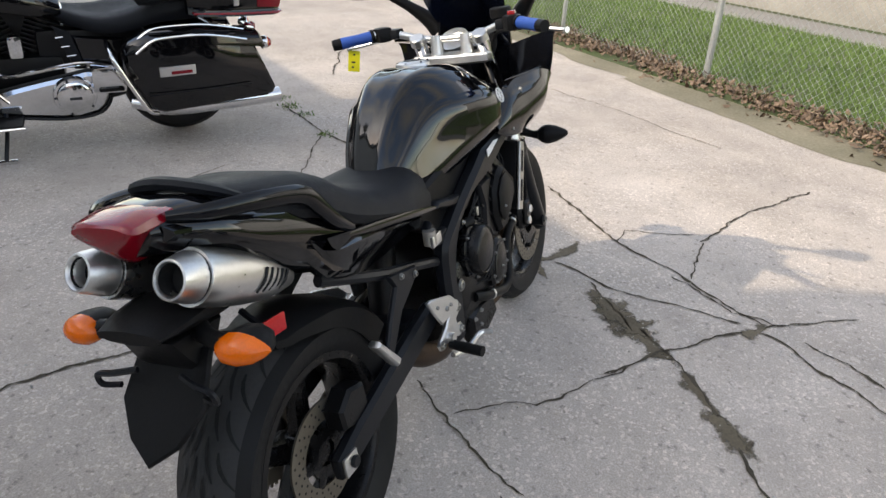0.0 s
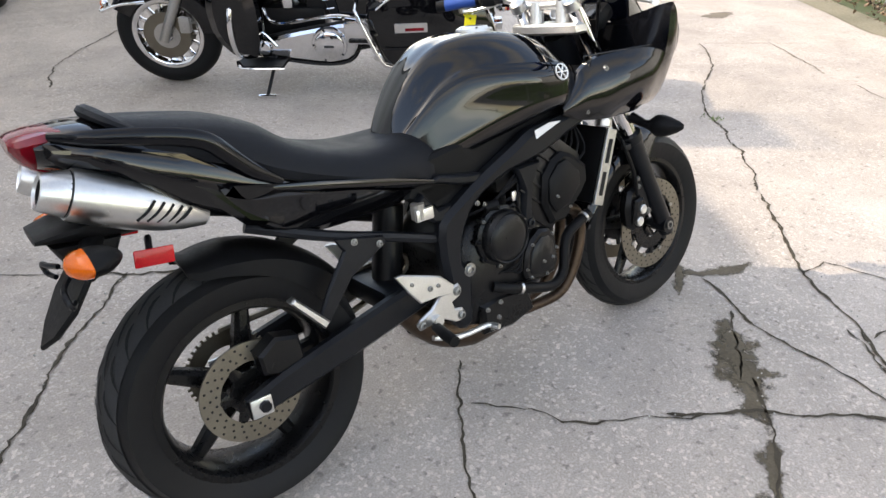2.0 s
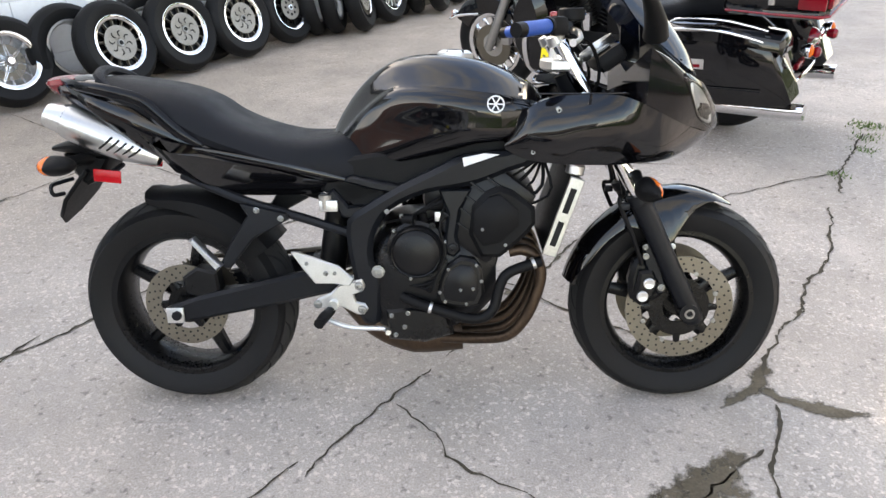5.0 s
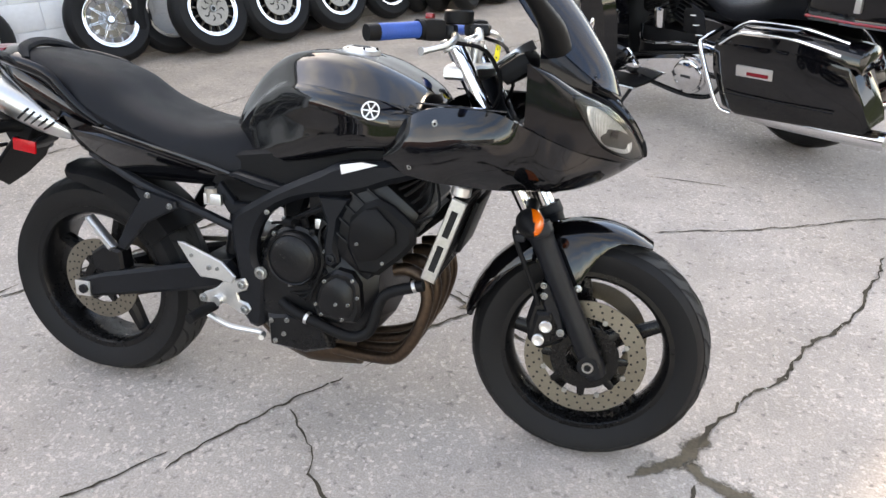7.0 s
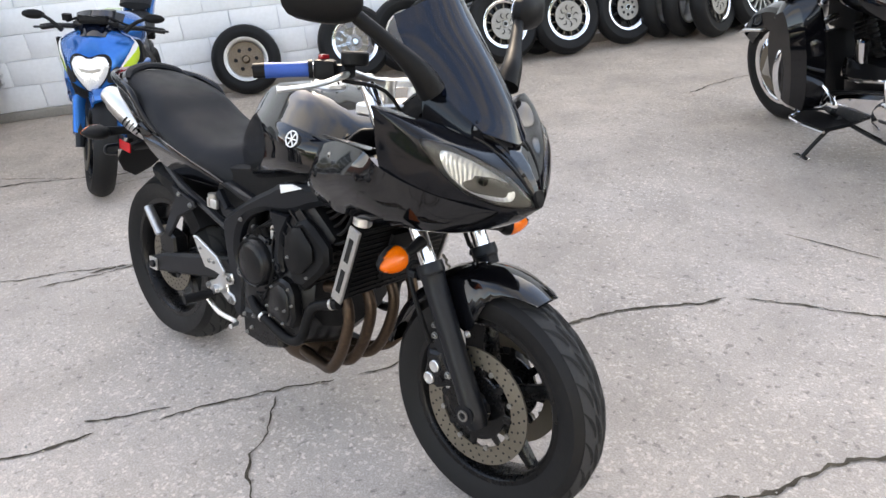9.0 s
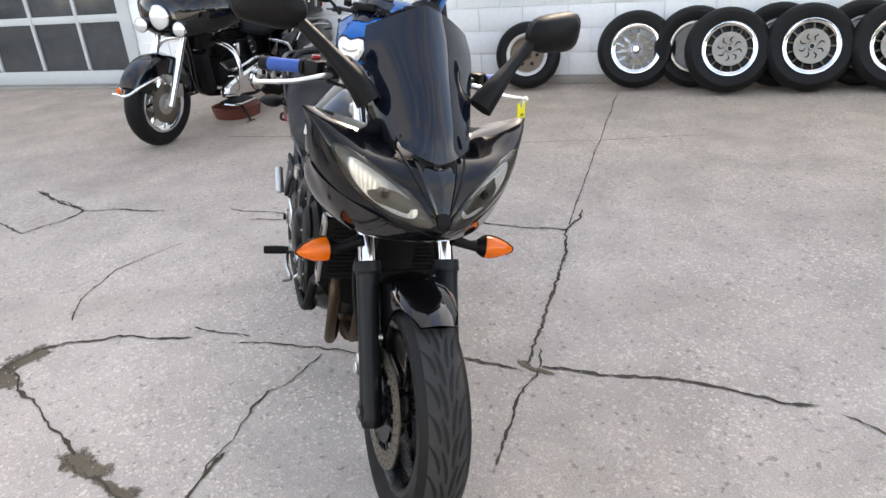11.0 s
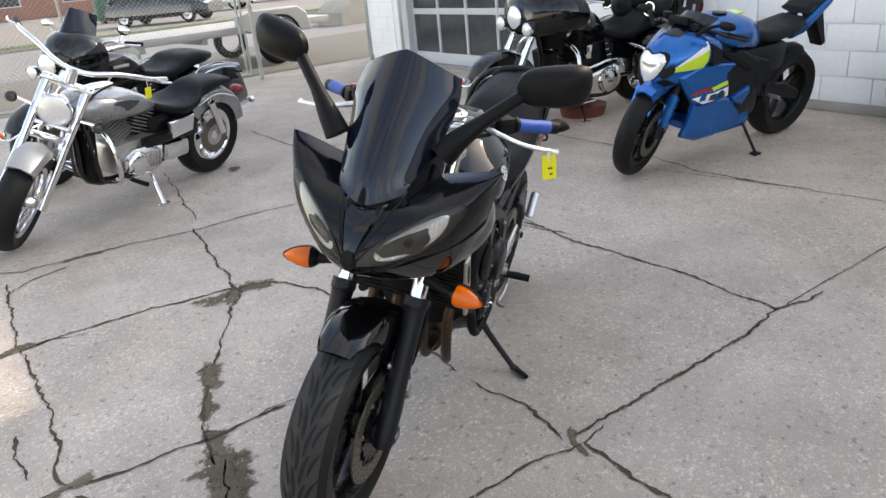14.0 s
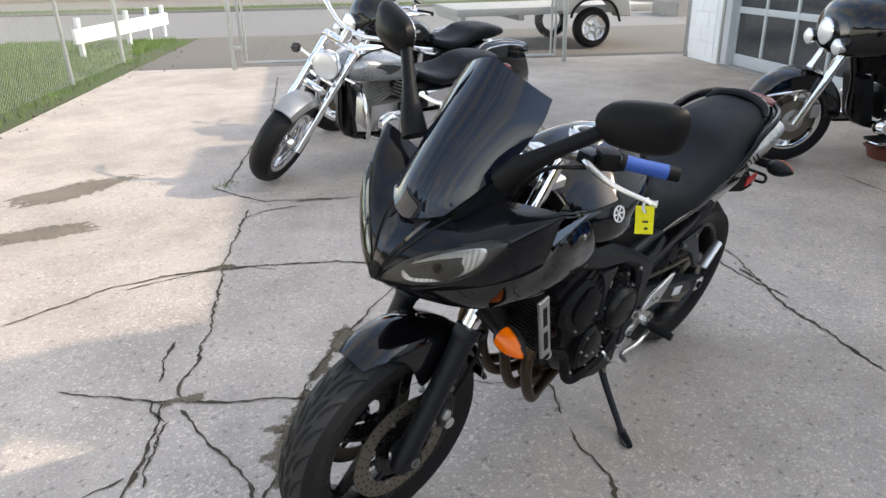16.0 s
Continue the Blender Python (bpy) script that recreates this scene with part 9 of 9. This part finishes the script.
def sport(rear, front, lean):
    m = stand_at(rear, front, lean)
    bike = thing("motorcycle", m, "bright blue sport motorcycle with lime flashes on its side stand", "motorcycle", "parked motorcycles")
    WB = 1.39
    cast_wheel(bike, "rear_wheel", 0, 0.315, 0.315, 0.18, 0.216, 0.14, 5, RIM)
    fw = cast_wheel(bike, "front_wheel", WB, 0.30, 0.30, 0.12, 0.216, 0.09, 5, RIM)
    for y in (-0.07, 0.07):
        part("brake_disc", made(disc, WB, 0.30, 0.10, 0.152, y), STEEL, fw, "grey brake disc")
    part("front_mudguard", round_fender(0.325, 0.068, 62, 165, WB, 0.305, 0.6, 0.06), BLUEP, bike, "blue front mudguard")
    for s in (-1, 1):
        y = s * 0.10
        part("fork_leg", made(tube, [(WB + 0.01, y, 0.28), (WB - 0.10, y, 0.56), (WB - 0.21, y, 0.84)], [0.025, 0.024, 0.028], 12), MATT, bike)
        part("fork_cover", made(plate, [(WB - 0.05, 0.33), (WB + 0.0, 0.36), (WB - 0.06, 0.56), (WB - 0.12, 0.54)], s * 0.075, s * 0.135, 0, 0.012), BLUEP, bike, "blue fork guard")
        part("front_caliper", made(rbox, (WB - 0.10, s * 0.085, 0.33), (0.06, 0.05, 0.11), 0.015), ENGINE, bike)
        upper = [(1.32, 0.655), (1.20, 0.722), (1.09, 0.730), (0.885, 0.700), (0.955, 0.64), (0.925, 0.53), (1.00, 0.472), (1.175, 0.468), (1.27, 0.585)]
        lower = [(1.175, 0.474), (0.925, 0.496), (0.85, 0.458), (0.735, 0.36), (0.77, 0.265), (0.955, 0.226), (1.10, 0.222), (1.22, 0.262), (1.19, 0.35)]
        strip = [(0.86, 0.470), (0.70, 0.522), (0.675, 0.492), (0.735, 0.40), (0.84, 0.44)]

        def drawn_in(bm):
            for v in bm.verts:
                v.co.y *= 1 - 0.9 * max(0, v.co.x - 1.02) - 0.45 * max(0, 0.45 - v.co.z)
            return bm

        for name, outline, y1, bevel in (("upper_fairing", upper, 0.226, 0.024), ("lower_fairing", lower, 0.222, 0.022), ("fairing_strip", strip, 0.216, 0.012)):
            part(name, drawn_in(made(plate, outline, s * 0.15, s * y1, 0, bevel)), BLUEP, bike, "bright blue side fairing")
        for name, outline, paint, words in (
                ("red_flash", [(1.235, 0.540), (1.19, 0.567), (1.085, 0.583), (1.085, 0.557)], REDP, "red stripe"),
                ("lime_stripe", [(1.082, 0.575), (0.965, 0.604), (0.945, 0.578), (1.068, 0.553)], LIMEP, "lime stripe"),
                ("white_flash", [(1.222, 0.522), (1.06, 0.542), (0.942, 0.564), (0.930, 0.505), (1.13, 0.478)], WHITE, "white lettering panel")):
            part(name, drawn_in(made(plate, outline, s * 0.2275, s * 0.2300, 0, 0.003)), paint, bike, words)
        for k, bx in enumerate((1.14, 1.07, 0.99)):
            part("lettering_bar", drawn_in(made(plate, [(bx + 0.026, 0.496), (bx + 0.018, 0.530), (bx - 0.026, 0.538), (bx - 0.018, 0.500)], s * 0.2300, s * 0.2325, 0, 0.002)), DARKTEXT if k else BLUEP, bike)
        part("gap_panel", made(plate, [(0.62, 0.42), (0.80, 0.44), (0.95, 0.56), (1.02, 0.74), (0.80, 0.76), (0.60, 0.66)], s * 0.13, s * 0.19, 0, 0.01), MATT, bike, "black frame and engine gap")
        part("scoop", made(plate, [(1.155, 0.850), (1.075, 0.815), (1.02, 0.735), (1.13, 0.715)], s * 0.12, s * 0.224, 0, 0.008), DARKHOLE, bike, "dark air scoop")
        part("side_trim", made(plate, [(1.10, 0.835), (0.72, 0.672), (0.66, 0.607), (0.72, 0.61), (1.00, 0.745)], s * 0.15, s * 0.200, 0, 0.012), PLASTIC, bike, "black trim strip")
        part("frame_spar", made(plate, [(0.36, 0.50), (0.45, 0.64), (0.80, 0.74), (1.05, 0.86), (1.05, 0.78), (0.70, 0.60), (0.50, 0.40)], s * 0.12, s * 0.155, 0, 0.012), MATT, bike)
        part("swing_arm", made(plate, [(-0.05, 0.34), (-0.04, 0.28), (0.20, 0.33), (0.44, 0.38), (0.42, 0.46), (0.15, 0.43)], s * 0.085, s * 0.12, 0, 0.01), MATT, bike)
        part("tail_panel", made(plate, [(0.14, 0.78), (0.0, 0.84), (-0.24, 0.98), (-0.30, 1.0), (-0.22, 0.90), (0.02, 0.74), (0.16, 0.72)], s * 0.05, s * 0.10, 0, 0.015), BLUEP, bike, "blue tail panel")
        part("grip", made(tube, [(1.08, s * 0.24, 0.90), (1.0, s * 0.33, 0.875)], 0.017, 10), PLASTIC, bike)
        part("lever", made(tube, [(1.13, s * 0.21, 0.91), (1.11, s * 0.28, 0.895), (1.04, s * 0.36, 0.88)], 0.007, 6), MATT, bike)
        part("clip_on", made(tube, [(1.15, s * 0.11, 0.91), (1.08, s * 0.24, 0.90)], 0.014, 8), MATT, bike)
        part("mirror_stem", made(tube, [(1.24, s * 0.16, 0.90), (1.22, s * 0.22, 0.95), (1.19, s * 0.26, 0.965)], [0.014, 0.01, 0.01], 8), PLASTIC, bike)
        part("mirror", made(ball, (1.18, s * 0.31, 0.97), (0.022, 0.06, 0.026), 14), PLASTIC, bike, "black mirror")
        part("rider_peg", made(tube, [(0.40, s * 0.13, 0.40), (0.40, s * 0.25, 0.40)], 0.013, 8), ALU, bike)
        part("heel_plate", made(plate, [(0.34, 0.50), (0.46, 0.48), (0.44, 0.34), (0.38, 0.36)], s * 0.16, s * 0.17, 0, 0.004), MATT, bike)
    nose = [
        (1.43, [(0, 0.69), (0.02, 0.685), (0.03, 0.65), (0.02, 0.60), (0, 0.585)]),
        (1.395, [(0, 0.80), (0.065, 0.785), (0.105, 0.71), (0.085, 0.59), (0, 0.54)]),
        (1.30, [(0, 0.880), (0.075, 0.852), (0.150, 0.775), (0.135, 0.62), (0, 0.54)]),
        (1.18, [(0, 0.935), (0.095, 0.898), (0.200, 0.825), (0.175, 0.69), (0, 0.60)]),
        (1.06, [(0, 0.88), (0.11, 0.870), (0.215, 0.825), (0.190, 0.72), (0, 0.68)]),
    ]
    bm = made(body, nose, 14, 6)
    bmesh.ops.recalc_face_normals(bm, faces=bm.faces)
    tree = BVHTree.FromBMesh(bm)
    part("nose_cowl", bm, BLUEP, bike, "bright blue nose cowl")
    part("mouth", made(patch, tree, [(0, 0.600), (0.05, 0.612), (0.10, 0.650), (0.128, 0.62), (0.08, 0.565), (0, 0.552), (-0.08, 0.565), (-0.128, 0.62), (-0.10, 0.650), (-0.05, 0.612)], 0.004), PLASTIC, bike, "black intake surround")
    eye = [(0, 0.782), (0.045, 0.795), (0.080, 0.788), (0.096, 0.752), (0.078, 0.692), (0.040, 0.638), (0, 0.606), (-0.040, 0.638), (-0.078, 0.692), (-0.096, 0.752), (-0.080, 0.788), (-0.045, 0.795)]
    part("lamp_surround", made(patch, tree, [(a * 1.10, 0.70 + (b - 0.70) * 1.08) for a, b in eye], 0.005), PLASTIC, bike)
    hl = part("headlight", made(patch, tree, eye, 0.010), REFLECT, bike, "bright kite-shaped headlight")
    part("lamp_brow", made(patch, tree, [(-0.060, 0.735), (0, 0.722), (0.060, 0.735), (0.048, 0.716), (0, 0.703), (-0.048, 0.716)], 0.0125), ROTOR, hl)
    for s in (-1, 1):
        part("intake", made(patch, tree, [(s * 0.085, 0.70), (s * 0.125, 0.735), (s * 0.135, 0.70), (s * 0.110, 0.655), (s * 0.080, 0.66)], 0.005), DARKHOLE, bike, "dark air intake")
        for name, paint, g0, g1 in (("nose_flash", LIMEP, 0.0, 0.72), ("nose_flash_top", WHITE, 0.72, 1.0)):
            bm = bmesh.new()
            grid = []
            for f in (0, 0.2, 0.4, 0.6, 0.8, 1):
                x = 1.375 - 0.215 * f
                row = []
                for k in range(4):
                    z = 0.692 + 0.016 * f + (g0 + (g1 - g0) * k / 3) * (0.012 + 0.140 * f)
                    hit = tree.ray_cast(Vector((x, s * 2, z)), Vector((0, -s, 0)))[0] or tree.find_nearest(Vector((x, s * 0.15, z)))[0]
                    row.append(Vector((x, hit.y + s * 0.004, z)))
                grid.append(row)
            loft(bm, grid, closed=False)
            part(name, bm, paint, bike, "lime yellow flash" if paint == LIMEP else "white edge of the flash")
    rows = []
    for th in (0, -0.004):
        rs = []
        for f in (0, 0.25, 0.5, 0.75, 1):
            rs.append([Vector((1.30 - 0.20 * f - 0.08 * g * g + th, g * (0.11 + 0.02 * f), 0.885 + 0.11 * f - 0.03 * g * g)) for g in ((j - 5) / 5 for j in range(11))])
        rows.append(rs)
    bm = bmesh.new()
    loft(bm, rows[0], closed=False)
    loft(bm, rows[1], closed=False)
    part("windscreen", bm, SCREEN, bike, "low dark windscreen")
    tank = [
        (0.50, [(0, 0.80), (0.06, 0.795), (0.09, 0.76), (0.07, 0.72), (0, 0.71)]),
        (0.60, [(0, 0.90), (0.10, 0.885), (0.14, 0.82), (0.12, 0.73), (0, 0.71)]),
        (0.75, [(0, 0.955), (0.13, 0.935), (0.185, 0.87), (0.16, 0.76), (0, 0.74)]),
        (0.90, [(0, 0.95), (0.13, 0.93), (0.19, 0.87), (0.16, 0.78), (0, 0.76)]),
        (1.02, [(0, 0.91), (0.09, 0.895), (0.13, 0.86), (0.11, 0.81), (0, 0.79)]),
    ]
    part("fuel_tank", made(body, tank, 12, 5), BLUEP, bike, "bright blue fuel tank")
    for k, (ca, cb) in enumerate((((1.12, -0.16, 0.93), (1.20, 0.10, 0.93)), ((1.14, 0.17, 0.92), (1.22, -0.06, 0.95)), ((1.06, -0.12, 0.90), (1.16, -0.02, 0.95)), ((1.06, 0.12, 0.90), (1.17, 0.04, 0.96)))):
        part("control_cable", made(tube, [ca, (1.22, (ca[1] + cb[1]) / 2, 0.975), cb], 0.007, 6), PLASTIC, bike)
    part("fork_clamp", made(rbox, (1.13, 0, 0.925), (0.09, 0.24, 0.03), 0.01), MATT, bike)
    part("dash", made(rbox, (1.20, 0, 0.955), (0.07, 0.15, 0.04), 0.015), PLASTIC, bike)
    part("fluid_cup", made(cyl, (1.15, -0.15, 0.94), (1.15, -0.15, 0.975), 0.026), PLASTIC, bike)
    part("fuel_cap", made(cyl, (0.85, 0, 0.95), (0.85, 0, 0.962), 0.045), MATT, bike)
    part("tank_flash", made(plate, [(0.66, -0.04), (0.78, -0.06), (0.78, 0.06), (0.66, 0.04)], 0.938, 0.9515, 0, 0.004, "xy"), LIMEP, bike)
    seat = [
        (0.06, [(0, 0.86), (0.08, 0.855), (0.12, 0.82), (0.10, 0.78), (0, 0.77)]),
        (0.20, [(0, 0.83), (0.10, 0.825), (0.14, 0.80), (0.13, 0.76), (0, 0.75)]),
        (0.40, [(0, 0.815), (0.09, 0.81), (0.13, 0.785), (0.12, 0.74), (0, 0.73)]),
        (0.54, [(0, 0.83), (0.05, 0.825), (0.08, 0.80), (0.07, 0.76), (0, 0.75)]),
    ]
    part("seat", made(body, seat, 10, 4), VINYL, bike, "black rider seat")
    part("pillion_seat", made(body, [(-0.22, [(0, 0.985), (0.05, 0.98), (0.07, 0.965), (0, 0.95)]), (-0.10, [(0, 0.975), (0.08, 0.97), (0.10, 0.94), (0, 0.92)]), (0.04, [(0, 0.91), (0.08, 0.905), (0.10, 0.88), (0, 0.86)])], 10, 4), VINYL, bike)
    part("tail_light", made(rbox, (-0.30, 0, 0.965), (0.05, 0.10, 0.03), 0.01), REDLENS, bike)
    part("rear_mudguard", made(plate, [(-0.12, 0.84), (-0.22, 0.88), (-0.36, 0.62), (-0.32, 0.60)], -0.05, 0.05, 0, 0.01), PLASTIC, bike)
    part("engine", made(rbox, (0.72, 0, 0.45), (0.46, 0.32, 0.34), 0.05), ENGINE, bike)
    part("inner_body", made(rbox, (0.45, 0, 0.62), (0.55, 0.2, 0.20), 0.05), MATT, bike)
    part("belly_pan", made(rbox, (0.78, 0, 0.27), (0.46, 0.34, 0.12), 0.05), BLUEP, bike)
    part("silencer", made(tube, [(0.40, -0.14, 0.34), (0.2, -0.18, 0.42), (-0.02, -0.19, 0.52)], [0.04, 0.055, 0.05], 14), MATT, bike)
    part("radiator", made(rbox, (1.10, 0, 0.52), (0.05, 0.28, 0.26), 0.01, Matrix.Rotation(radians(15), 4, "Y")), PLASTIC, bike)
    part("hugger", round_fender(0.335, 0.09, 30, 100, 0, 0.315, 0.9, 0.05), PLASTIC, bike)
    inv = m.inverted()
    heading = math.atan2(front[1] - rear[1], front[0] - rear[0])
    base = m @ Vector((0.62, 0.13, 0.28))
    foot = Vector((base.x - math.sin(heading) * 0.11 - math.cos(heading) * 0.05, base.y + math.cos(heading) * 0.11 - math.sin(heading) * 0.05, 0.010))
    part("side_stand", made(tube, [(0.62, 0.12, 0.30), inv @ foot], 0.010, 8), MATT, bike)
    part("stand_foot", made(rbox, inv @ foot, (0.06, 0.05, 0.014), 0.004), MATT, bike)
    steer = Matrix.Translation((1.15, 0, 0.88)) @ Matrix.Rotation(radians(20), 4, Vector((-0.42, 0, 0.9)).normalized()) @ Matrix.Translation((-1.15, 0, -0.88))
    for o in bike.children:
        if o.name.startswith(("front_wheel", "front_mudguard", "fork_leg", "fork_cover", "front_caliper")):
            o.matrix_basis = steer
    return bike


sport((-2.87, 1.36), (-1.82, 0.51), 9)

# ---- blocks of the white wall ----
def block_mesh(w):
    bm = made(rbox, (w / 2, 0.003, 0.096), (w, 0.022, 0.192), 0.004)
    return mesh_of(bm, "block", BLOCKW)


FULL = {0.392: block_mesh(0.392), 0.192: block_mesh(0.192)}
rest = bmesh.new()
for row in range(15):
    z = 0.004 + 0.2 * row + 0.075
    x = 0.0 if row % 2 else -0.2
    while x < WL - 0.4:
        a, w = (x + 0.004, 0.392) if x >= 0 else (0.004, 0.192)
        inside = a + w > DOOR0 - 0.07 and a < DOOR1 and z < DOORH
        if inside and a < DOOR0 - 0.2 and a + w > DOOR0 - 0.07:
            w, inside = 0.192, a + 0.192 > DOOR0 - 0.07
        if not inside:
            if row < 9 and 4.0 < x < 15.0:
                b = new("block", FULL[w])
                b.parent = wall_n
                b.location = (a, 0.0, z)
            else:
                rbox(rest, (a + w / 2, 0.003, z + 0.096), (w, 0.022, 0.192), 0.0)
        x += 0.4
tagged(part("block_rest", rest, BLOCKW, wall_n), kind="stuff")
